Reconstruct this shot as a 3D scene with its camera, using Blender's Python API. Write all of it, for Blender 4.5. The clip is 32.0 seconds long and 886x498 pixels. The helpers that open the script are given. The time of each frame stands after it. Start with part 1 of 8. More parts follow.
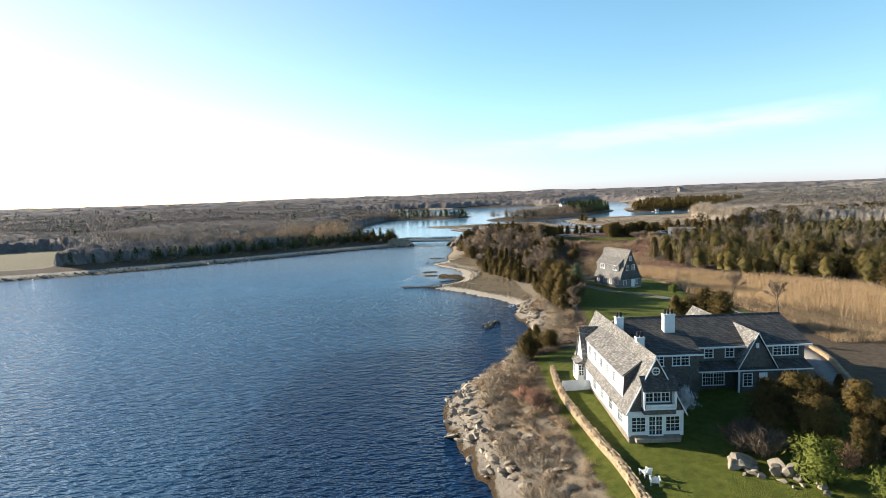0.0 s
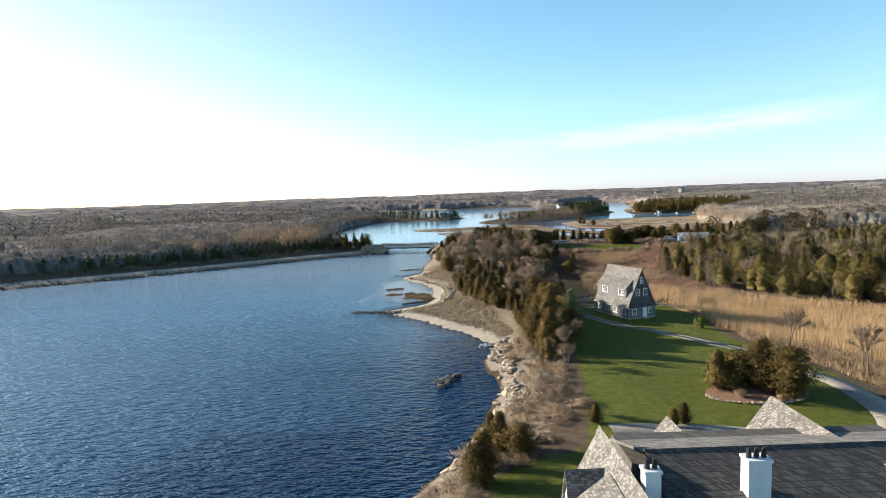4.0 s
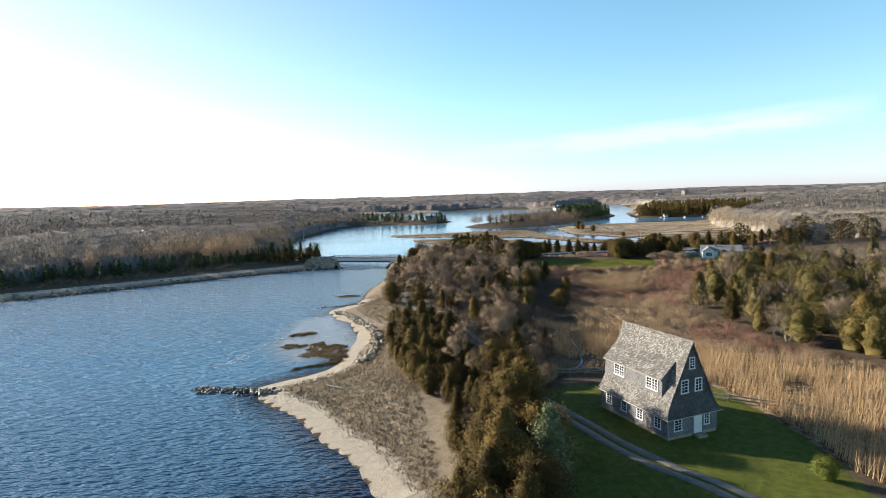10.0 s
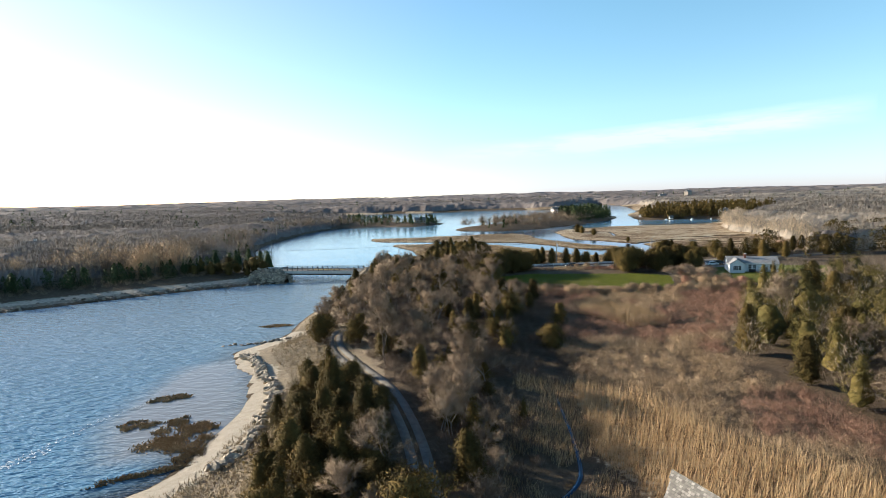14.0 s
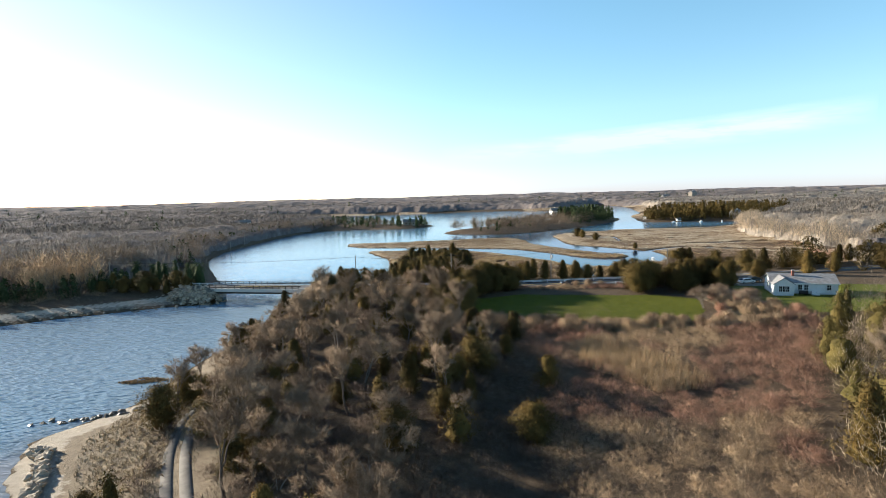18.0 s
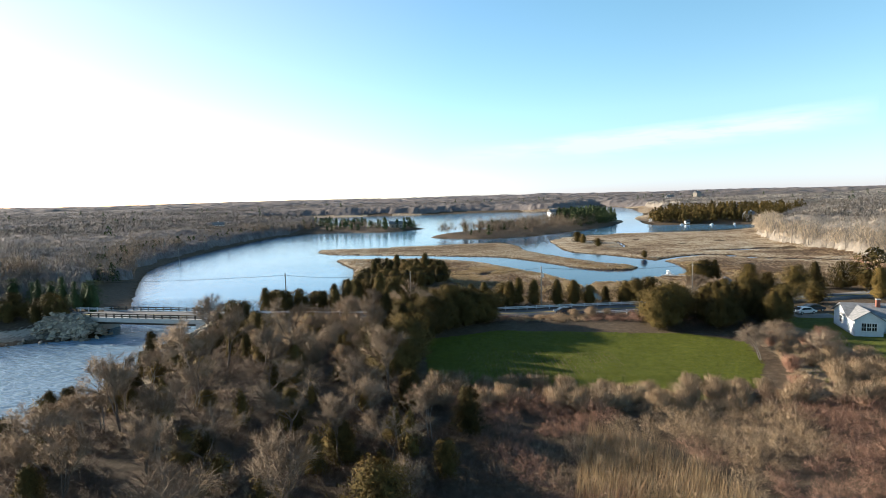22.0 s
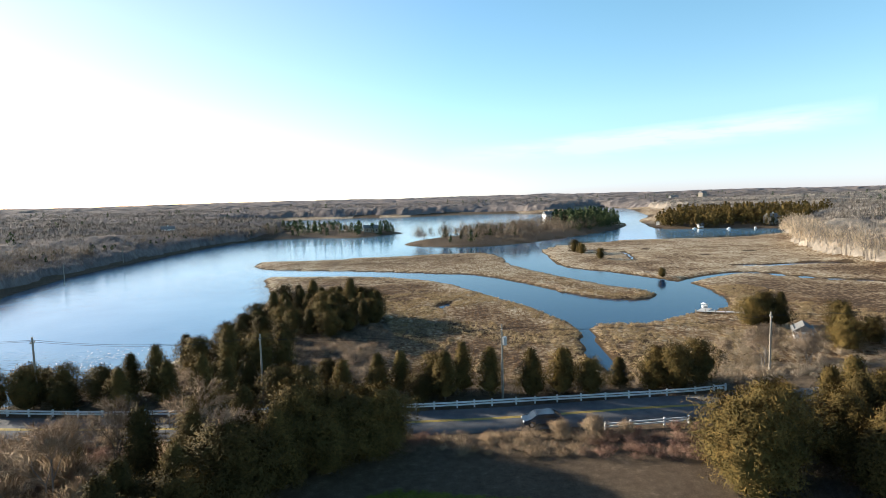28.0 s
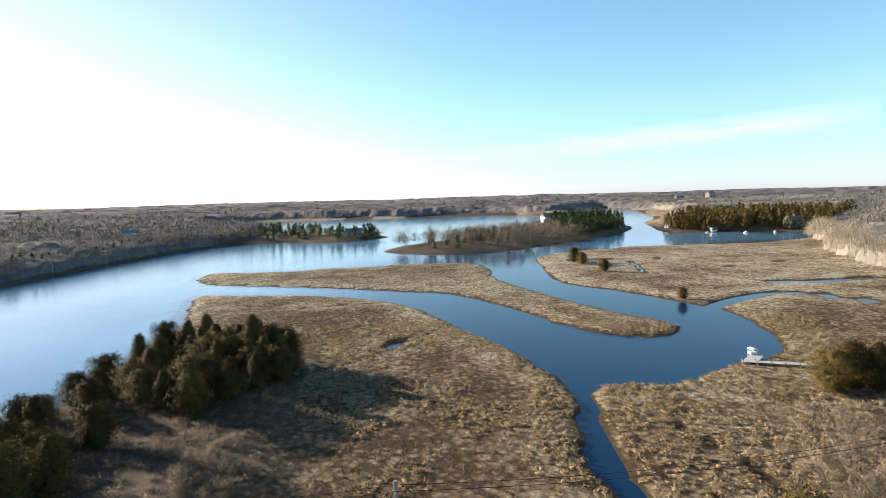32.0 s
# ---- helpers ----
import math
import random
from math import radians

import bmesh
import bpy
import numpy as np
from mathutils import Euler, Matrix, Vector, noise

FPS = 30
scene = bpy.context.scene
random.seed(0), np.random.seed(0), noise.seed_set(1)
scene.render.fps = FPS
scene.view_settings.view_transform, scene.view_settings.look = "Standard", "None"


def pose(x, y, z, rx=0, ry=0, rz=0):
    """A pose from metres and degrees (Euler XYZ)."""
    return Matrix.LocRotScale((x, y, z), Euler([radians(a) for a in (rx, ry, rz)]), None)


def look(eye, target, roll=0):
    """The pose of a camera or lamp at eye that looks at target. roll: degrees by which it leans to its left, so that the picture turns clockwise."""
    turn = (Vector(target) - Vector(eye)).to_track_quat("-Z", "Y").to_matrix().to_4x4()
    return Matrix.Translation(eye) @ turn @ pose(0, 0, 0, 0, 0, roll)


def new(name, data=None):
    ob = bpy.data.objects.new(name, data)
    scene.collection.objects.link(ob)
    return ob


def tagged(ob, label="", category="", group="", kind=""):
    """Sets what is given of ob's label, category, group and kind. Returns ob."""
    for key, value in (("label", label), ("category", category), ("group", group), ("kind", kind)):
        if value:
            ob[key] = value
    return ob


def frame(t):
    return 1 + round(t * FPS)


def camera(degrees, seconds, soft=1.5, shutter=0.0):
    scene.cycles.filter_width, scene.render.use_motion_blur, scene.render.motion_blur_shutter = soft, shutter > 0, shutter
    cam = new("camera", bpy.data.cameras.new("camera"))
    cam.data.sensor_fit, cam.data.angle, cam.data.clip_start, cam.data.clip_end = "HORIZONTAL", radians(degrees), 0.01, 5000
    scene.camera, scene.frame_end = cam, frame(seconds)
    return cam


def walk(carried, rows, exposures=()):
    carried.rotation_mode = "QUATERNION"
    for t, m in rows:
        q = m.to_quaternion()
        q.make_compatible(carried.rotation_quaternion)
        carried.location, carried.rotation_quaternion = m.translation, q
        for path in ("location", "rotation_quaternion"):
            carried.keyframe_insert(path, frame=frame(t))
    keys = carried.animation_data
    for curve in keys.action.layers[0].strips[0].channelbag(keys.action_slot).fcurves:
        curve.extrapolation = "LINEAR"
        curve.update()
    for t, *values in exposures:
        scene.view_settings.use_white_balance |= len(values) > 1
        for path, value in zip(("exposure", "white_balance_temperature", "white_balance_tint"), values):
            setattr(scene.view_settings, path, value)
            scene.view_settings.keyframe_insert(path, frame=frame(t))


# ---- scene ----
cam = camera(77.0, 32.0, soft=0.7)
ROWS = [
    (0.0, 0.00, 0.00, 30.80, 0.000, -5.563, 2.076),
    (1.0, 2.56, 9.57, 30.81, -0.044, -5.575, 2.100),
    (2.0, 5.12, 19.21, 30.79, -0.071, -5.571, 2.090),
    (3.0, 7.68, 28.93, 30.76, -0.089, -5.557, 2.059),
    (4.0, 10.24, 38.71, 30.71, -0.104, -5.538, 2.014),
    (5.0, 12.80, 48.55, 30.65, -0.118, -5.517, 1.962),
    (6.0, 15.36, 58.44, 30.57, -0.133, -5.496, 1.909),
    (7.0, 17.92, 68.37, 30.48, -0.150, -5.477, 1.857),
    (8.0, 20.48, 78.35, 30.38, -0.168, -5.459, 1.809),
    (9.0, 23.04, 88.37, 30.27, -0.187, -5.444, 1.766),
    (10.0, 25.60, 98.42, 30.15, -0.203, -5.431, 1.728),
    (11.0, 28.15, 108.49, 30.03, -0.217, -5.419, 1.696),
    (12.0, 30.71, 118.58, 29.90, -0.227, -5.407, 1.668),
    (13.0, 33.27, 128.69, 29.77, -0.231, -5.396, 1.644),
    (14.0, 35.83, 138.80, 29.63, -0.230, -5.384, 1.624),
    (15.0, 38.38, 148.92, 29.49, -0.223, -5.371, 1.607),
    (16.0, 40.94, 159.03, 29.35, -0.211, -5.356, 1.592),
    (17.0, 43.50, 169.14, 29.22, -0.194, -5.340, 1.578),
    (18.0, 46.05, 179.23, 29.08, -0.174, -5.323, 1.566),
    (19.0, 48.61, 189.31, 28.95, -0.153, -5.305, 1.555),
    (20.0, 51.16, 199.36, 28.83, -0.133, -5.286, 1.547),
    (21.0, 53.72, 209.37, 28.71, -0.116, -5.268, 1.540),
    (22.0, 56.27, 219.36, 28.60, -0.103, -5.251, 1.536),
    (23.0, 58.82, 229.30, 28.50, -0.097, -5.235, 1.535),
    (24.0, 61.38, 239.19, 28.42, -0.098, -5.222, 1.538),
    (25.0, 63.93, 249.04, 28.34, -0.105, -5.213, 1.544),
    (26.0, 66.48, 258.82, 28.28, -0.118, -5.206, 1.555),
    (27.0, 69.04, 268.54, 28.23, -0.132, -5.201, 1.568),
    (28.0, 71.59, 278.19, 28.20, -0.141, -5.199, 1.584),
    (29.0, 74.14, 287.77, 28.19, -0.138, -5.196, 1.598),
    (30.0, 76.69, 297.27, 28.19, -0.109, -5.190, 1.609),
    (31.0, 79.24, 306.68, 28.22, -0.039, -5.176, 1.610),
    (32.0, 81.79, 316.00, 28.27, 0.093, -5.149, 1.596),
]
walk(cam, [(t, pose(x, y, z, 90 + pitch, roll, yaw)) for t, x, y, z, yaw, pitch, roll in ROWS],
     exposures=[(0.0, 1.25, 5500, 5), (32.0, 1.25, 5500, 5)])

# ---- daylight: low afternoon sun over the far bank ----
SUN_EL, SUN_AZ = 16.5, 64.0          # elevation; degrees to the west of straight ahead (+y)
world = bpy.data.worlds.new("sky")
scene.world = world
world.use_nodes = True
wn = world.node_tree.nodes
sky = wn.new("ShaderNodeTexSky")
sky.sky_type = "NISHITA"
sky.sun_disc = False
sky.sun_elevation = radians(SUN_EL)
sky.sun_rotation = radians(-SUN_AZ)
sky.air_density, sky.dust_density, sky.ozone_density = 0.9, 0.22, 0.35
wn["Background"].inputs["Strength"].default_value = 0.09
# a thin streak of high cloud over the inland horizon
wl = world.node_tree.links
tc = wn.new("ShaderNodeTexCoord")
sp = wn.new("ShaderNodeSeparateXYZ")
wl.new(tc.outputs["Generated"], sp.inputs[0])


def wmath(op, a, b=0.0):
    n = wn.new("ShaderNodeMath")
    n.operation = op
    for k, v in enumerate((a, b)):
        if isinstance(v, (int, float)):
            n.inputs[k].default_value = v
        else:
            wl.new(v, n.inputs[k])
    return n.outputs[0]


az = wmath("ARCTAN2", sp.outputs[0], sp.outputs[1])
streak = wmath("SUBTRACT", wmath("ABSOLUTE", wmath("SUBTRACT", sp.outputs[2], wmath("ADD", wmath("MULTIPLY", az, 0.06), 0.066))), 0.0)
band = wmath("MAXIMUM", wmath("SUBTRACT", 1.0, wmath("DIVIDE", streak, 0.026)), 0.0)
ends = wmath("MAXIMUM", wmath("SUBTRACT", 1.0, wmath("DIVIDE", wmath("ABSOLUTE", wmath("SUBTRACT", az, 0.33)), 0.33)), 0.0)
cn = wn.new("ShaderNodeTexNoise")
cn.inputs["Scale"].default_value, cn.inputs["Detail"].default_value, cn.inputs["Roughness"].default_value = 9.0, 6.0, 0.6
cm = wn.new("ShaderNodeMapping")
cm.inputs["Scale"].default_value = (1.0, 1.0, 7.0)
wl.new(tc.outputs["Generated"], cm.inputs[0])
wl.new(cm.outputs[0], cn.inputs["Vector"])
cloud = wmath("MULTIPLY", wmath("MULTIPLY", band, wmath("POWER", ends, 0.5)), wmath("MAXIMUM", wmath("MULTIPLY", wmath("SUBTRACT", cn.outputs["Fac"], 0.30), 2.6), 0.0))
cx = wn.new("ShaderNodeMix")
cx.data_type = "RGBA"
wl.new(wmath("MINIMUM", wmath("MULTIPLY", cloud, 2.0), 0.85), cx.inputs[0])
wl.new(sky.outputs[0], cx.inputs[6])
cx.inputs[7].default_value = (5.6, 5.4, 5.2, 1)
tint = wn.new("ShaderNodeMix")
tint.data_type, tint.blend_type = "RGBA", "MULTIPLY"
toward = wn.new("ShaderNodeVectorMath")
toward.operation = "DOT_PRODUCT"
wl.new(tc.outputs["Generated"], toward.inputs[0])
toward.inputs[1].default_value = (-math.sin(radians(SUN_AZ)) * math.cos(radians(SUN_EL)), math.cos(radians(SUN_AZ)) * math.cos(radians(SUN_EL)), math.sin(radians(SUN_EL)))
near = toward.outputs["Value"]
away = wmath("MINIMUM", wmath("MAXIMUM", wmath("DIVIDE", wmath("SUBTRACT", 0.85, near), 0.6), 0.0), 1.0)
wl.new(wmath("MULTIPLY", away, wmath("MINIMUM", wmath("MULTIPLY", wmath("MAXIMUM", sp.outputs[2], 0.0), 3.0), 1.0)), tint.inputs[0])
wl.new(cx.outputs[2], tint.inputs[6])
tint.inputs[7].default_value = (1.0, 1.16, 1.05, 1)
warm = wn.new("ShaderNodeMix")
warm.data_type, warm.blend_type = "RGBA", "MULTIPLY"
wl.new(wmath("MINIMUM", wmath("MAXIMUM", wmath("DIVIDE", wmath("SUBTRACT", near, 0.45), 0.4), 0.0), 1.0), warm.inputs[0])
wl.new(tint.outputs[2], warm.inputs[6])
warm.inputs[7].default_value = (1.22, 1.02, 1.0, 1)
rim = wn.new("ShaderNodeMix")
rim.data_type, rim.blend_type = "RGBA", "MULTIPLY"
wl.new(wmath("MULTIPLY", away, wmath("MAXIMUM", wmath("SUBTRACT", 1.0, wmath("MULTIPLY", wmath("ABSOLUTE", sp.outputs[2]), 7.0)), 0.0)), rim.inputs[0])
wl.new(warm.outputs[2], rim.inputs[6])
rim.inputs[7].default_value = (0.72, 0.76, 1.22, 1)
zenith = wn.new("ShaderNodeMix")
zenith.data_type, zenith.blend_type = "RGBA", "MULTIPLY"
wl.new(wmath("MINIMUM", wmath("MAXIMUM", wmath("DIVIDE", wmath("SUBTRACT", sp.outputs[2], 0.34), 0.36), 0.0), 1.0), zenith.inputs[0])
wl.new(rim.outputs[2], zenith.inputs[6])
zenith.inputs[7].default_value = (0.32, 0.42, 0.56, 1)
wl.new(zenith.outputs[2], wn["Background"].inputs[0])
sun = new("sun", bpy.data.lights.new("sun", "SUN"))
sun.data.energy, sun.data.angle, sun.data.color = 5.0, radians(0.6), (1.0, 0.815, 0.60)
sd = Vector((-math.sin(radians(SUN_AZ)), math.cos(radians(SUN_AZ)), math.tan(radians(SUN_EL))))
sun.matrix_world = look(sd * 100, (0, 0, 0))
# ---- materials ----
def ramp(nt, fac, stops):
    r = nt.nodes.new("ShaderNodeValToRGB")
    while len(r.color_ramp.elements) < len(stops):
        r.color_ramp.elements.new(0.5)
    for e, (p, c) in zip(r.color_ramp.elements, stops):
        e.position, e.color = p, (*c, 1)
    nt.links.new(fac, r.inputs[0])
    return r.outputs[0]


def noise_tex(nt, scale, detail=4.0, rough=0.6, vec=None):
    n = nt.nodes.new("ShaderNodeTexNoise")
    n.inputs["Scale"].default_value, n.inputs["Detail"].default_value, n.inputs["Roughness"].default_value = scale, detail, rough
    if vec is not None:
        nt.links.new(vec, n.inputs["Vector"])
    return n.outputs["Fac"]


def mixcol(nt, fac, a, b, mode="MIX"):
    m = nt.nodes.new("ShaderNodeMix")
    m.data_type, m.blend_type = "RGBA", mode
    for sock, val in ((m.inputs[0], fac), (m.inputs[6], a), (m.inputs[7], b)):
        if isinstance(val, (int, float)):
            sock.default_value = val
        elif isinstance(val, tuple):
            sock.default_value = (*val, 1)
        else:
            nt.links.new(val, sock)
    return m.outputs[2]


def calc(nt, op, a, b=0.0, c=None):
    m = nt.nodes.new("ShaderNodeMath")
    m.operation = op
    for sock, val in zip(m.inputs, (a, b, c)):
        if val is None:
            continue
        if isinstance(val, (int, float)):
            sock.default_value = val
        else:
            nt.links.new(val, sock)
    return m.outputs[0]


def start(name, rough=0.8, spec=0.3):
    m = bpy.data.materials.new(name)
    m.use_nodes = True
    nt = m.node_tree
    b = nt.nodes["Principled BSDF"]
    b.inputs["Roughness"].default_value = rough
    b.inputs["Specular IOR Level"].default_value = spec
    return m, nt, b


def bump(nt, b, height, strength, dist=0.05):
    n = nt.nodes.new("ShaderNodeBump")
    n.inputs["Strength"].default_value, n.inputs["Distance"].default_value = strength, dist
    nt.links.new(height, n.inputs["Height"])
    nt.links.new(n.outputs[0], b.inputs["Normal"])


def coords(nt):
    g = nt.nodes.new("ShaderNodeNewGeometry")
    return g.outputs["Position"]


def objco(nt):
    return nt.nodes.new("ShaderNodeTexCoord").outputs["Object"]


def grainy(name, c1, c2, scale=3.0, rough=0.85, strength=0.4, dist=0.03, fine=25.0, spec=0.25, vary=0.0, world_space=True, metal=0.0, island=0.0):
    """Two-scale mottled surface; vary: share of a random tone per object; island: per loose piece."""
    m, nt, b = start(name, rough, spec)
    p = coords(nt) if world_space else objco(nt)
    a, f = noise_tex(nt, scale, 5, 0.6, p), noise_tex(nt, fine, 3, 0.6, p)
    t = calc(nt, "ADD", calc(nt, "MULTIPLY", a, 0.6), calc(nt, "MULTIPLY", f, 0.4))
    col = ramp(nt, t, [(0.32, c1), (0.68, c2)])
    if vary:
        r = nt.nodes.new("ShaderNodeObjectInfo").outputs["Random"]
        col = mixcol(nt, 1.0, col, ramp(nt, r, [(0.0, (1 - vary,) * 3), (1.0, (1 + vary,) * 3)]), "MULTIPLY")
    if island:
        r = nt.nodes.new("ShaderNodeNewGeometry").outputs["Random Per Island"]
        col = mixcol(nt, 1.0, col, ramp(nt, r, [(0.0, (1 - island,) * 3), (1.0, (1 + island,) * 3)]), "MULTIPLY")
    nt.links.new(col, b.inputs["Base Color"])
    b.inputs["Metallic"].default_value = metal
    if strength:
        bump(nt, b, t, strength, dist)
    return m


def leafy(name, stops, rough=0.75, obj=0.25, translucent=0.0):
    """Foliage or twigs: every loose piece takes its own tone from the ramp, every plant a shift of its own."""
    m, nt, b = start(name, rough, 0.05)
    r = nt.nodes.new("ShaderNodeNewGeometry").outputs["Random Per Island"]
    big = noise_tex(nt, 0.35, 2, 0.5, coords(nt))
    col = ramp(nt, calc(nt, "ADD", calc(nt, "MULTIPLY", r, 0.36), calc(nt, "MULTIPLY", big, 0.64)), stops)
    o = nt.nodes.new("ShaderNodeObjectInfo").outputs["Random"]
    col = mixcol(nt, 1.0, col, ramp(nt, o, [(0.0, (1 - obj, 1 - obj, 1 - obj)), (1.0, (1 + obj, 1 + 0.8 * obj, 1 + 0.5 * obj))]), "MULTIPLY")
    nt.links.new(col, b.inputs["Base Color"])
    return m


M_CEDAR = leafy("cedar_foliage", [(0.1, (0.036, 0.031, 0.013)), (0.4, (0.072, 0.057, 0.020)), (0.7, (0.128, 0.088, 0.028)), (0.95, (0.195, 0.120, 0.039))], obj=0.45)
M_PINE = leafy("pine_foliage", [(0.1, (0.022, 0.035, 0.018)), (0.5, (0.055, 0.074, 0.031)), (0.9, (0.118, 0.129, 0.055))])
M_SPRUCE = leafy("blue_spruce_foliage", [(0.1, (0.050, 0.064, 0.034)), (0.5, (0.110, 0.128, 0.066)), (0.9, (0.175, 0.190, 0.098))])
M_LIME = leafy("fresh_green_foliage", [(0.1, (0.046, 0.061, 0.011)), (0.5, (0.114, 0.129, 0.023)), (0.9, (0.198, 0.205, 0.046))])
M_TWIG = leafy("bare_grey_twigs", [(0.1, (0.109, 0.082, 0.055)), (0.5, (0.228, 0.173, 0.124)), (0.9, (0.383, 0.310, 0.228))])
M_TAN = leafy("tan_twigs", [(0.1, (0.20, 0.140, 0.085)), (0.5, (0.36, 0.265, 0.170)), (0.9, (0.55, 0.43, 0.29))])
M_RED = leafy("reddish_twigs", [(0.1, (0.180, 0.098, 0.070)), (0.5, (0.345, 0.205, 0.145)), (0.9, (0.53, 0.35, 0.255))])
M_REED = leafy("dry_reed", [(0.1, (0.25, 0.168, 0.086)), (0.5, (0.42, 0.30, 0.168)), (0.9, (0.58, 0.45, 0.28))])
M_DUNE = leafy("dry_dune_grass", [(0.1, (0.200, 0.152, 0.094)), (0.5, (0.350, 0.276, 0.176)), (0.9, (0.50, 0.42, 0.29))])
M_MARSHG = leafy("dry_marsh_grass", [(0.1, (0.150, 0.096, 0.048)), (0.5, (0.270, 0.188, 0.100)), (0.9, (0.43, 0.335, 0.200))])
# far twigs, greyed and lightened in the colour to stand in for haze
M_HAZETWIG = leafy("hazed_far_twigs", [(0.2, (0.165, 0.148, 0.130)), (0.5, (0.225, 0.203, 0.180)), (0.8, (0.295, 0.268, 0.240))])
M_FARPALE = leafy("far_pale_twigs", [(0.2, (0.29, 0.24, 0.188)), (0.5, (0.40, 0.338, 0.27)), (0.8, (0.51, 0.44, 0.355))])
M_FIELDG = leafy("field_grass_blades", [(0.1, (0.054, 0.070, 0.008)), (0.5, (0.125, 0.138, 0.017)), (0.9, (0.230, 0.215, 0.042))])
M_BLOSSOM = leafy("white_blossom", [(0.1, (0.35, 0.33, 0.32)), (0.5, (0.62, 0.58, 0.58)), (0.9, (0.8, 0.78, 0.78))])
M_BROWNTWIG = leafy("brown_underbrush_twigs", [(0.1, (0.074, 0.054, 0.041)), (0.5, (0.145, 0.110, 0.086)), (0.9, (0.250, 0.200, 0.160))])
M_STRAW = leafy("straw_tussock", [(0.1, (0.17, 0.12, 0.06)), (0.5, (0.33, 0.25, 0.14)), (0.9, (0.50, 0.41, 0.26))])
M_RUSTG = leafy("rusty_marsh_grass", [(0.1, (0.125, 0.070, 0.033)), (0.5, (0.235, 0.142, 0.068)), (0.9, (0.37, 0.25, 0.135))])
M_PALETWIG = leafy("pale_tan_twigs", [(0.1, (0.23, 0.18, 0.125)), (0.5, (0.38, 0.31, 0.225)), (0.9, (0.54, 0.45, 0.345))])


def canopy_material(name, k, warm):
    """Leafless tree tops seen from afar: upright streaks of twigs, crown by crown."""
    m, nt, b = start(name, 0.9, 0.05)
    p = coords(nt)
    mp = nt.nodes.new("ShaderNodeMapping")
    mp.inputs["Scale"].default_value = (1.0, 1.0, 0.28)
    nt.links.new(p, mp.inputs["Vector"])
    streak, clump, wide = noise_tex(nt, 0.75, 5, 0.7, mp.outputs[0]), noise_tex(nt, 0.11, 3, 0.6, p), noise_tex(nt, 0.012, 3, 0.6, p)
    t = calc(nt, "ADD", calc(nt, "MULTIPLY", streak, 0.5), calc(nt, "ADD", calc(nt, "MULTIPLY", clump, 0.28), calc(nt, "MULTIPLY", wide, 0.22)))
    nt.links.new(ramp(nt, t, [(0.36, (0.095 * k, 0.080 * k, 0.066 * k * warm)), (0.5, (0.145 * k, 0.123 * k, 0.102 * k * warm)), (0.64, (0.205 * k, 0.178 * k, 0.150 * k * warm))]), b.inputs["Base Color"])
    bump(nt, b, streak, 0.8, 1.0)
    return m


# bare_canopy is lightened for distance haze along with the far twigs
M_CANOPY, M_PALECANOPY = canopy_material("bare_canopy", 1.3, 1.08), canopy_material("pale_bare_canopy", 2.2, 0.95)
M_BARK = grainy("bark", (0.07, 0.05, 0.035), (0.17, 0.13, 0.10), 4, strength=0.6)
M_PALEBARK = grainy("pale_bark", (0.13, 0.108, 0.087), (0.27, 0.235, 0.195), 4, strength=0.5)
# ---- plan of the land ----
RIGHT_BANK = [(60, -600), (30, -200), (12, 0), (6, 40), (4, 55), (1, 64), (-0.5, 76), (2, 86), (9, 97), (16, 113), (18.5, 127),
              (17.5, 138), (19.5, 149), (15, 157), (7, 169), (-3, 181), (-6, 186), (-2, 190), (4, 195.5), (6, 205), (6, 216), (4, 227),
              (-1, 236), (-6.5, 246), (-3, 252), (0.5, 258), (0.5, 271), (2, 288), (4, 305), (3, 322), (2, 342), (7, 352), (17, 366), (25, 380)]
MARSH_EDGE = [(26, 395), (24, 416), (21, 436), (18, 450), (10, 469), (6, 487), (20, 485), (43, 481), (66, 468), (77, 452), (84, 436),
              (93, 417), (97, 405), (99, 397), (98.5, 388), (97, 379), (96.5, 370), (97.5, 362), (100, 362), (99.5, 370), (100.5, 380),
              (101.5, 388), (104, 396), (115, 396), (127, 404), (138, 409), (144, 418), (147, 430), (148, 443), (144, 456), (133, 477)]
FAR_SHORE = [(119, 499), (121, 540), (127, 574), (165, 607), (275, 626), (320, 655), (330, 683), (314, 689), (246, 707), (245, 740),
             (254, 775), (275, 850), (340, 1010), (430, 1400), (375, 1410), (300, 1190), (230, 1170), (140, 1225), (20, 1190),
             (-80, 1190), (-230, 1160), (-220, 1040), (-139, 925), (-72, 844), (-20, 790), (44, 757), (38, 744), (21, 722), (8, 703)]
LEFT_BANK = [(-39, 720), (-72, 690), (-82, 640), (-84, 560), (-82, 506), (-74, 466), (-62, 435), (-46, 402), (-32, 373), (-26, 352),
             (-21, 341), (-36, 334), (-55, 323), (-75, 308), (-95, 293), (-113, 281), (-135, 266), (-170, 248), (-200, 236), (-330, 170),
             (-600, -100), (-700, -600)]
LONG_MARSH = [(-14, 532), (-12, 546), (13, 543), (36, 552), (64, 556), (92, 557), (99, 529), (99, 507), (113, 467), (123, 446), (131, 431),
              (127, 425), (117, 426), (108, 436), (98, 457), (83, 480), (66, 488), (38, 500), (8, 509), (-6, 516)]
WOODED_ISLE = [(47, 628), (68, 605), (106, 604), (154, 649), (211, 723), (242, 800), (236, 852), (190, 830), (130, 745), (70, 672)]
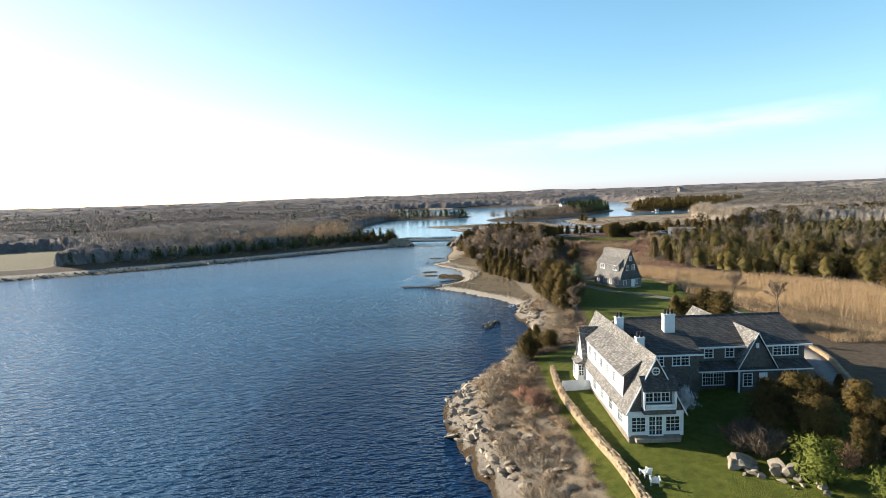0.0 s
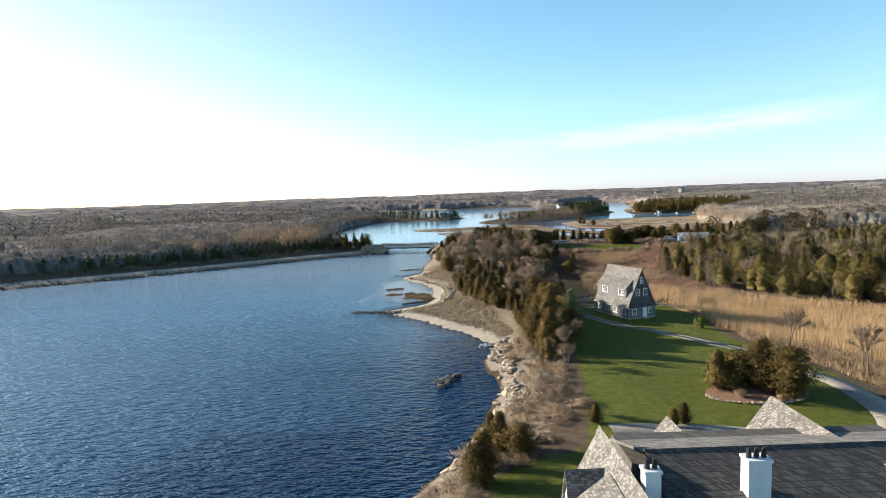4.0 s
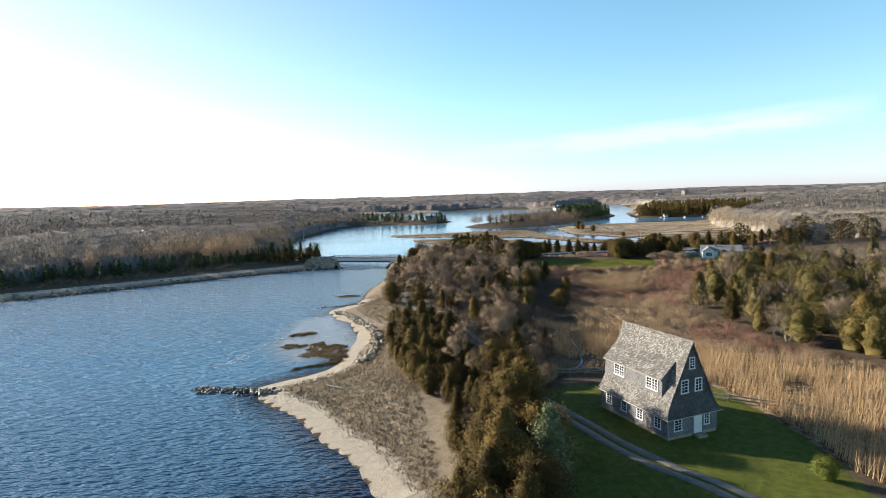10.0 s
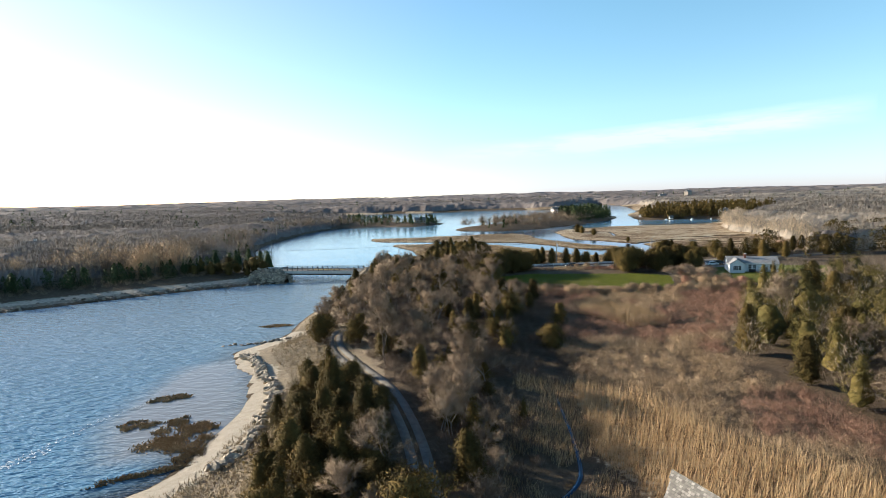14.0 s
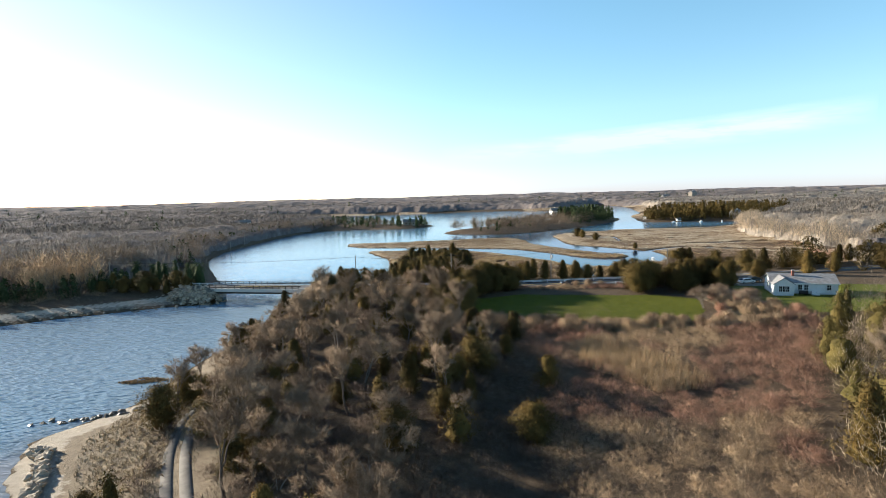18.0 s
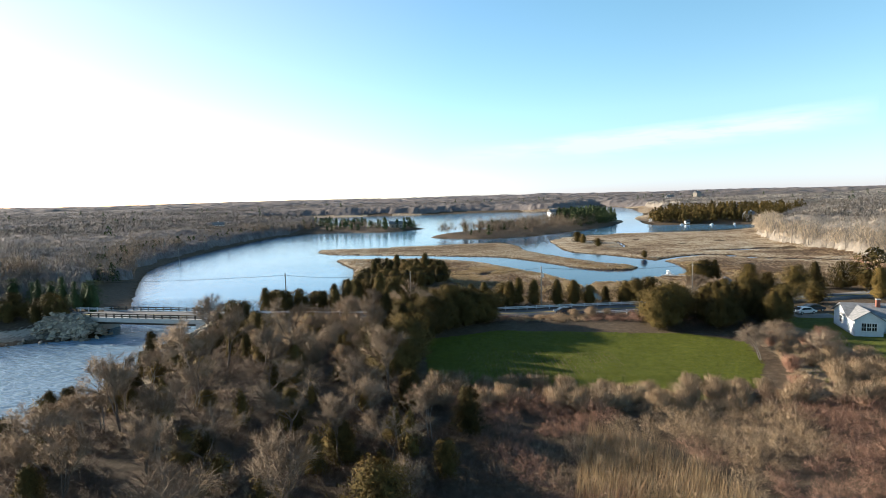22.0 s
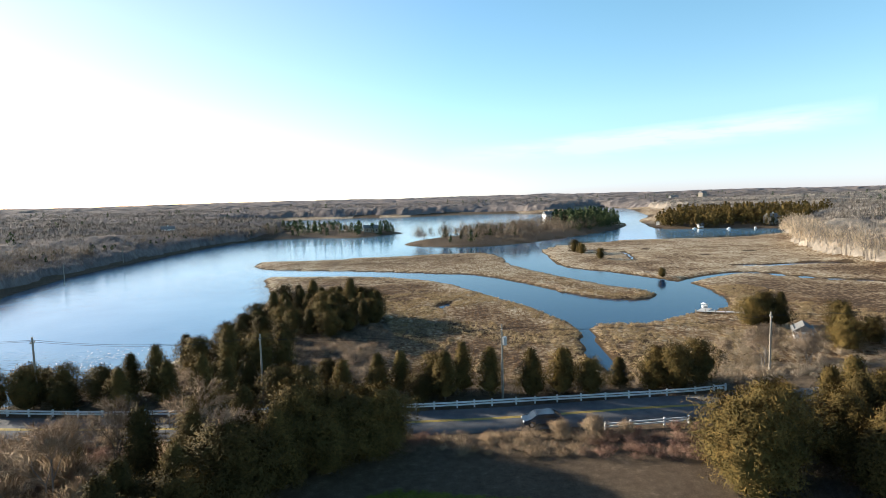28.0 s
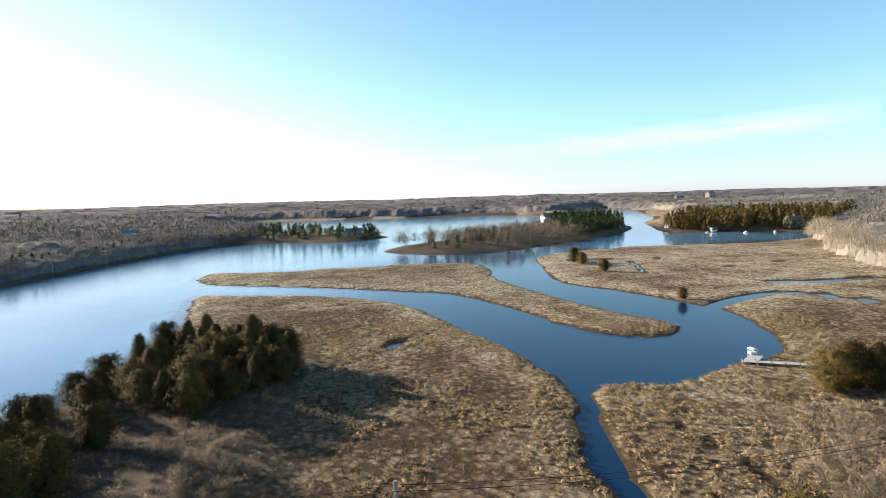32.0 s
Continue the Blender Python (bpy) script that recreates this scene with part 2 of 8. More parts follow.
CREEKS = [([(146, 450), (160, 461), (176, 467), (190, 450), (215, 437), (240, 436)], 2.2), ([(82, 438), (74, 424), (66, 412), (58, 404)], 0.12),
          ([(66, 468), (58, 466), (44, 462)], 0.1), ([(152, 513), (156, 530), (159, 550)], 0.9), ([(179, 535), (188, 522)], 0.7), ([(72, 424), (70.5, 421)], 1.3),
          ([(134, 556), (168, 553), (205, 538), (228, 520)], 0.1), ([(168, 553), (200, 566), (240, 566)], 0.1), ([(108, 384), (112, 372), (113, 362)], 0.05),
          ([(43, 186), (49, 194), (51.5, 214), (52.5, 226), (57, 240), (66, 248), (80, 250)], -0.3),
          ([(184, 486), (196, 484), (210, 487), (222, 484)], 3.0)]


def curve_pts(pts, closed=False, step=4.0):
    """A smooth line through the plan's corners."""
    p = np.array(pts, float)
    n = len(p)
    out = []
    for i in range(n if closed else n - 1):
        a, b = p[i], p[(i + 1) % n]
        pa = p[i - 1] if (closed or i > 0) else a
        pb = p[(i + 2) % n] if (closed or i < n - 2) else b
        k = int(np.clip(np.hypot(*(b - a)) / step, 1, 14))
        for j in range(k):
            t = j / k
            out.append(0.5 * (2 * a + (b - pa) * t + (2 * pa - 5 * a + 4 * b - pb) * t * t + (3 * a - pa - 3 * b + pb) * t ** 3))
    if not closed:
        out.append(p[-1])
    return np.array(out)


def wiggle(p, amp=1.0):
    s = np.sin(p[:, 0] * 0.7 + 1.3 * np.sin(p[:, 1] * 0.31)) + np.sin(p[:, 1] * 0.9 + 1.7 * np.sin(p[:, 0] * 0.23))
    return p + 0.35 * amp * np.stack([s, np.roll(s, 3)], -1)


WATER_LINE = wiggle(curve_pts(RIGHT_BANK + MARSH_EDGE + FAR_SHORE + LEFT_BANK))
ISLES = [wiggle(curve_pts(LONG_MARSH, True)), wiggle(curve_pts(WOODED_ISLE, True))]


def seg_dist(P, line, closed=True):
    a = line if closed else line[:-1]
    b = np.roll(line, -1, 0) if closed else line[1:]
    best = np.full(len(P), 1e9)
    for i in range(0, len(P), 20000):
        q = P[i:i + 20000]
        d = np.full(len(q), 1e9)
        for u, v in zip(a, b):
            w = v - u
            t = np.clip(((q - u) @ w) / max(w @ w, 1e-9), 0, 1)
            e = q - u - t[:, None] * w
            d = np.minimum(d, e[:, 0] ** 2 + e[:, 1] ** 2)
        best[i:i + 20000] = np.sqrt(d)
    return best


def inside(P, line):
    x, y = P[:, 0], P[:, 1]
    c = np.zeros(len(P), bool)
    for (x1, y1), (x2, y2) in zip(line, np.roll(line, -1, 0)):
        if y1 != y2:
            c ^= ((y1 > y) != (y2 > y)) & (x < (x2 - x1) * (y - y1) / (y2 - y1) + x1)
    return c


def land_dist(P):
    """Metres inland (minus: out on the water)."""
    d = seg_dist(P, WATER_LINE)
    d = np.where(inside(P, WATER_LINE), -d, d)
    for isle in ISLES:
        e = seg_dist(P, isle)
        d = np.maximum(d, np.where(inside(P, isle), e, -e))
    for line, half in CREEKS:
        d = np.minimum(d, seg_dist(P, curve_pts(line), False) - half)
    return d


def region(P, pts, soft=3.0):
    """1 inside the outline, 0 outside, with a soft rim."""
    line = np.array(pts, float)
    d = seg_dist(P, line)
    d = np.where(inside(P, line), d, -d)
    return np.clip(0.5 + d / soft, 0, 1)


def lumps(P, size, seed=0):
    """Smooth values from -1 to 1 that vary over about that many metres."""
    x, y = P[:, 0] / size + seed * 7.1, P[:, 1] / size - seed * 3.7
    v = np.sin(x * 1.7 + 1.9 * np.sin(y * 0.9)) + np.sin(y * 1.9 + 1.6 * np.sin(x * 1.1 + 2.0)) + 0.6 * np.sin(x * 3.7 + y * 2.9) + 0.5 * np.sin(x * 5.3 - y * 4.7)
    return v / 3.1


MARSH = [(20, 366), (90, 356), (140, 360), (190, 372), (222, 405), (229, 456), (229, 482), (235, 520), (250, 560), (275, 596), (290, 634), (165, 625), (100, 600), (-30, 560), (-30, 500), (8, 470)]
KNOLL = [(24, 356), (60, 358), (62, 385), (56, 412), (44, 424), (30, 420), (26, 395)]
REEDS = [(60, 162), (67, 148), (76, 128), (90, 108), (120, 104), (113, 150), (100, 171), (87, 180), (78, 187), (69, 196), (63, 214), (55, 221), (52.5, 198), (56, 186)]
FIELD = [(52, 318), (54, 295), (73, 293.5), (86, 287.5), (98, 291.5), (104, 301), (107, 312), (100, 319), (82, 322.5), (67, 325)]
LAWN_B = [(24, 92), (28, 108), (31, 124), (33, 140), (36, 156), (40, 178), (45, 183), (64, 176), (66, 158), (63, 140), (66, 120), (64, 100), (54, 90)]
LAWN_A = [(14.5, 20), (13.5, 50), (13, 70), (14, 90), (24, 94), (40, 92), (52, 60), (52, 20)]
ORCHARD = [(100, 288), (108, 300), (108, 318), (118, 326), (123, 318), (122, 294), (112, 287)]
LAWN_C = [(121, 295), (156, 290), (170, 322), (122, 334)]
MEADOW = [(-330, 335), (-330, 215), (-230, 246), (-188, 262), (-190, 300), (-212, 352), (-260, 368)]
HEIGHTS = [(20, 40, 5.0), (20, 60, 5.2), (35, 62, 5.2), (45, 40, 5.4), (28, 90, 4.6), (30, 110, 4.0), (45, 112, 3.6), (42, 140, 2.8), (54, 162, 2.1), (38, 176, 2.6),
           (22, 165, 4.0), (18, 200, 4.0), (24, 230, 4.2), (14, 260, 4.2), (24, 290, 4.6), (12, 320, 4.6), (50, 200, 1.1), (60, 225, 0.9), (80, 160, 0.9),
           (90, 200, 1.1), (75, 245, 0.9), (100, 120, 0.9), (45, 270, 2.6), (80, 275, 1.8), (80, 305, 2.4), (60, 335, 3.0), (100, 335, 3.0), (130, 320, 3.0),
           (140, 200, 4.0), (150, 120, 3.0), (160, 260, 4.0), (40, 385, 1.9), (10, 346, 4.0), (-28, 346, 4.0), (-60, 345, 3.2), (-150, 300, 4), (250, 200, 8), (250, 350, 6)]


def rise(P):
    w, s = 0.0, 0.0
    for x, y, z in HEIGHTS:
        k = 1 / (((P[:, 0] - x) ** 2 + (P[:, 1] - y) ** 2) ** 1.5 + 60)
        w, s = w + k, s + k * z
    k = 1 / 400.0 ** 3
    up = (s + k * 5) / (w + k)
    r = np.hypot(P[:, 0] - 60, P[:, 1] - 400)
    far = np.clip((r - 350) / 1500, 0, 1)
    up = up + far * (13 + 9 * lumps(P, 430, 2)) + np.clip((r - 1800) / 2500, 0, 1) * 7
    return up


ROAD = [(-160, 372), (-70, 361), (-28, 348), (5, 341), (25, 339.5), (50, 339), (75, 339.5), (95, 341.5), (115, 343), (150, 349), (260, 372)]


def terrain_z(P, d=None):
    P = np.atleast_2d(np.asarray(P, float))
    if d is None:
        d = land_dist(P)
    up = rise(P) + 0.18 * lumps(P, 9, 1)
    marsh = region(P, MARSH, 8) * (1 - region(P, KNOLL, 10))
    isle = inside(P, ISLES[0])
    marsh = np.where(isle, 1, marsh)
    up = up * (1 - marsh) + marsh * (0.5 + 0.08 * lumps(P, 4, 3))
    slope = np.full(len(P), 0.30)
    right = P[:, 0] > -20
    slope = np.where(right & (P[:, 1] < 152), 0.85, slope)
    beach = right & (P[:, 1] >= 150) & (P[:, 1] < 264)
    slope = np.where(beach, 0.10 + 0.14 * np.clip((d - 7) / 6, 0, 1), slope)
    slope = np.where(right & (P[:, 1] >= 264) & (P[:, 1] < 360), 0.5, slope)
    slope = np.where(marsh > 0.5, 1.3, slope)
    land = up * (1 - np.exp(-slope * np.maximum(d, 0) / np.maximum(up, 0.2)))
    r = seg_dist(P, np.array(ROAD, float), False)
    bed = 2.9 + 0.9 * np.exp(-((P[:, 0] + 8) / 26) ** 2)
    k = np.clip((9 - r) / 4, 0, 1) * np.clip((d + 0.5) / 3, 0, 1)
    land = land * (1 - k) + bed * k
    return np.where(d > 0, land, np.maximum(d * 0.14, -2.5) - 0.05)


GRID = {}


def sample(key, P):
    """Reads the laid-out ground (z: height, d: metres inland) at places of the plan."""
    P = np.atleast_2d(np.asarray(P, float))
    xs, ys = GRID["x"], GRID["y"]
    i, j = np.clip(np.searchsorted(xs, P[:, 0]) - 1, 0, len(xs) - 2), np.clip(np.searchsorted(ys, P[:, 1]) - 1, 0, len(ys) - 2)
    u, v = (P[:, 0] - xs[i]) / (xs[i + 1] - xs[i]), (P[:, 1] - ys[j]) / (ys[j + 1] - ys[j])
    g = GRID[key]
    return (g[j, i] * (1 - u) + g[j, i + 1] * u) * (1 - v) + (g[j + 1, i] * (1 - u) + g[j + 1, i + 1] * u) * v


def ground_z(P):
    return sample("z", P)


def gz(x, y):
    return float(ground_z([(x, y)])[0])


def mesh_np(name, v, f, mat, smooth=False, normals=None):
    """A mesh from arrays of corners and faces (all faces with the same number of corners); normals: one for each corner."""
    me = bpy.data.meshes.new(name)
    v, f = np.asarray(v, np.float32), np.asarray(f, np.int32)
    k = f.shape[1]
    me.vertices.add(len(v))
    me.vertices.foreach_set("co", v.ravel())
    me.loops.add(f.size)
    me.loops.foreach_set("vertex_index", f.ravel())
    me.polygons.add(len(f))
    me.polygons.foreach_set("loop_start", np.arange(0, f.size, k, dtype=np.int32))
    me.polygons.foreach_set("loop_total", np.full(len(f), k, np.int32))
    if smooth:
        me.polygons.foreach_set("use_smooth", np.ones(len(f), bool))
    me.update(calc_edges=True)
    if normals is not None:
        a = me.attributes.new("custom_normal", "FLOAT_VECTOR", "POINT")
        a.data.foreach_set("vector", np.asarray(normals, np.float32).ravel())
        me.update()
    if mat:
        me.materials.append(mat)
    return me


def lines(lo, hi, step, out_lo, out_hi, grow=1.13):
    mid = list(np.arange(lo, hi + 0.1, step))
    a, s = [], step
    x = lo
    while x > out_lo:
        s *= grow
        x -= s
        a.append(max(x, out_lo))
    b, s, x = [], step, mid[-1]
    while x < out_hi:
        s *= grow
        x += s
        b.append(min(x, out_hi))
    return np.array(a[::-1] + mid + b)


def sheet(name, xs, ys, zf, mat, smooth=True):
    X, Y = np.meshgrid(xs, ys)
    P = np.stack([X.ravel(), Y.ravel()], -1)
    z = zf(P)
    nx, ny = len(xs), len(ys)
    i = np.arange(nx * ny).reshape(ny, nx)
    f = np.stack([i[:-1, :-1], i[:-1, 1:], i[1:, 1:], i[1:, :-1]], -1).reshape(-1, 4)
    return mesh_np(name, np.c_[P, z], f, mat, smooth), P


def mask_attr(me, name, values):
    a = me.attributes.new(name, "FLOAT", "POINT")
    a.data.foreach_set("value", np.asarray(values, np.float32))


def attr(nt, name):
    n = nt.nodes.new("ShaderNodeAttribute")
    n.attribute_name = name
    return n.outputs["Fac"]


def ground_material():
    m, nt, b = start("ground_cover", 0.9, 0.15)
    p = coords(nt)
    n1, n2, n3 = noise_tex(nt, 0.12, 5, 0.6, p), noise_tex(nt, 1.1, 5, 0.65, p), noise_tex(nt, 9.0, 3, 0.6, p)
    mix2 = calc(nt, "ADD", calc(nt, "MULTIPLY", n2, 0.55), calc(nt, "MULTIPLY", n3, 0.45))
    scrub = ramp(nt, mix2, [(0.3, (0.060, 0.042, 0.026)), (0.55, (0.140, 0.100, 0.062)), (0.75, (0.270, 0.200, 0.130))])
    cell = nt.nodes.new("ShaderNodeTexVoronoi")
    cell.inputs["Scale"].default_value = 1.0
    warp = nt.nodes.new("ShaderNodeVectorMath")
    warp.operation = "ADD"
    wn_ = nt.nodes.new("ShaderNodeTexNoise")
    wn_.inputs["Scale"].default_value = 0.9
    nt.links.new(p, wn_.inputs["Vector"])
    nt.links.new(p, warp.inputs[0])
    nt.links.new(wn_.outputs["Color"], warp.inputs[1])
    nt.links.new(warp.outputs[0], cell.inputs["Vector"])
    tuft = calc(nt, "MULTIPLY", calc(nt, "SUBTRACT", 0.5, cell.outputs["Distance"]), 0.27)
    tone = calc(nt, "ADD", calc(nt, "ADD", calc(nt, "MULTIPLY", n1, 0.42), calc(nt, "MULTIPLY", mix2, 0.55)), calc(nt, "ADD", tuft, calc(nt, "MULTIPLY", attr(nt, "straw"), 0.09)))
    marsh = ramp(nt, tone,
                 [(0.40, (0.080, 0.048, 0.024)), (0.47, (0.172, 0.110, 0.057)), (0.53, (0.260, 0.184, 0.103)), (0.60, (0.370, 0.285, 0.178)), (0.68, (0.54, 0.46, 0.33))])
    lawn = ramp(nt, mix2, [(0.3, (0.052, 0.066, 0.008)), (0.5, (0.118, 0.130, 0.016)), (0.75, (0.220, 0.205, 0.040))])
    sand = ramp(nt, mix2, [(0.3, (0.40, 0.325, 0.235)), (0.7, (0.64, 0.56, 0.44))])
    dune = ramp(nt, mix2, [(0.3, (0.175, 0.132, 0.085)), (0.7, (0.43, 0.345, 0.235))])
    rock = ramp(nt, mix2, [(0.3, (0.160, 0.128, 0.096)), (0.7, (0.400, 0.344, 0.272))])
    wet = ramp(nt, mix2, [(0.3, (0.040, 0.026, 0.013)), (0.7, (0.128, 0.084, 0.040))])
    edge = calc(nt, "MULTIPLY", calc(nt, "SUBTRACT", n2, 0.5), 0.9)
    col = scrub
    for name, c in (("dune", dune), ("marsh", marsh), ("lawn", lawn), ("rock", rock), ("sand", sand), ("wet", wet)):
        fac = calc(nt, "MULTIPLY", calc(nt, "SUBTRACT", calc(nt, "ADD", attr(nt, name), edge), 0.42), 6.0)
        fac = calc(nt, "MINIMUM", calc(nt, "MAXIMUM", fac, 0.0), 1.0)
        col = mixcol(nt, fac, col, c)
    nt.links.new(col, b.inputs["Base Color"])
    bump(nt, b, mix2, 1.0, 0.6)
    return m


def build_ground():
    xs, ys = lines(-94, 150, 1.6, -4200, 4300, 1.10), lines(25, 485, 1.6, -1500, 4600, 1.10)
    X, Y = np.meshgrid(xs, ys)
    d = land_dist(np.stack([X.ravel(), Y.ravel()], -1))
    me, P = sheet("ground", xs, ys, lambda P: terrain_z(P, d), ground_material())
    z = np.empty(len(P) * 3, np.float32)
    me.vertices.foreach_get("co", z)
    GRID.update(x=xs, y=ys, z=z[2::3].reshape(len(ys), len(xs)), d=d.reshape(len(ys), len(xs)))
    right = (P[:, 0] > -22) & (P[:, 0] < np.where(P[:, 1] > 140, 27, 40))
    y = P[:, 1]
    rocky = np.where(right & (y < 153), np.clip(1.2 - np.abs(d - 2.0) / 4.0, 0, 1), 0)
    rocky = np.maximum(rocky, np.where(~right & (y < 345) & (P[:, 0] < 0), np.clip(1.1 - np.abs(d - 5) / 5, 0, 1), 0))
    sandy = np.where(right & (y > 151) & (y < 262), np.clip(1.3 - np.abs(d - 2.0) / 3.4, 0, 1), 0)
    sandy = np.maximum(sandy, np.where(right & (y > 362) & (y < 432), np.clip(0.95 - np.abs(d - 2.0) / 3.0, 0, 1), 0))
    sandy = np.maximum(sandy, np.where(~right & (P[:, 0] < 0) & (y < 345), np.clip(0.72 - np.abs(d - 6) / 8, 0, 1), 0))
    dune = np.where(right & (y > 140) & (y < 262), np.clip(1.4 - np.abs(d - 13) / 10, 0, 1), 0)
    dune = np.maximum(dune, np.where(right & (y < 330), np.clip(1.2 - np.abs(d - 5) / 6, 0, 1), 0))
    marsh = np.maximum(region(P, MARSH, 8) * (1 - region(P, KNOLL, 10)), inside(P, ISLES[0]))
    marsh = np.maximum(marsh, np.clip(region(P, REEDS, 4), 0, 1))
    far_marsh = np.clip(1.2 - np.abs(d - 20) / 40, 0, 1) * (y > 760)
    lawn = np.maximum.reduce([region(P, q, 3) for q in (FIELD, LAWN_A, LAWN_B, LAWN_C)])
    lawn = np.maximum.reduce([lawn, 0.46 * region(P, MEADOW, 6), 0.44 * region(P, ORCHARD, 4)])
    dune = np.maximum(dune, 0.9 * region(P, ORCHARD, 4))
    straw = np.clip(1 - np.abs(d - 4) / 9, 0, 1) + 0.8 * lumps(P, 26, 12)
    mask_attr(me, "straw", np.clip(np.where(y > 480, straw + 0.5, straw), -0.6, 1.2))
    mask_attr(me, "rock", rocky)
    mask_attr(me, "sand", sandy)
    mask_attr(me, "dune", np.maximum(dune, region(P, MEADOW, 6)))
    mask_attr(me, "marsh", np.maximum(marsh, far_marsh))
    mask_attr(me, "lawn", lawn)
    mask_attr(me, "wet", np.where(d < 0.35, 1.0, np.clip(1 - d / 0.8, 0, 1)))
    return tagged(new("ground", me), "uneven coastal ground with lawn, scrub, sand and brown salt marsh", "ground", kind="structure")


def water_material():
    m, nt, b = start("tidal_water", 0.10, 0.25)
    p = coords(nt)
    mp = nt.nodes.new("ShaderNodeMapping")
    mp.inputs["Rotation"].default_value = (0, 0, radians(35))
    mp.inputs["Scale"].default_value = (1.0, 2.4, 1.0)
    nt.links.new(p, mp.inputs["Vector"])
    big, small = noise_tex(nt, 0.42, 1.5, 0.5, mp.outputs[0]), noise_tex(nt, 1.15, 1.0, 0.5, mp.outputs[0])
    patch = noise_tex(nt, 0.018, 3, 0.6, p)
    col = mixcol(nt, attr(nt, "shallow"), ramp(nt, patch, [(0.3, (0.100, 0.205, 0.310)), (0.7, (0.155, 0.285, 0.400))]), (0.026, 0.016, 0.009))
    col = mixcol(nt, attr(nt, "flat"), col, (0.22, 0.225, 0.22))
    col = mixcol(nt, attr(nt, "pale_reach"), col, (0.260, 0.350, 0.420))
    # navy in the colour stands in for weaker sky reflection on steeply seen water
    col = mixcol(nt, attr(nt, "low_sheen"), col, (0.008, 0.028, 0.072))
    nt.links.new(col, b.inputs["Base Color"])
    b.inputs["IOR"].default_value = 1.33
    h = calc(nt, "ADD", calc(nt, "MULTIPLY", big, 1.0), calc(nt, "MULTIPLY", small, 0.45))
    n = nt.nodes.new("ShaderNodeBump")
    n.inputs["Distance"].default_value = 0.8
    nt.links.new(h, n.inputs["Height"])
    nt.links.new(calc(nt, "MULTIPLY", attr(nt, "chop"), calc(nt, "ADD", calc(nt, "MULTIPLY", patch, 0.6), 0.42)), n.inputs["Strength"])
    nt.links.new(n.outputs[0], b.inputs["Normal"])
    return m


TIDE_FLAT = [(-3, 244), (4, 227), (9, 212), (7, 203), (-4, 200), (-11, 212), (-12, 238)]


def build_water():
    xs, ys = lines(-30, 150, 3.0, -4200, 4300, 1.14), lines(25, 490, 3.0, -1500, 4600, 1.14)
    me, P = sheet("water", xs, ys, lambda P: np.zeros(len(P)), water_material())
    d = sample("d", P)
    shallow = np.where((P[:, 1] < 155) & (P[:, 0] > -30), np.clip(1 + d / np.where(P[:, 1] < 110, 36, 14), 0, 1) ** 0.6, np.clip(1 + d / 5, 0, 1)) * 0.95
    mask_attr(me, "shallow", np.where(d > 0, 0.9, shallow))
    # where the colour is darkened for less reflected sky: channel and near bank
    mask_attr(me, "low_sheen", np.clip((P[:, 0] - 25) / 40, 0, 1) * np.clip((620 - P[:, 1]) / 60, 0, 1) + np.where((P[:, 0] < 25), np.clip((195 - P[:, 1]) / 60, 0, 1) * np.clip(1 + d / 130, 0, 1) ** 1.2, 0))
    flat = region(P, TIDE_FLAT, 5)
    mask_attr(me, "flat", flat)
    # paler grey-blue water from about y 205 up to the bridge
    mask_attr(me, "pale_reach", (1 - flat) * np.clip((P[:, 1] - 205) / 70, 0, 1) * np.clip((355 - P[:, 1]) / 20, 0, 1))
    mask_attr(me, "chop", np.clip(1.0 - (P[:, 1] - 335) / 60, 0.06, 1.0) * np.clip(1 - (P[:, 0] - 20) / 42, 0.05, 1) * (1 - 0.8 * flat))
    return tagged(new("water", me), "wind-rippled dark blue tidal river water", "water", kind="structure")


build_ground()
build_water()
# ---- building tools ----
def part(name, bm, material, parent=None, label=""):
    """Links a bmesh as one mesh object under a thing or a part."""
    me = bpy.data.meshes.new(name)
    bmesh.ops.recalc_face_normals(bm, faces=bm.faces)
    bm.to_mesh(me)
    bm.free()
    me.materials.append(material)
    ob = new(name, me)
    if parent is not None:
        ob.parent = parent
    if label:
        ob["label"] = label
    return ob


def thing(name, m, label, category, group="", kind=""):
    ob = new(name)
    ob.empty_display_size = 0.3
    ob.matrix_world = m
    return tagged(ob, label, category, group, kind)


def mesh_part(name, me, parent, m=None, label=""):
    ob = new(name, me)
    ob.parent = parent
    if m is not None:
        ob.matrix_basis = m
    if label:
        ob["label"] = label
    return ob


def box(bm, x0, x1, y0, y1, z0, z1, m=None, bevel=0.0):
    r = bmesh.ops.create_cube(bm, size=1, matrix=(m or Matrix()) @ Matrix.Translation(((x0 + x1) / 2, (y0 + y1) / 2, (z0 + z1) / 2)) @ Matrix.Diagonal((abs(x1 - x0), abs(y1 - y0), abs(z1 - z0), 1)))
    if bevel:
        es = {e for v in r["verts"] for e in v.link_edges}
        bmesh.ops.bevel(bm, geom=list(es), offset=bevel, segments=1, affect="EDGES")
    return bm


def boxed(*a, **k):
    return box(bmesh.new(), *a, **k)


def prism(bm, outline, y0, y1, m=None):
    """The outline (x, z) drawn out from y0 to y1."""
    m = m or Matrix()
    a = [bm.verts.new(m @ Vector((x, y0, z))) for x, z in outline]
    b = [bm.verts.new(m @ Vector((x, y1, z))) for x, z in outline]
    bm.faces.new(a)
    bm.faces.new(b[::-1])
    for i in range(len(a)):
        j = (i + 1) % len(a)
        bm.faces.new((a[i], a[j], b[j], b[i]))
    return bm


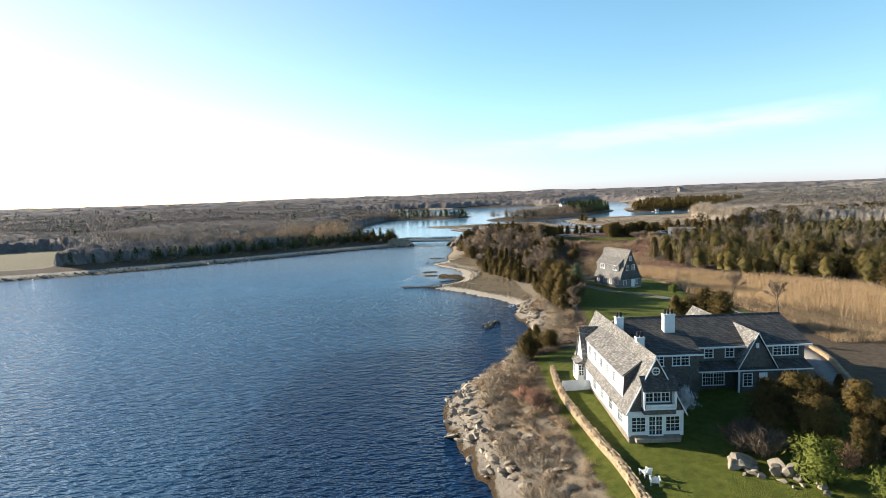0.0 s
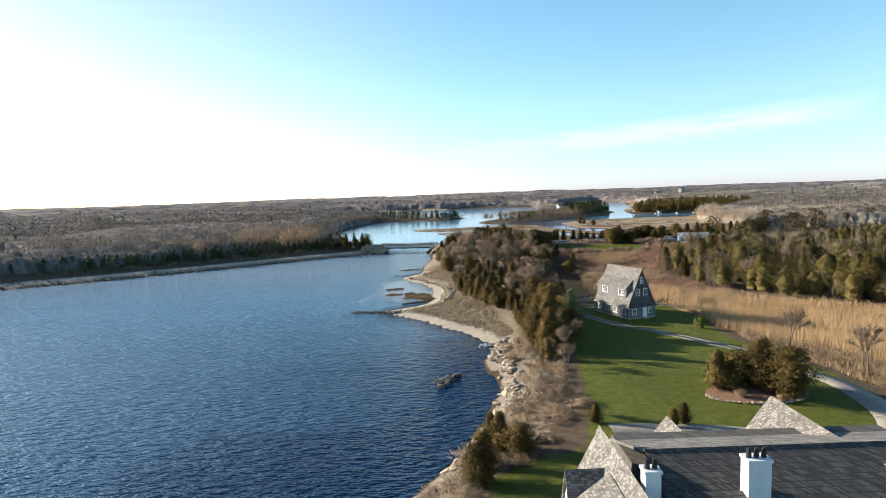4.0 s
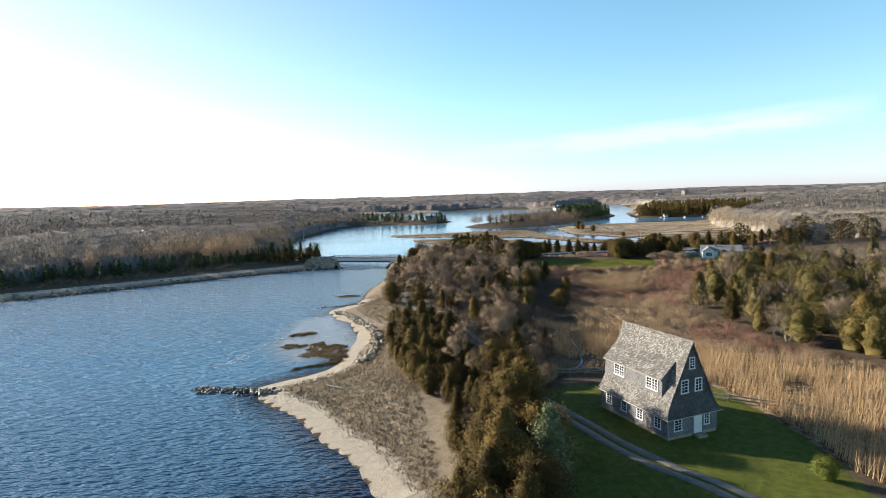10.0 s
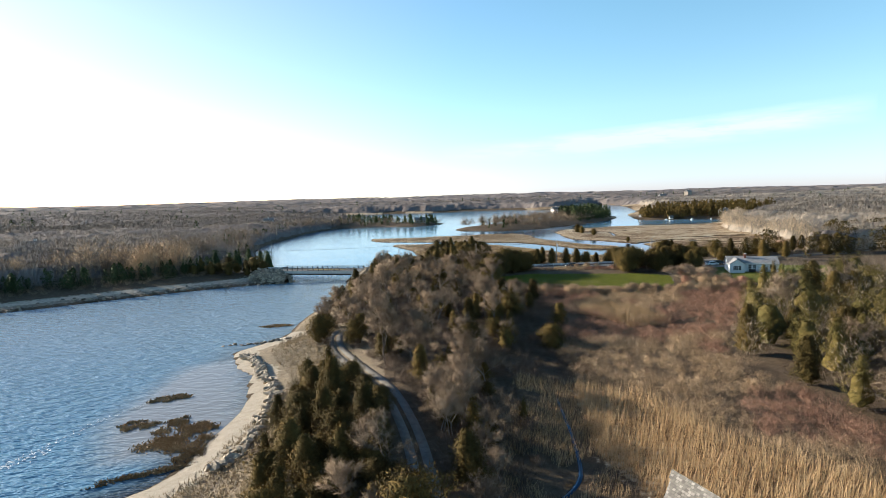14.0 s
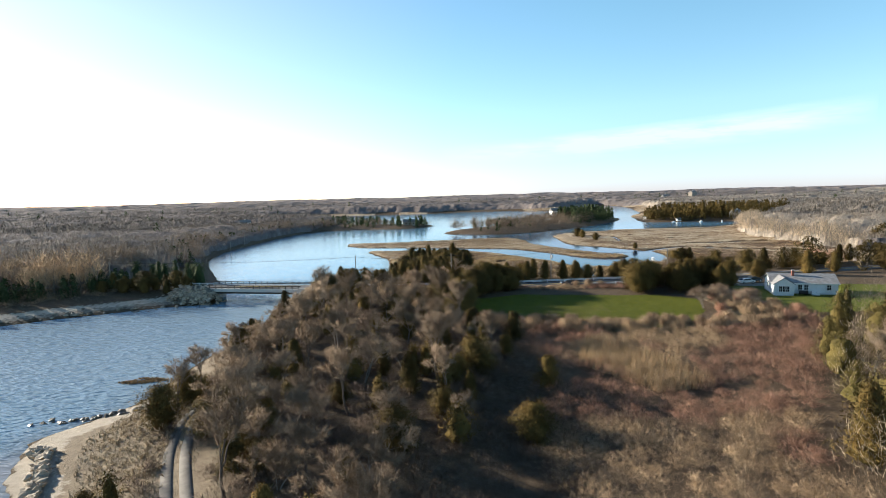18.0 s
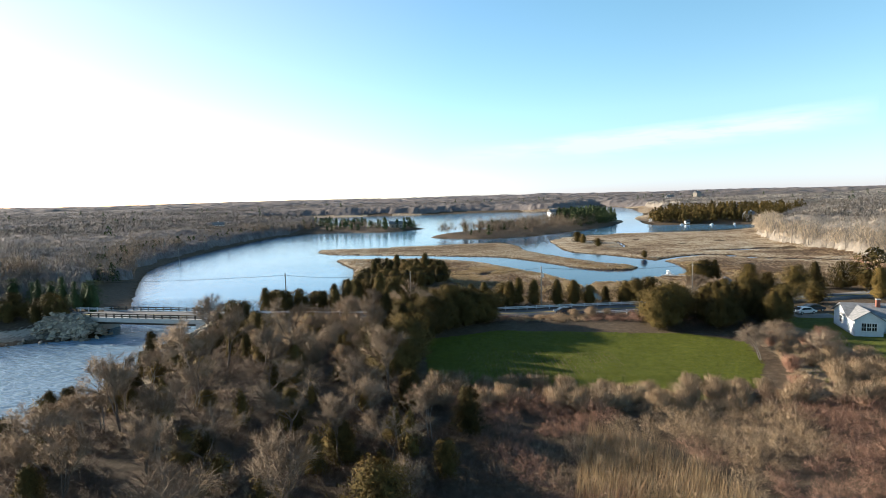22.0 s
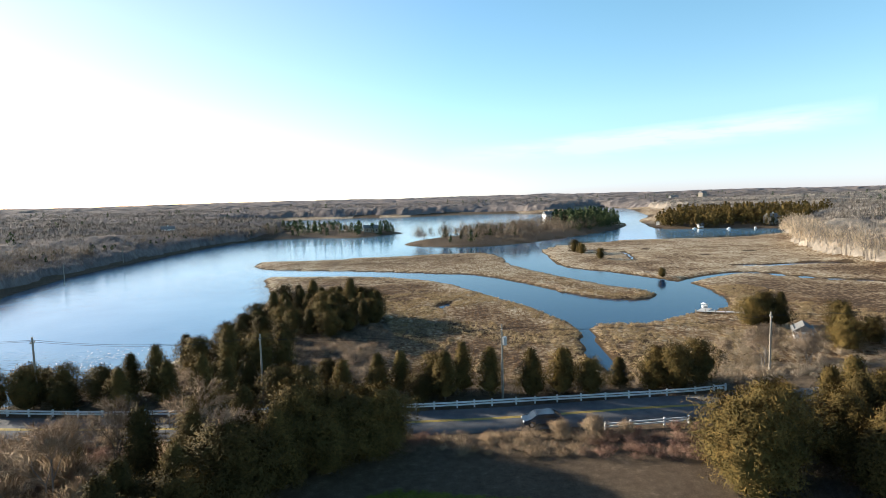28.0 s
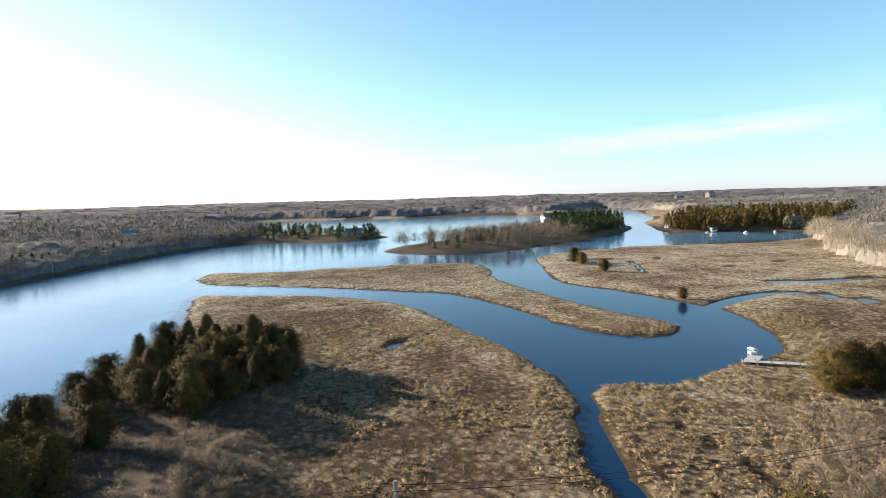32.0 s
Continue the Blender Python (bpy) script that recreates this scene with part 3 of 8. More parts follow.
def slab(bm, line, y0, y1, thick, m=None):
    """A roof skin: the line (x, z) thickened downward and drawn out from y0 to y1."""
    return prism(bm, list(line) + [(x, z - thick) for x, z in reversed(line)], y0, y1, m)


def cyl(bm, p, q, r0, r1=None, n=8):
    p, q = Vector(p), Vector(q)
    d = q - p
    bmesh.ops.create_cone(bm, cap_ends=True, segments=n, radius1=r0, radius2=r0 if r1 is None else r1, depth=d.length,
                          matrix=Matrix.Translation((p + q) / 2) @ d.to_track_quat("Z", "Y").to_matrix().to_4x4())
    return bm


def shingle_material(name, c1, c2, c3, row=0.16, width=0.22):
    """Weathered cedar shingles in courses, every shingle with its own tone."""
    m, nt, b = start(name, 0.85, 0.2)
    sep = nt.nodes.new("ShaderNodeSeparateXYZ")
    nt.links.new(objco(nt), sep.inputs[0])
    com = nt.nodes.new("ShaderNodeCombineXYZ")
    nt.links.new(calc(nt, "ADD", sep.outputs[0], sep.outputs[1]), com.inputs[0])
    nt.links.new(sep.outputs[2], com.inputs[1])
    br = nt.nodes.new("ShaderNodeTexBrick")
    br.offset, br.inputs["Scale"].default_value = 0.5, 1.0
    br.inputs["Brick Width"].default_value, br.inputs["Row Height"].default_value = width, row
    br.inputs["Mortar Size"].default_value, br.inputs["Bias"].default_value = 0.012, 0.0
    br.inputs["Color1"].default_value, br.inputs["Color2"].default_value = (0, 0, 0, 1), (1, 1, 1, 1)
    br.inputs["Mortar"].default_value = (0.0, 0.0, 0.0, 1)
    nt.links.new(com.outputs[0], br.inputs["Vector"])
    big, fine = noise_tex(nt, 0.7, 4, 0.6, objco(nt)), noise_tex(nt, 14, 3, 0.6, objco(nt))
    mid = noise_tex(nt, 2.6, 4, 0.7, objco(nt))
    t = calc(nt, "ADD", calc(nt, "MULTIPLY", br.outputs["Color"], 0.26), calc(nt, "ADD", calc(nt, "MULTIPLY", big, 0.26), calc(nt, "ADD", calc(nt, "MULTIPLY", mid, 0.34), calc(nt, "MULTIPLY", fine, 0.14))))
    nt.links.new(ramp(nt, t, [(0.24, c1), (0.48, c2), (0.72, c3)]), b.inputs["Base Color"])
    saw = calc(nt, "FRACT", calc(nt, "DIVIDE", sep.outputs[2], row))
    bump(nt, b, calc(nt, "ADD", calc(nt, "MULTIPLY", saw, -0.7), calc(nt, "MULTIPLY", br.outputs["Color"], 0.5)), 0.7, 0.03)
    return m


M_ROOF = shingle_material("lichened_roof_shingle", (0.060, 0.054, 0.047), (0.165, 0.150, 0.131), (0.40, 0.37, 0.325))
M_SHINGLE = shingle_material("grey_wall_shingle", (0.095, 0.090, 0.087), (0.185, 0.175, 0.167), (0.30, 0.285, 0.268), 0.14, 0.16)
# wall shingle with the big house's shade put into the colour
M_SHADESHINGLE = shingle_material("shade_wall_shingle", (0.058, 0.052, 0.047), (0.105, 0.095, 0.085), (0.170, 0.154, 0.134), 0.14, 0.16)
# roof shingle again, darkened to carry the shade on slopes away from the sun
M_SHADEROOF = shingle_material("shade_roof_shingle", (0.032, 0.029, 0.027), (0.072, 0.066, 0.060), (0.160, 0.146, 0.127))
M_WHITE = grainy("white_paint", (0.68, 0.67, 0.64), (0.82, 0.81, 0.79), 1.5, rough=0.55, strength=0.1, fine=18, spec=0.4)
M_CLAP = grainy("pale_clapboard", (0.62, 0.63, 0.62), (0.78, 0.79, 0.78), 1.2, rough=0.6, strength=0.15)
M_ASH_ROOF = shingle_material("grey_asphalt_shingle", (0.17, 0.165, 0.16), (0.26, 0.25, 0.24), (0.36, 0.35, 0.33), 0.2, 0.4)
M_BRICK = grainy("red_brick", (0.22, 0.08, 0.05), (0.36, 0.15, 0.10), 6)
M_STONE = grainy("field_stone", (0.16, 0.13, 0.095), (0.38, 0.32, 0.24), 1.3, strength=0.7, dist=0.08, fine=9, vary=0.25)
M_PALESTONE = grainy("pale_granite", (0.24, 0.19, 0.13), (0.50, 0.42, 0.31), 1.1, strength=0.6, dist=0.06, fine=8, vary=0.22)
M_WALLSTONE = grainy("golden_wall_stone", (0.22, 0.15, 0.08), (0.46, 0.34, 0.20), 1.2, strength=0.6, dist=0.06, fine=8, vary=0.22)
M_WETSTONE = grainy("weedy_wet_stone", (0.05, 0.042, 0.03), (0.22, 0.18, 0.13), 1.4, rough=0.5, strength=0.7, dist=0.08, fine=8, vary=0.3)
M_TIMBER = grainy("grey_timber", (0.20, 0.17, 0.13), (0.38, 0.33, 0.27), 3, strength=0.3)
M_DARKTIMBER = grainy("dark_tarred_timber", (0.035, 0.03, 0.025), (0.09, 0.075, 0.06), 3, strength=0.3)
M_ASPHALT = grainy("worn_asphalt", (0.10, 0.095, 0.09), (0.19, 0.18, 0.17), 0.7, strength=0.2, fine=30)
M_TRACK = grainy("worn_track", (0.13, 0.115, 0.095), (0.25, 0.225, 0.19), 1.2, strength=0.5, fine=22)
M_GRAVEL = grainy("pale_gravel", (0.19, 0.165, 0.135), (0.34, 0.30, 0.25), 1.2, strength=0.5, fine=22)
M_CONCRETE = grainy("pale_concrete", (0.42, 0.39, 0.35), (0.60, 0.57, 0.52), 1.2, strength=0.2)
M_METAL = grainy("galvanised_steel", (0.42, 0.43, 0.44), (0.58, 0.59, 0.6), 3, rough=0.45, strength=0.05, metal=0.6)
M_POTS = grainy("dark_clay", (0.02, 0.018, 0.017), (0.05, 0.045, 0.04), 5, strength=0.2)
M_TYRE = grainy("black_rubber", (0.012, 0.012, 0.012), (0.03, 0.03, 0.03), 6, strength=0.1)
M_RUBBLE = grainy("red_earth_mulch", (0.16, 0.085, 0.05), (0.30, 0.18, 0.11), 2, strength=0.7)


def glass_material():
    m, nt, b = start("window_glass", 0.06, 0.5)
    nt.links.new(ramp(nt, noise_tex(nt, 0.8, 2, 0.5, coords(nt)), [(0.3, (0.012, 0.016, 0.02)), (0.7, (0.035, 0.045, 0.05))]), b.inputs["Base Color"])
    return m


M_GLASS = glass_material()
M_CARB = grainy("blue_grey_car_paint", (0.03, 0.045, 0.065), (0.045, 0.06, 0.085), 1, rough=0.25, strength=0, spec=0.6)
M_CARW = grainy("white_car_paint", (0.7, 0.7, 0.7), (0.78, 0.78, 0.78), 1, rough=0.3, strength=0, spec=0.6)


def window(parent, m, w, h, cols=2, rows=3, name="window", surround=0.11, pairs=1):
    """A window in the wall plane x-z, facing -y: surround, sash bars and one pane for each sash, and a sill."""
    bm = bmesh.new()
    for a in ((-w / 2 - surround, -w / 2, -h / 2, h / 2), (w / 2, w / 2 + surround, -h / 2, h / 2)):
        box(bm, a[0], a[1], -0.07, 0.05, a[2], a[3])
    box(bm, -w / 2 - surround, w / 2 + surround, -0.075, 0.05, h / 2, h / 2 + surround)
    for k in range(1, pairs):
        x = -w / 2 + w * k / pairs
        box(bm, x - 0.06, x + 0.06, -0.065, 0.05, -h / 2, h / 2)
    win = part(name, bm, M_WHITE, parent, "white painted window surround")
    win.matrix_basis = m
    part("sill", boxed(-w / 2 - surround - 0.05, w / 2 + surround + 0.05, -0.14, 0.05, -h / 2 - surround, -h / 2), M_WHITE, win)
    for k in range(pairs):
        x0, x1 = -w / 2 + w * k / pairs + (0.06 if k else 0), -w / 2 + w * (k + 1) / pairs - (0.06 if k < pairs - 1 else 0)
        part("pane", boxed(x0, x1, -0.022, -0.012, -h / 2, h / 2), M_GLASS, win, "dark reflecting glass")
        bm = bmesh.new()
        for i in range(1, cols):
            x = x0 + (x1 - x0) * i / cols
            box(bm, x - 0.02, x + 0.02, -0.05, -0.024, -h / 2, h / 2)
        for j in range(1, rows):
            z = -h / 2 + h * j / rows
            t = 0.035 if 2 * j in (rows, rows + 1) else 0.02
            box(bm, x0, x1, -0.052, -0.024, z - t, z + t)
        part("sash_bar", bm, M_WHITE, win)
    return win


def rock_mesh(name, seed, mat, flat=0.7, angular=0.35, fine=1):
    bm = bmesh.new()
    bmesh.ops.create_icosphere(bm, subdivisions=fine, radius=0.5)
    g = random.Random(seed)
    cuts = [(Vector((g.gauss(0, 1), g.gauss(0, 1), g.gauss(0, 1))).normalized(), g.uniform(0.16, 0.36)) for _ in range(9)]
    for v in bm.verts:
        for n, d in cuts:
            e = v.co.dot(n) - d
            if e > 0:
                v.co -= n * e * (0.62 + angular)
        v.co += v.co.normalized() * 0.05 * noise.noise(v.co * 4 + Vector((seed, 0, 0)))
        v.co.z *= flat
    me = bpy.data.meshes.new(name)
    bm.to_mesh(me)
    bm.free()
    me.materials.append(mat)
    return me


ROCKS = [rock_mesh("boulder", i, M_STONE, 0.65 + 0.05 * i, fine=2) for i in range(5)]
PALE_ROCKS = [rock_mesh("stone", 20 + i, M_PALESTONE, 0.6 + 0.06 * i) for i in range(5)]
SLABS = [rock_mesh("stone", 60 + i, M_PALESTONE, 0.34 + 0.04 * i, fine=2) for i in range(5)]
WET_ROCKS = [rock_mesh("stone", 40 + i, M_WETSTONE, 0.55 + 0.06 * i) for i in range(5)]


def ribbon(name, line, half, mat, lift=0.1, drop=0.25, step=1.5, zf=None):
    """A strip with edges that go down into the ground, laid along the line."""
    p = curve_pts(line, step=step)
    t = np.gradient(p, axis=0)
    t /= np.linalg.norm(t, axis=1)[:, None]
    n = np.stack([-t[:, 1], t[:, 0]], -1)
    cols = []
    for o, dz in ((half + 0.12, -drop), (half, 0), (0, 0.03), (-half, 0), (-half - 0.12, -drop)):
        q = p + n * o
        z = (ground_z(q) if zf is None else zf(q)) + lift + dz
        cols.append(np.c_[q, z])
    v = np.stack(cols, 1).reshape(-1, 3)
    i = np.arange(len(p) - 1)[:, None] * 5 + np.arange(4)[None]
    f = np.stack([i, i + 1, i + 6, i + 5], -1).reshape(-1, 4)
    return mesh_np(name, v, f[:, ::-1], mat)
# ---- the shingled cottage on the lawn ----
def build_cottage():
    """Local x across the gable front (0 to 8.2), y along the ridge (0 to 12.7), z from the ground."""
    base = Matrix.Translation((49.85, 157.7, 2.15)) @ pose(0, 0, 0, 0, 0, 21.6)
    h = thing("shingled_cottage", base, "weathered grey shingled cottage with steep flared roof on lawn", "house")
    W, L = 8.2, 12.7
    part("foundation", boxed(0.5, W - 0.5, 0.5, L - 0.5, -0.4, 0.35), M_STONE, h, "rough stone foundation")
    part("wall", boxed(0.45, W - 0.45, 0.45, L - 0.45, 0.3, 2.6), M_SHINGLE, h, "grey shingled ground floor wall")
    left = [(-0.02, 2.48), (0.25, 2.75), (0.55, 3.25), (0.85, 3.95), (1.15, 4.65), (4.1, 10.8)]
    right = [(W - x, z) for x, z in left]
    # gable walls: upright above, flared outward like a skirt below
    for yf, sgn in ((0.72, 1), (L - 0.72, -1)):
        bm = bmesh.new()
        rings = []
        for (xl, z), out in zip(left[:-1], (0.72, 0.45, 0.22, 0.08, 0.0)):
            rings.append((bm.verts.new((xl + 0.04, yf - sgn * out, z)), bm.verts.new((W - xl - 0.04, yf - sgn * out, z))))
        for (a, b), (c, d) in zip(rings[:-1], rings[1:]):
            bm.faces.new((a, b, d, c))
        top = bm.verts.new((4.1, yf, 10.7))
        bm.faces.new((rings[-1][0], rings[-1][1], top))
        bmesh.ops.solidify(bm, geom=bm.faces[:], thickness=0.08)
        part("gable_wall", bm, M_SHINGLE, h, "shaded grey shingled gable")
    for nm, prof in (("roof_slope", left), ("roof_slope", right)):
        part(nm, slab(bmesh.new(), prof, 0.55, L - 0.55, 0.14), M_ROOF, h, "steep lichened shingle roof with flared eave")
    for prof, x0 in ((left, 0), (right, W)):
        s = 1 if x0 == 0 else -1
        for y0, y1 in ((0.0, 0.56), (L - 0.56, L)):
            bm = bmesh.new()
            near = y0 == 0.0
            fl = [0.0, 0.27, 0.45, 0.52, 0.56]
            va, vb = [], []
            for (x, z), o in zip(prof[:5], fl):
                va.append(bm.verts.new((x, o if near else L - o, z)))
                vb.append(bm.verts.new((x, 0.56 if near else L - 0.56, z)))
            for i in range(4):
                bm.faces.new((va[i], va[i + 1], vb[i + 1], vb[i]))
            bmesh.ops.solidify(bm, geom=bm.faces[:], thickness=0.06)
            part("roof_corner", bm, M_ROOF, h)
    part("ridge_cap", prism(bmesh.new(), [(3.86, 10.42), (4.1, 10.92), (4.34, 10.42), (4.1, 10.62)], 0.45, L - 0.45), M_ROOF, h, "weathered grey ridge boards")
    # shed dormers on both slopes
    for s in (1, -1):
        X = (lambda x: x) if s == 1 else (lambda x: W - x)
        y0, y1 = 2.0, L - 0.62
        d = part("dormer", prism(bmesh.new(), [(X(1.0), 4.5), (X(1.12), 6.6), (X(2.9), 8.1)], y0, y1), M_SHINGLE, h, "shingled shed dormer")
        part("dormer_roof", slab(bmesh.new(), [(X(0.78), 6.5), (X(2.95), 8.42)], y0 - 0.12, y1 + 0.05, 0.12), M_ROOF, d, "shingled dormer roof")
        part("fascia", boxed(min(X(0.74), X(0.8)), max(X(0.74), X(0.8)), y0 - 0.12, y1 + 0.05, 6.33, 6.47), M_TIMBER, d)
        for yy in (3.6, 9.3):
            m = pose(X(1.06), yy, 5.55, 0, 0, -90 if s == 1 else 90)
            window(h, m, 1.7, 1.25, 2, 4, pairs=2)
    # eave trim
    for x in (0.0, W):
        part("eave_board", boxed(x - 0.04, x + 0.04, 0, L, 2.42, 2.49), M_CONCRETE, h, "pale eave board")
    for y in (0.0, L):
        part("eave_board", boxed(0, W, y - 0.04, y + 0.04, 2.42, 2.49), M_CONCRETE, h, "pale eave board")
    part("corner_board", boxed(0.40, 0.52, 0.40, 0.52, 0.3, 2.45), M_TIMBER, h)
    # windows and door
    window(h, pose(4.1, 0.68, 8.35), 0.62, 1.15, 2, 4)
    for x in (3.05, 5.1):
        window(h, pose(x, 0.68, 5.75), 0.85, 1.35, 2, 4)
    window(h, pose(1.9, 0.45, 1.55), 0.95, 1.15, 2, 4)
    window(h, pose(6.15, 0.45, 1.6), 0.62, 1.15, 2, 4)
    door = part("door", boxed(4.3, 5.25, 0.36, 0.47, 0.2, 2.25), M_WHITE, h, "pale blue-white front door")
    part("door_frame", box(box(boxed(4.18, 4.3, 0.34, 0.47, 0.2, 2.36), 5.25, 5.37, 0.34, 0.47, 0.2, 2.36), 4.3, 5.25, 0.34, 0.47, 2.25, 2.36), M_WHITE, h)
    part("knob", cyl(bmesh.new(), (5.15, 0.3, 1.15), (5.15, 0.38, 1.15), 0.035), M_POTS, door)
    part("door_step", boxed(4.1, 5.45, -0.5, 0.36, -0.2, 0.16), M_STONE, h)
    for yy in (2.0, 4.9, 7.7, 10.5):
        window(h, pose(0.45, yy, 1.55, 0, 0, -90), 0.85, 1.15, 2, 4)
    for yy in (3.0, 6.3, 9.6):
        window(h, pose(W - 0.45, yy, 1.55, 0, 0, 90), 0.85, 1.15, 2, 4)
    return h


build_cottage()


# ---- the large house by the water ----
def build_big_house():
    """World-aligned; z = 0 is the lawn. The wing with the gable front, then the long range behind it."""
    h = thing("shingled_house", pose(21.0, 55.3, 5.2, 0, 0, 0), "large grey shingled house with white trim beside the water", "house")
    # gable wing: x -2.8..2.8, y 0..22
    L = 22.0
    part("foundation", boxed(-2.7, 2.75, 0.05, L, -0.8, 0.25), M_STONE, h)
    part("wall", boxed(-2.78, 2.8, 0, L, 0.2, 2.7), M_WHITE, h, "white painted ground floor wall")
    left = [(-3.15, 2.45), (-2.85, 2.95), (-2.5, 3.7), (0.0, 8.45)]
    right = [(-x, z) for x, z in left]
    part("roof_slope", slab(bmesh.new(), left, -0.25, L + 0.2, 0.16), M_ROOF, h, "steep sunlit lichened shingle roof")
    part("roof_slope", slab(bmesh.new(), right, -0.25, L + 0.2, 0.16), M_SHADEROOF, h, "steep shingle roof with shade in its colour")
    part("ridge_cap", prism(bmesh.new(), [(-0.22, 8.12), (0, 8.58), (0.22, 8.12), (0, 8.3)], -0.3, L + 0.25), M_ROOF, h)
    part("gable_wall", prism(bmesh.new(), [(-2.75, 2.6), (2.75, 2.6), (2.45, 3.6), (0, 8.2), (-2.45, 3.6)], -0.02, 0.12), M_SHADESHINGLE, h, "shaded shingled gable")
    for pr in (left, right):
        part("bargeboard", slab(bmesh.new(), [(x, z + 0.03) for x, z in pr], -0.33, -0.24, 0.24), M_WHITE, h, "white bargeboard")
    # long shed dormer on the water side, its front white
    y0, y1 = 2.3, 17.5
    d = part("dormer", prism(bmesh.new(), [(-2.62, 3.4), (-2.5, 5.9), (-0.7, 7.2)], y0, y1), M_WHITE, h, "long white-fronted shed dormer")
    part("dormer_roof", slab(bmesh.new(), [(-2.72, 5.82), (-0.65, 7.4)], y0 - 0.15, y1 + 0.1, 0.14), M_ROOF, d)
    part("dormer_cheek", prism(bmesh.new(), [(-2.6, 3.45), (-2.45, 5.75), (-0.75, 7.05)], y0 - 0.03, y0 - 0.001), M_SHADESHINGLE, d)
    for yy in (5.2, 7.8, 10.4, 13.0, 15.6):
        window(h, pose(-2.56, yy, 4.7, 0, 0, -90), 0.9, 1.2, 2, 4)
    for yy in (2.6, 6.0, 9.4, 12.6):
        window(h, pose(-2.78, yy, 1.5, 0, 0, -90), 1.3, 1.5, 3, 4)
    # cross gable with a white peak on the water side
    m = pose(0, 18.6, 0, 0, 0, 90)
    part("cross_gable", prism(bmesh.new(), [(-2.0, 2.5), (2.0, 2.5), (1.7, 3.2), (0, 7.0), (-1.7, 3.2)], 0.0, 3.1, m), M_WHITE, h, "white peaked cross gable")
    for s in (1, -1):
        part("cross_gable_roof", slab(bmesh.new(), [(s * 2.25, 2.4), (s * 1.8, 3.25), (0, 7.2)], -0.3, 3.3, 0.14, m), M_ROOF, h)
    bay = part("bay", boxed(-3.9, -2.75, 17.5, 19.7, 0.0, 2.5, bevel=0.12), M_WHITE, h, "white window bay")
    part("bay_roof", prism(bmesh.new(), [(-4.1, 2.45), (-2.7, 3.15), (-2.7, 2.45)], 17.3, 19.9), M_ROOF, bay)
    window(h, pose(-3.9, 18.6, 1.5, 0, 0, -90), 1.1, 1.4, 3, 4)
    window(h, pose(-3.3, 17.5, 1.5), 0.6, 1.4, 2, 4)
    # front: ground floor of windows and french door
    window(h, pose(-1.75, 0, 1.35), 1.35, 1.5, 3, 4)
    window(h, pose(1.75, 0, 1.35), 1.35, 1.5, 3, 4)
    window(h, pose(0, 0, 1.2), 1.3, 1.9, 2, 4, name="french_door", pairs=2)
    part("door_step", boxed(-2.2, 2.3, -0.8, 0.0, -0.3, 0.12), M_STONE, h)
    for x in (-2.7, 2.72):
        part("corner_board", boxed(x - 0.14, x + 0.14, -0.06, 0.1, 0.1, 2.65), M_WHITE, h)
    part("eave_band", boxed(-2.85, 2.85, -0.12, 0.05, 2.45, 2.75), M_WHITE, h)
    # balcony recess under an awning roof
    part("balcony_wall", boxed(-1.45, 1.75, -0.95, -0.03, 3.2, 3.45), M_WHITE, h, "white balcony floor edge")
    part("balcony_skirt", prism(bmesh.new(), [(0.0, 2.7), (0.9, 2.7), (0.9, 3.2), (0.0, 3.2)], -1.45, 1.75, pose(0, 0, 0, 0, 0, 90) @ Matrix.Diagonal((-1, -1, 1, 1))), M_SHADESHINGLE, h)
    for x in (-1.4, 1.7):
        part("balcony_post", boxed(x - 0.09, x + 0.09, -0.95, -0.8, 3.4, 5.3), M_WHITE, h)
        part("balcony_side", boxed(x - 0.05, x + 0.05, -0.9, 0.0, 3.4, 5.2), M_WHITE, h)
    part("balcony_rail", boxed(-1.4, 1.7, -0.95, -0.87, 3.4, 3.75), M_WHITE, h)
    part("awning_roof", prism(bmesh.new(), [(-1.15, 5.15), (-1.15, 5.28), (0.05, 6.5), (0.05, 6.3)], -1.65, 1.95, pose(0, 0, 0, 0, 0, 90) @ Matrix.Diagonal((1, -1, 1, 1))), M_SHADEROOF, h, "dark awning roof over the balcony")
    window(h, pose(0.15, -0.03, 4.45), 2.4, 1.35, 2, 3, pairs=3)
    o = part("round_window", cyl(bmesh.new(), (0, -0.14, 6.95), (0, 0.0, 6.95), 0.42, n=24), M_WHITE, h, "white ring of a round window")
    part("pane", cyl(bmesh.new(), (0, -0.16, 6.95), (0, -0.145, 6.95), 0.29, n=24), M_GLASS, o)
    part("sash_bar", box(boxed(-0.025, 0.025, -0.18, -0.162, 6.67, 7.23), -0.28, 0.28, -0.18, -0.162, 6.925, 6.975), M_WHITE, o)
    # chimneys
    def chimney(x, y, z0, z1, w, dpt, pots):
        c = part("chimney", boxed(x - w / 2, x + w / 2, y - dpt / 2, y + dpt / 2, z0, z1), M_WHITE, h, "white painted chimney")
        part("chimney_cap", boxed(x - w / 2 - 0.07, x + w / 2 + 0.07, y - dpt / 2 - 0.07, y + dpt / 2 + 0.07, z1 - 0.12, z1 + 0.04), M_WHITE, c)
        for i in range(pots):
            px = x + (i - (pots - 1) / 2) * w / pots
            part("chimney_pot", cyl(bmesh.new(), (px, y, z1), (px, y, z1 + 0.62), 0.16, 0.12, 10), M_POTS, c, "dark clay chimney pot")
    chimney(0.35, 5.6, 6.5, 9.0, 0.85, 0.7, 2)
    chimney(0.75, 14.2, 7.0, 9.35, 0.9, 0.8, 2)
    chimney(7.4, 15.2, 5.8, 9.3, 1.35, 0.9, 3)
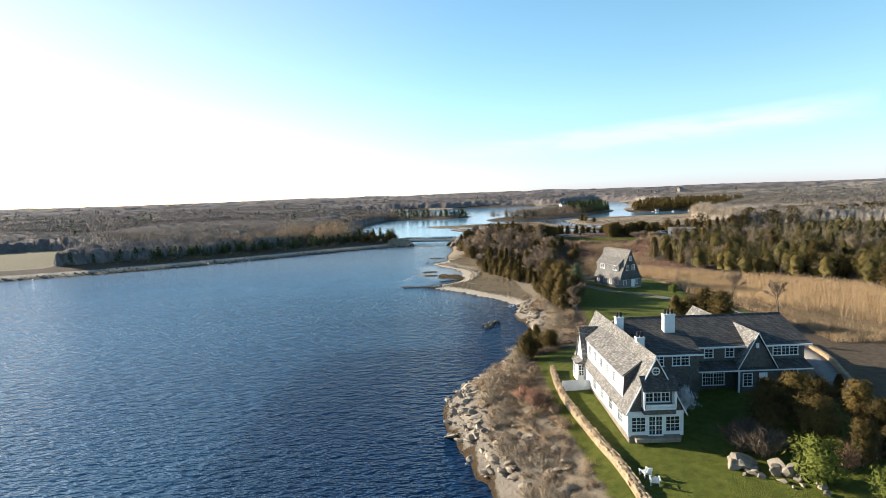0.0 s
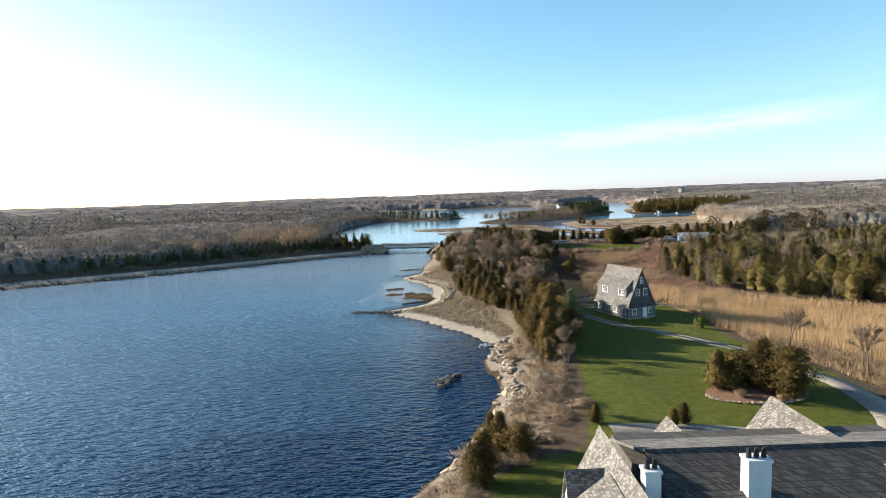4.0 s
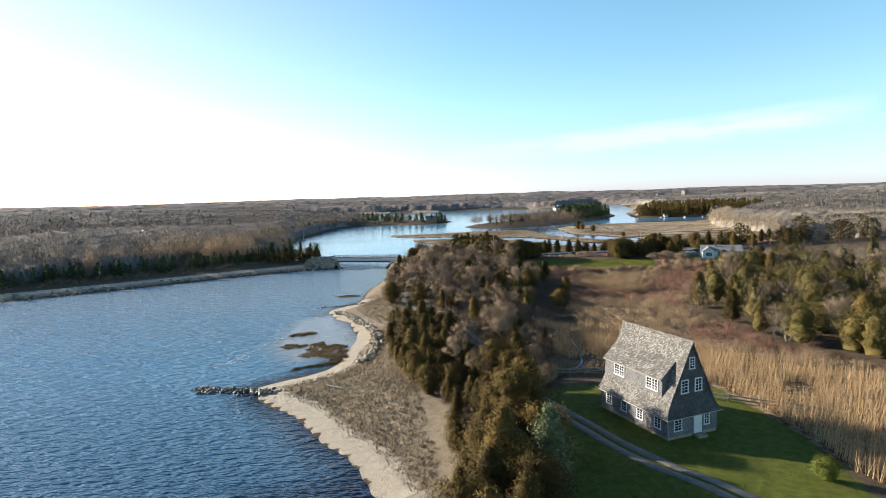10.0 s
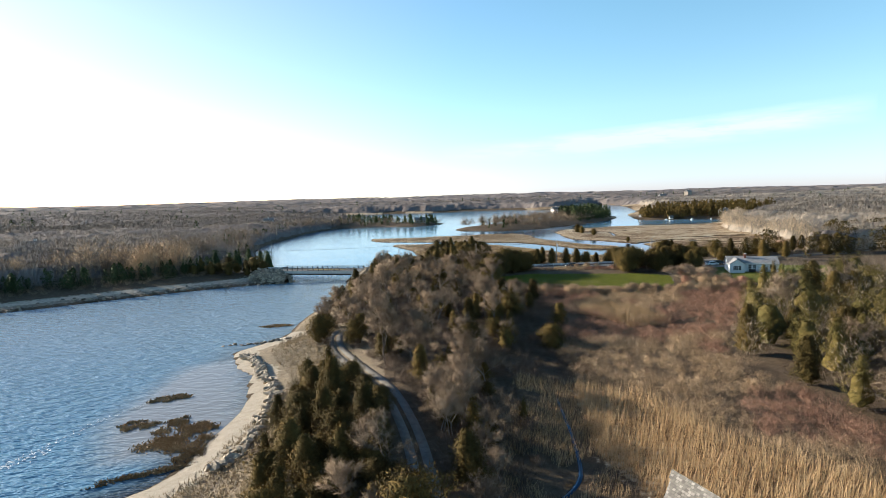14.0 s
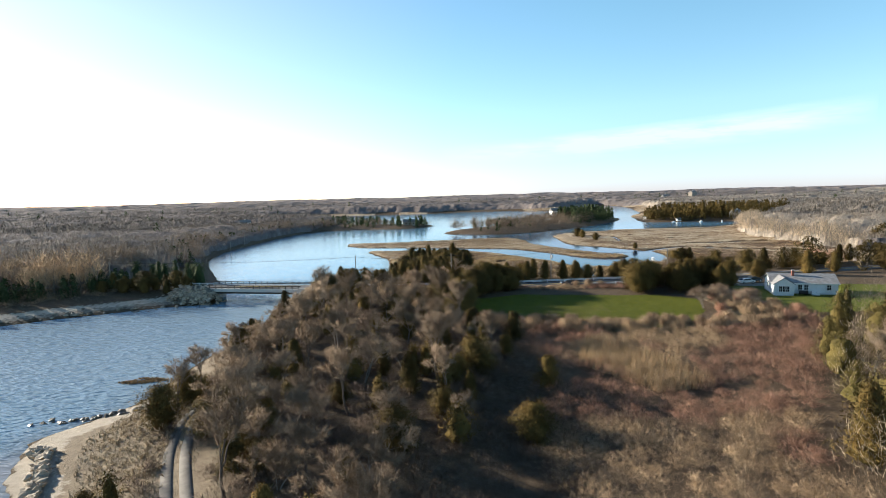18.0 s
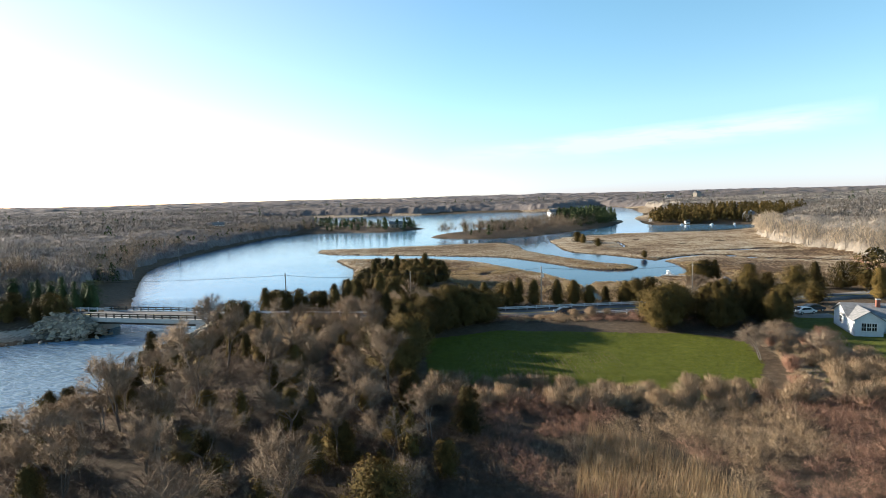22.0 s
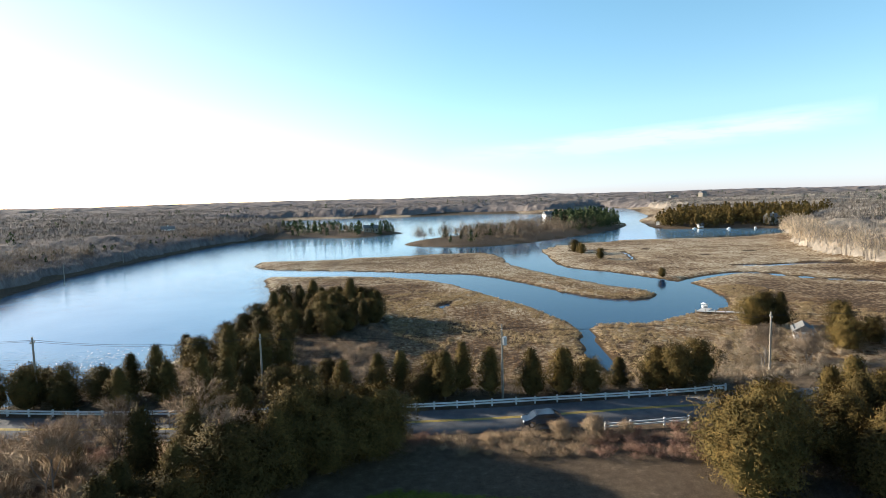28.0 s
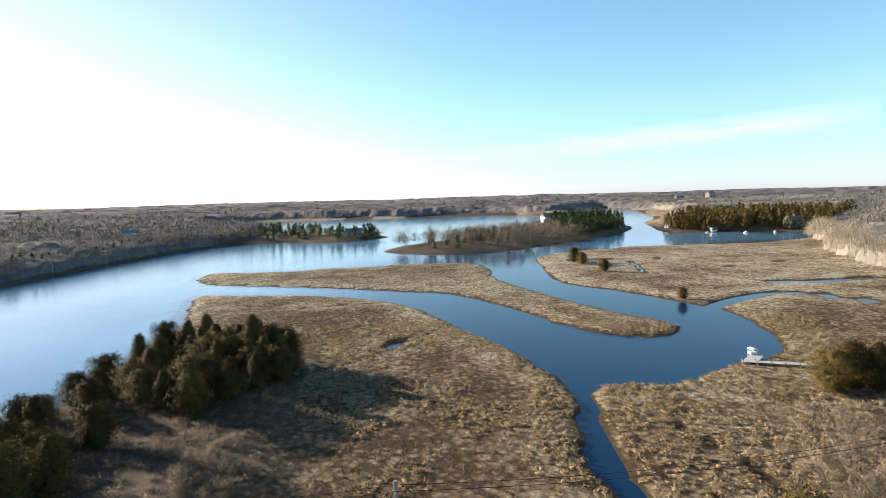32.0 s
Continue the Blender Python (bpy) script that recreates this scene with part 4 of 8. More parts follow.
    # long range: x 2.8..27.5, front wall y 11.7, ridge y 19.2
    x0, x1 = 2.2, 23.6
    part("wall", boxed(x0, x1, 13.0, 26.6, -0.4, 5.9), M_SHADESHINGLE, h, "shingled wall with shade in its colour")
    R = pose(0, 0, 0, 0, 0, 90) @ Matrix.Diagonal((1, -1, 1, 1))      # outline (y, z) drawn out along x
    part("roof_slope", slab(bmesh.new(), [(12.3, 5.6), (19.2, 8.0)], x0, x1 + 0.5, 0.2, R), M_SHADEROOF, h, "long shingle roof with shade in its colour")
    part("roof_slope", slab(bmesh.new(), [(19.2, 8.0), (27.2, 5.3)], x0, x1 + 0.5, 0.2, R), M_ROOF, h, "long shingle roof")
    part("ridge_cap", prism(bmesh.new(), [(18.95, 7.85), (19.2, 8.12), (19.45, 7.85)], x0, x1 + 0.5, R), M_SHADEROOF, h)
    part("gable_wall", prism(bmesh.new(), [(13.0, 5.6), (26.6, 5.4), (19.2, 7.8)], x1 - 0.15, x1, R), M_SHADESHINGLE, h)
    part("eave_board", boxed(x0, x1 + 0.5, 12.2, 12.32, 5.42, 5.62), M_WHITE, h)
    part("pent_roof", slab(bmesh.new(), [(11.2, 2.9), (13.05, 3.65)], 9.3, x1, 0.14, R), M_SHADEROOF, h, "pent roof over the porch in shade-darkened shingle")
    part("eave_board", boxed(9.3, x1, 11.16, 11.24, 2.72, 2.88), M_WHITE, h)
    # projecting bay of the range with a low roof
    part("wall", boxed(3.4, 9.2, 10.4, 13.1, -0.4, 5.7), M_SHADESHINGLE, h)
    part("roof_slope", slab(bmesh.new(), [(9.9, 5.5), (15.4, 7.15)], 2.9, 9.5, 0.16, R), M_SHADEROOF, h, "bay roof in shade-darkened shingle")
    part("eave_board", boxed(2.9, 9.5, 9.82, 9.9, 5.31, 5.51), M_WHITE, h)
    window(h, pose(7.0, 10.4, 4.65), 1.9, 1.15, 2, 3, pairs=2)
    window(h, pose(4.4, 10.4, 4.65), 0.9, 1.15, 2, 3)
    for x in (11.6, 14.2):
        window(h, pose(x, 13.0, 4.75), 0.95, 1.3, 2, 4)
    window(h, pose(21.2, 13.0, 4.75), 3.0, 1.25, 2, 3, pairs=3)
    # front-facing cross gable
    gx = 16.9
    part("cross_gable", prism(bmesh.new(), [(gx - 2.2, 3.2), (gx + 2.2, 3.2), (gx, 7.2)], 11.6, 17.5), M_SHADESHINGLE, h, "front-facing shingled gable")
    for s in (1, -1):
        # left slope in the lit shingle, right slope in its shade-coloured copy
        part("cross_gable_roof", slab(bmesh.new(), [(gx + s * 2.45, 3.0), (gx, 7.45)], 11.3, 17.5, 0.15), M_ROOF if s < 0 else M_SHADEROOF, h)
        part("bargeboard", slab(bmesh.new(), [(gx + s * 2.45, 3.04), (gx, 7.49)], 11.24, 11.3, 0.2), M_WHITE, h)
    part("vent", boxed(gx - 0.18, gx + 0.18, 11.5, 11.6, 5.5, 6.1), M_WHITE, h)
    part("porch_wall", boxed(gx - 2.1, gx + 2.1, 11.65, 13.0, -0.4, 3.2), M_SHADESHINGLE, h)
    window(h, pose(gx - 1.1, 11.65, 1.5), 1.0, 1.5, 2, 4)
    part("door", boxed(gx + 0.3, gx + 1.3, 11.56, 11.65, 0.2, 2.35), M_WHITE, h, "white side door")
    window(h, pose(12.2, 13.0, 1.5), 2.6, 1.9, 4, 4, name="porch_window", pairs=2)
    for x in (9.5, 14.6):
        part("porch_post", boxed(x - 0.09, x + 0.09, 11.3, 11.48, -0.3, 2.8), M_WHITE, h)
    window(h, pose(22.0, 13.0, 1.6), 1.5, 1.3, 3, 3)
    # rear gables that stand up behind the ridge
    for gx, w, top in ((17.6, 5.2, 6.9), (8.4, 2.4, 5.4)):
        for s in (1, -1):
            part("rear_gable_roof", slab(bmesh.new(), [(gx + s * w / 2 * 1.1, top - w * 0.72), (gx, top)], 19.5, 31.0, 0.16), M_ROOF, h, "sunlit shingled rear gable roof")
        part("rear_gable_wall", prism(bmesh.new(), [(gx - w / 2, 0), (gx + w / 2, 0), (gx + w / 2, top - w * 0.7), (gx, top - 0.25), (gx - w / 2, top - w * 0.7)], 26.0, 30.8), M_SHADESHINGLE, h)
    return h


build_big_house()


# ---- the white house behind the field ----
def build_white_house():
    h = thing("white_house", Matrix.Translation((127.6, 316.2, 2.95)) @ pose(0, 0, 0, 0, 0, -19), "low white clapboard house with grey roof and brick chimney", "house")
    part("foundation", boxed(0, 14.2, 0.0, 7.6, -0.5, 0.3), M_CONCRETE, h)
    part("wall", boxed(0, 14.2, 0, 7.6, 0.25, 2.9), M_CLAP, h, "white clapboard wall")
    R = pose(0, 0, 0, 0, 0, 90) @ Matrix.Diagonal((1, -1, 1, 1))
    part("roof_slope", slab(bmesh.new(), [(-0.4, 2.75), (3.8, 4.7)], -0.35, 14.5, 0.14, R), M_ASH_ROOF, h, "grey asphalt shingle roof")
    part("roof_slope", slab(bmesh.new(), [(3.8, 4.7), (8.0, 2.75)], -0.35, 14.5, 0.14, R), M_ASH_ROOF, h)
    for x in (0, 14.08):
        part("gable_wall", prism(bmesh.new(), [(0, 2.85), (7.6, 2.85), (3.8, 4.55)], x, x + 0.12, R), M_CLAP, h)
    part("eave_board", boxed(-0.35, 14.5, -0.44, -0.38, 2.62, 2.78), M_WHITE, h)
    # front ell
    part("ell_wall", boxed(0.1, 4.3, -2.6, 0.0, -0.3, 2.9), M_CLAP, h)
    part("ell_gable", prism(bmesh.new(), [(0.1, 2.85), (4.3, 2.85), (2.2, 4.2)], -2.6, 3.6), M_CLAP, h)
    for s in (1, -1):
        part("ell_roof", slab(bmesh.new(), [(2.2 + s * 2.5, 2.72), (2.2, 4.42)], -2.9, 3.7, 0.13), M_ASH_ROOF, h)
    window(h, pose(2.2, -2.6, 1.6), 2.2, 1.3, 2, 2, pairs=3)
    for x in (6.2, 7.5, 12.3):
        window(h, pose(x, 0, 1.75), 0.85, 1.2, 2, 2)
    window(h, pose(0, 3.8, 1.7, 0, 0, -90), 1.2, 1.2, 2, 2)
    c = part("chimney", boxed(4.9, 5.5, 2.6, 3.2, 3.6, 5.6), M_BRICK, h, "red brick chimney")
    part("chimney_cap", boxed(4.84, 5.56, 2.54, 3.26, 5.5, 5.62), M_CONCRETE, c)
    part("bulkhead", prism(bmesh.new(), [(8.4, 0.0), (10.0, 0.0), (10.0, 0.5), (8.4, 0.9)], -1.6, 0.0), M_CLAP, h, "white cellar bulkhead")
    part("oil_tank", cyl(bmesh.new(), (5.9, -0.7, 0.55), (7.7, -0.7, 0.55), 0.5, n=12), M_POTS, h)
    return h


build_white_house()
# ---- road, bridge, walls, tracks ----
def road_z(P):
    return 2.95 + 0.9 * np.exp(-((P[:, 0] + 8) / 26) ** 2)


tagged(new("road", ribbon("road", ROAD, 3.3, M_ASPHALT, 0.12, 0.5, 2.0, road_z)), "worn grey two-lane asphalt road with a faded centre line", "road", kind="structure")
M_LINE = grainy("faded_yellow_paint", (0.36, 0.25, 0.06), (0.5, 0.38, 0.12), 2)
for off in (-0.13, 0.13):
    L2 = [(x, y + off) for x, y in ROAD]
    tagged(new("trim", ribbon("trim", L2, 0.05, M_LINE, 0.158, 0.0, 2.0, road_z)), "faded yellow centre line on the road", "road marking", kind="structure")
TRACK = [(62, 116), (63, 124), (60, 131), (57, 136), (50, 148), (45, 156), (40, 168), (36.5, 178), (34, 189), (31.5, 202), (27.5, 215), (21.5, 227), (16.5, 238), (14.2, 247), (14.6, 253)]
t = curve_pts(TRACK)
tg = np.gradient(t, axis=0)
tg /= np.linalg.norm(tg, axis=1)[:, None]
for s in (-0.85, 0.85):
    rut = t + s * np.stack([-tg[:, 1], tg[:, 0]], -1)
    tagged(new("path", ribbon("path", rut, 0.55, M_TRACK, 0.05, 0.3)), "pale gravel wheel rut of a farm track", "track", kind="structure")
DRIVE = [(28, 98), (34, 97.5), (42, 96), (51, 93.5), (57, 95), (61.5, 102), (63, 112), (62, 117)]
tagged(new("driveway", ribbon("driveway", DRIVE, 1.7, M_GRAVEL, 0.09, 0.35)), "pale gravel driveway behind the house", "driveway", kind="structure")
tagged(new("driveway", ribbon("driveway", [(57.5, 95.5), (56, 85), (52.5, 76), (48.5, 66), (45.5, 57), (43, 46), (42, 30)], 1.7, M_GRAVEL, 0.09, 0.35)), "gravel drive between low stone walls", "driveway", kind="structure")
tagged(new("driveway", ribbon("driveway", [(112, 343), (118, 336), (126, 330.5), (134, 329)], 1.8, M_GRAVEL, 0.09, 0.35)), "gravel drive to the white house", "driveway", kind="structure")


def build_bridge():
    b = thing("bridge", Matrix(), "low concrete road bridge with dark timber rails over the inlet", "bridge")
    p, q = Vector((-24.5, 347.2, 0)), Vector((5.5, 340.6, 0))
    d = (q - p)
    m = Matrix.Translation(p) @ pose(0, 0, 0, 0, 0, math.degrees(math.atan2(d.y, d.x)))
    ln = d.length
    o = part("deck", boxed(-0.5, ln + 0.5, -4.3, 4.3, 3.05, 3.72, m), M_CONCRETE, b, "pale concrete deck edge")
    part("pavement", boxed(-0.5, ln + 0.5, -3.6, 3.6, 3.7, 3.93, m), M_ASPHALT, b, "grey asphalt deck surface")
    for s in (-1, 1):
        part("kerb", boxed(-0.5, ln + 0.5, s * 4.25, s * 3.7, 3.7, 3.98, m), M_CONCRETE, b)
        n = 15
        for i in range(n + 1):
            x = i * ln / n
            part("post", boxed(x - 0.1, x + 0.1, s * 4.05 - 0.1, s * 4.05 + 0.1, 3.95, 4.95, m), M_DARKTIMBER, b, "dark timber post" if i == 0 else "")
        for z in (4.35, 4.78):
            part("rail", boxed(-0.6, ln + 0.6, s * 3.95 - 0.06, s * 3.95 + 0.06, z - 0.1, z + 0.1, m), M_DARKTIMBER, b, "dark timber rail")
        for x in (-1.2, ln + 1.2):
            part("end_block", boxed(x - 1.0, x + 1.0, s * 4.5 - 0.4, s * 4.5 + 0.4, 0.0, 4.4, m), M_CONCRETE, b, "pale concrete end block")
    for x in (0.2, ln - 0.2):
        part("abutment", boxed(x - 1.4, x + 1.4, -4.6, 4.6, -1.5, 3.1, m), M_CONCRETE, b, "concrete abutment")
    for i in range(5):
        y = -3.4 + i * 1.7
        part("girder", boxed(0.5, ln - 0.5, y - 0.2, y + 0.2, 2.45, 3.06, m), M_DARKTIMBER, b)
    return b


build_bridge()


def rail_fence(line, label, mat, rails=(0.42, 0.72), gap=2.4, group="roadside rails", zf=None, size=0.09):
    p = curve_pts(line, step=gap)
    f = thing("rail_fence", Matrix(), label, "fence", group)
    z = ground_z(p) if zf is None else zf(p)
    for (x, y), zz in zip(p, z):
        part("post", boxed(-size, size, -size, size, -0.3, rails[-1] + 0.2, pose(x, y, zz)), mat, f)
    for h in rails:
        for i in range(len(p) - 1):
            a, b = Vector((*p[i], z[i] + h)), Vector((*p[i + 1], z[i + 1] + h))
            w = b - a
            part("rail", boxed(-0.05, w.length + 0.05, -0.05 - size, 0.05 - size, -0.09, 0.09, Matrix.Translation(a) @ w.to_track_quat("X", "Z").to_matrix().to_4x4()), mat, f)
    return f


rail_fence([(14, 344.3), (30, 343.4), (50, 343.0)], "white painted wooden rail fence beside the road", M_WHITE)
rail_fence([(53, 343.1), (70, 343.4), (80, 344.2), (99, 345.7), (107, 347)], "white painted wooden rail fence beside the road", M_WHITE)
rail_fence([(88.5, 336.0), (98, 337.2)], "short white rail fence on the field side of the road", M_WHITE)
rail_fence([(-24.5, 352.2), (-34, 355.5), (-44, 359.5)], "pale guard rail on the road beyond the bridge", M_WHITE, (0.35, 0.6), zf=road_z)
rail_fence([(26, 335.6), (40, 335.2), (46, 335.2)], "grey timber rail at the road verge", M_TIMBER, (0.5,))
rail_fence([(40.5, 188.6), (46, 188.2), (54, 187.0), (62, 184)], "weathered split rail fence beside the ditch", M_TIMBER, (0.45, 0.9), 2.2, "")
rail_fence([(60.5, 171), (66, 168), (74, 166)], "weathered split rail fence by the reeds", M_TIMBER, (0.45, 0.9), 2.2, "")


WALL_ROCKS = [rock_mesh("stone", 80 + i, M_WALLSTONE, 0.8) for i in range(5)]


def stone_wall(line, high, wide, label, mat=WALL_ROCKS, top=True):
    """A field-stone wall: a core and its stones, each a part."""
    p = curve_pts(line, step=0.62)
    z = ground_z(p)
    w = thing("stone_wall", Matrix(), label, "wall")
    g = random.Random(int(p[0][0] * 10))
    core = [((x, y), zz) for (x, y), zz in zip(p, z)]
    me = ribbon("core", line, wide * 0.30, M_WALLSTONE, high * 0.74, high * 1.0, 1.0)
    mesh_part("core", me, w)
    for i, ((x, y), zz) in enumerate(core):
        t0 = p[min(i + 1, len(p) - 1)] - p[max(i - 1, 0)]
        a = math.degrees(math.atan2(t0[1], t0[0]))
        for k in (-1, 0, 1):
            for lv in range(2 if k else 1):
                zc = zz + (high * (0.25 + 0.45 * lv) if k else high * 0.78)
                o = pose(x, y, zc, 0, 0, a) @ pose(g.uniform(-0.1, 0.1), k * wide * 0.31, 0, g.uniform(-8, 8), g.uniform(-8, 8), g.choice((0, 180)) + g.uniform(-14, 14))
                s = g.uniform(0.6, 1.15)
                mesh_part("stone", g.choice(mat), w, o @ Matrix.Diagonal((s * g.uniform(0.85, 1.3), s * (0.62 if k == 0 else 0.40), s * high * (0.24 if k == 0 else 0.52), 1)))
    return w


stone_wall([(15.2, 80), (14.4, 72), (14.5, 65), (15.3, 56.5), (15.9, 50.5), (16.1, 43), (16.0, 36)], 1.0, 0.9, "sunlit field-stone garden wall along the bluff")
stone_wall([(59.5, 91), (55.5, 79), (51.5, 70), (48.5, 61.5), (46.5, 55)], 0.8, 0.8, "low field-stone wall beside the drive")


def rocks_along(name, label, line, n, size, spread, meshes, seed, group="", zoff=0.0, thing_each=True, parent=None):
    g = random.Random(seed)
    p = curve_pts(line, step=0.7)
    holder = parent or (None if thing_each else thing(name, Matrix(), label, "rocks"))
    for _ in range(n):
        i = g.randrange(len(p))
        x, y = p[i][0] + g.gauss(0, spread), p[i][1] + g.gauss(0, spread)
        s = g.uniform(*size)
        m = pose(x, y, max(gz(x, y), -0.15) + s * 0.12 + zoff, g.uniform(-20, 20), g.uniform(-20, 20), g.uniform(0, 360)) @ Matrix.Diagonal((s * g.uniform(0.9, 1.5), s, s * g.uniform(0.8, 1.1), 1))
        ob = new(name if thing_each else "stone", g.choice(meshes))
        if thing_each:
            ob.matrix_world = m
            tagged(ob, label, "rock", group)
        else:
            ob.parent, ob.matrix_basis = holder, m


rocks_along("boulder", "large angular granite boulder on the shore", [(5.5, 57), (2.6, 66), (1.4, 76), (4, 86)], 130, (0.6, 1.9), 1.3, SLABS, 1, "shore boulders")
rocks_along("boulder", "angular granite boulder at the foot of the bluff", [(9, 45), (10, 54), (7.5, 62)], 34, (0.8, 1.9), 1.2, SLABS, 11, "shore boulders")
rocks_along("boulder", "pale tumbled stone on the eroded bluff", [(11, 96), (18, 112), (20.5, 127), (19.5, 138), (21.5, 148)], 210, (0.7, 1.9), 0.85, SLABS, 2, "bluff stones", 0.05)
rocks_along("rock_spit", "dark weedy rock spit running into the river", [(-3, 183.5), (-8, 185.2), (-14.5, 186)], 190, (0.5, 1.2), 0.65, WET_ROCKS, 3, thing_each=False, zoff=0.18)
rocks_along("rock_jetty", "short jetty of dark boulders beside the sand", [(2.6, 255.6), (-3.6, 253.4), (-10.5, 252)], 42, (0.7, 1.3), 0.35, WET_ROCKS, 4, thing_each=False)
rocks_along("stone_revetment", "curving pale stone revetment above the beach", [(-2.5, 243), (0.5, 239.5), (4.5, 232), (9.5, 221), (11.3, 211), (11.6, 202), (10.2, 197)], 300, (0.8, 1.5), 0.45, PALE_ROCKS, 5, thing_each=False, zoff=0.25)
def riprap(line, high, half, n, seed):
    """A bank of pale quarry stones heaped on a core against the bridge."""
    r = thing("riprap", Matrix(), "pale riprap bank of quarry stones below the bridge", "rocks")
    mesh_part("core", ribbon("core", line, half * 0.45, M_STONE, high * 0.8, high * 1.2, 1.0), r)
    g = random.Random(seed)
    p = curve_pts(line, step=0.6)
    for _ in range(n):
        i = g.randrange(len(p))
        dx, dy = g.uniform(-half, half), g.uniform(-half, half)
        x, y = p[i][0] + dx, p[i][1] + dy
        s = g.uniform(0.9, 1.6)
        z = max(gz(x, y), 0.0) + high * max(0.0, 1 - (math.hypot(dx, dy) / (half * 1.15)) ** 2)
        mesh_part("stone", g.choice(PALE_ROCKS), r, pose(x, y, z, g.uniform(-25, 25), g.uniform(-25, 25), g.uniform(0, 360)) @ Matrix.Diagonal((s * 1.2, s, s, 1)))


riprap([(9.0, 334.2), (7.0, 331), (6.0, 327), (5.6, 323)], 2.0, 2.4, 220, 6)
riprap([(-21.5, 340), (-26, 340.5), (-32.5, 342)], 2.4, 3.0, 290, 7)
rocks_along("tidal_rock", "dark weed-covered ledge awash in the river", [(9.2, 126.6), (10.2, 128.8), (11.4, 131)], 46, (0.5, 1.6), 0.55, WET_ROCKS, 8, thing_each=False, zoff=0.12)
rocks_along("garden_boulder", "large grey boulder at the edge of the lawn", [(25.6, 50.6), (27.2, 49), (29.2, 47.6)], 6, (1.6, 2.6), 0.7, ROCKS, 9, "garden boulders")
rocks_along("garden_stone", "rounded stone in the garden bank", [(27, 48.2), (29, 46.6), (30.5, 45)], 26, (0.4, 0.9), 0.7, ROCKS, 10, "garden stones")
rocks_along("shore_stones", "stony far shore of the river", [(-24, 338.5), (-55, 325), (-95, 295.5), (-135, 268), (-200, 239), (-300, 190)], 280, (0.7, 1.8), 1.4, ROCKS + WET_ROCKS, 12, thing_each=False)
# ---- plants ----
def tri_cloud(c, a, b):
    """Loose triangles from a corner, and two sides."""
    v = np.stack([c, c + a, c + b], 1).reshape(-1, 3)
    return v, np.arange(len(v)).reshape(-1, 3)


def leaf_mesh(name, c, a, b, n, mat, extra=None):
    """Loose triangles that take the roundness of their crown: n points outward from it, one for each triangle. extra: corners, triangles and normals of a solid inside."""
    flip = np.einsum("ij,ij->i", np.cross(a, b), n) < 0
    p, q = np.where(flip[:, None], b, a), np.where(flip[:, None], a, b)
    v, f = tri_cloud(c, p, q)
    n3 = np.repeat(unit(n), 3, 0)
    if extra is not None:
        f = np.concatenate([f, extra[1] + len(v)])
        v, n3 = np.concatenate([v, extra[0]]), np.concatenate([n3, extra[2]])
    return mesh_np(name, v, f, mat, True, n3)


def unit(v):
    return v / np.maximum(np.linalg.norm(v, axis=1)[:, None], 1e-9)


def facing(g, out, jitter):
    """Two sides for small leaves that face roughly outward."""
    n = unit(unit(out) + g.normal(0, jitter, out.shape))
    d = unit(np.cross(n, g.normal(size=out.shape)))
    return d, np.cross(n, d)


def crown_profile(t, shape):
    if shape == "column":
        return np.clip(1.15 - t, 0, 1) ** 0.55 * np.clip(t * 6 + 0.35, 0, 1)
    if shape == "cone":
        return np.clip(1.04 - t, 0, 1) ** 0.9 * np.clip(t * 8 + 0.4, 0, 1)
    return np.sin(np.pi * np.clip(0.16 + 0.8 * t, 0, 1)) ** 0.6


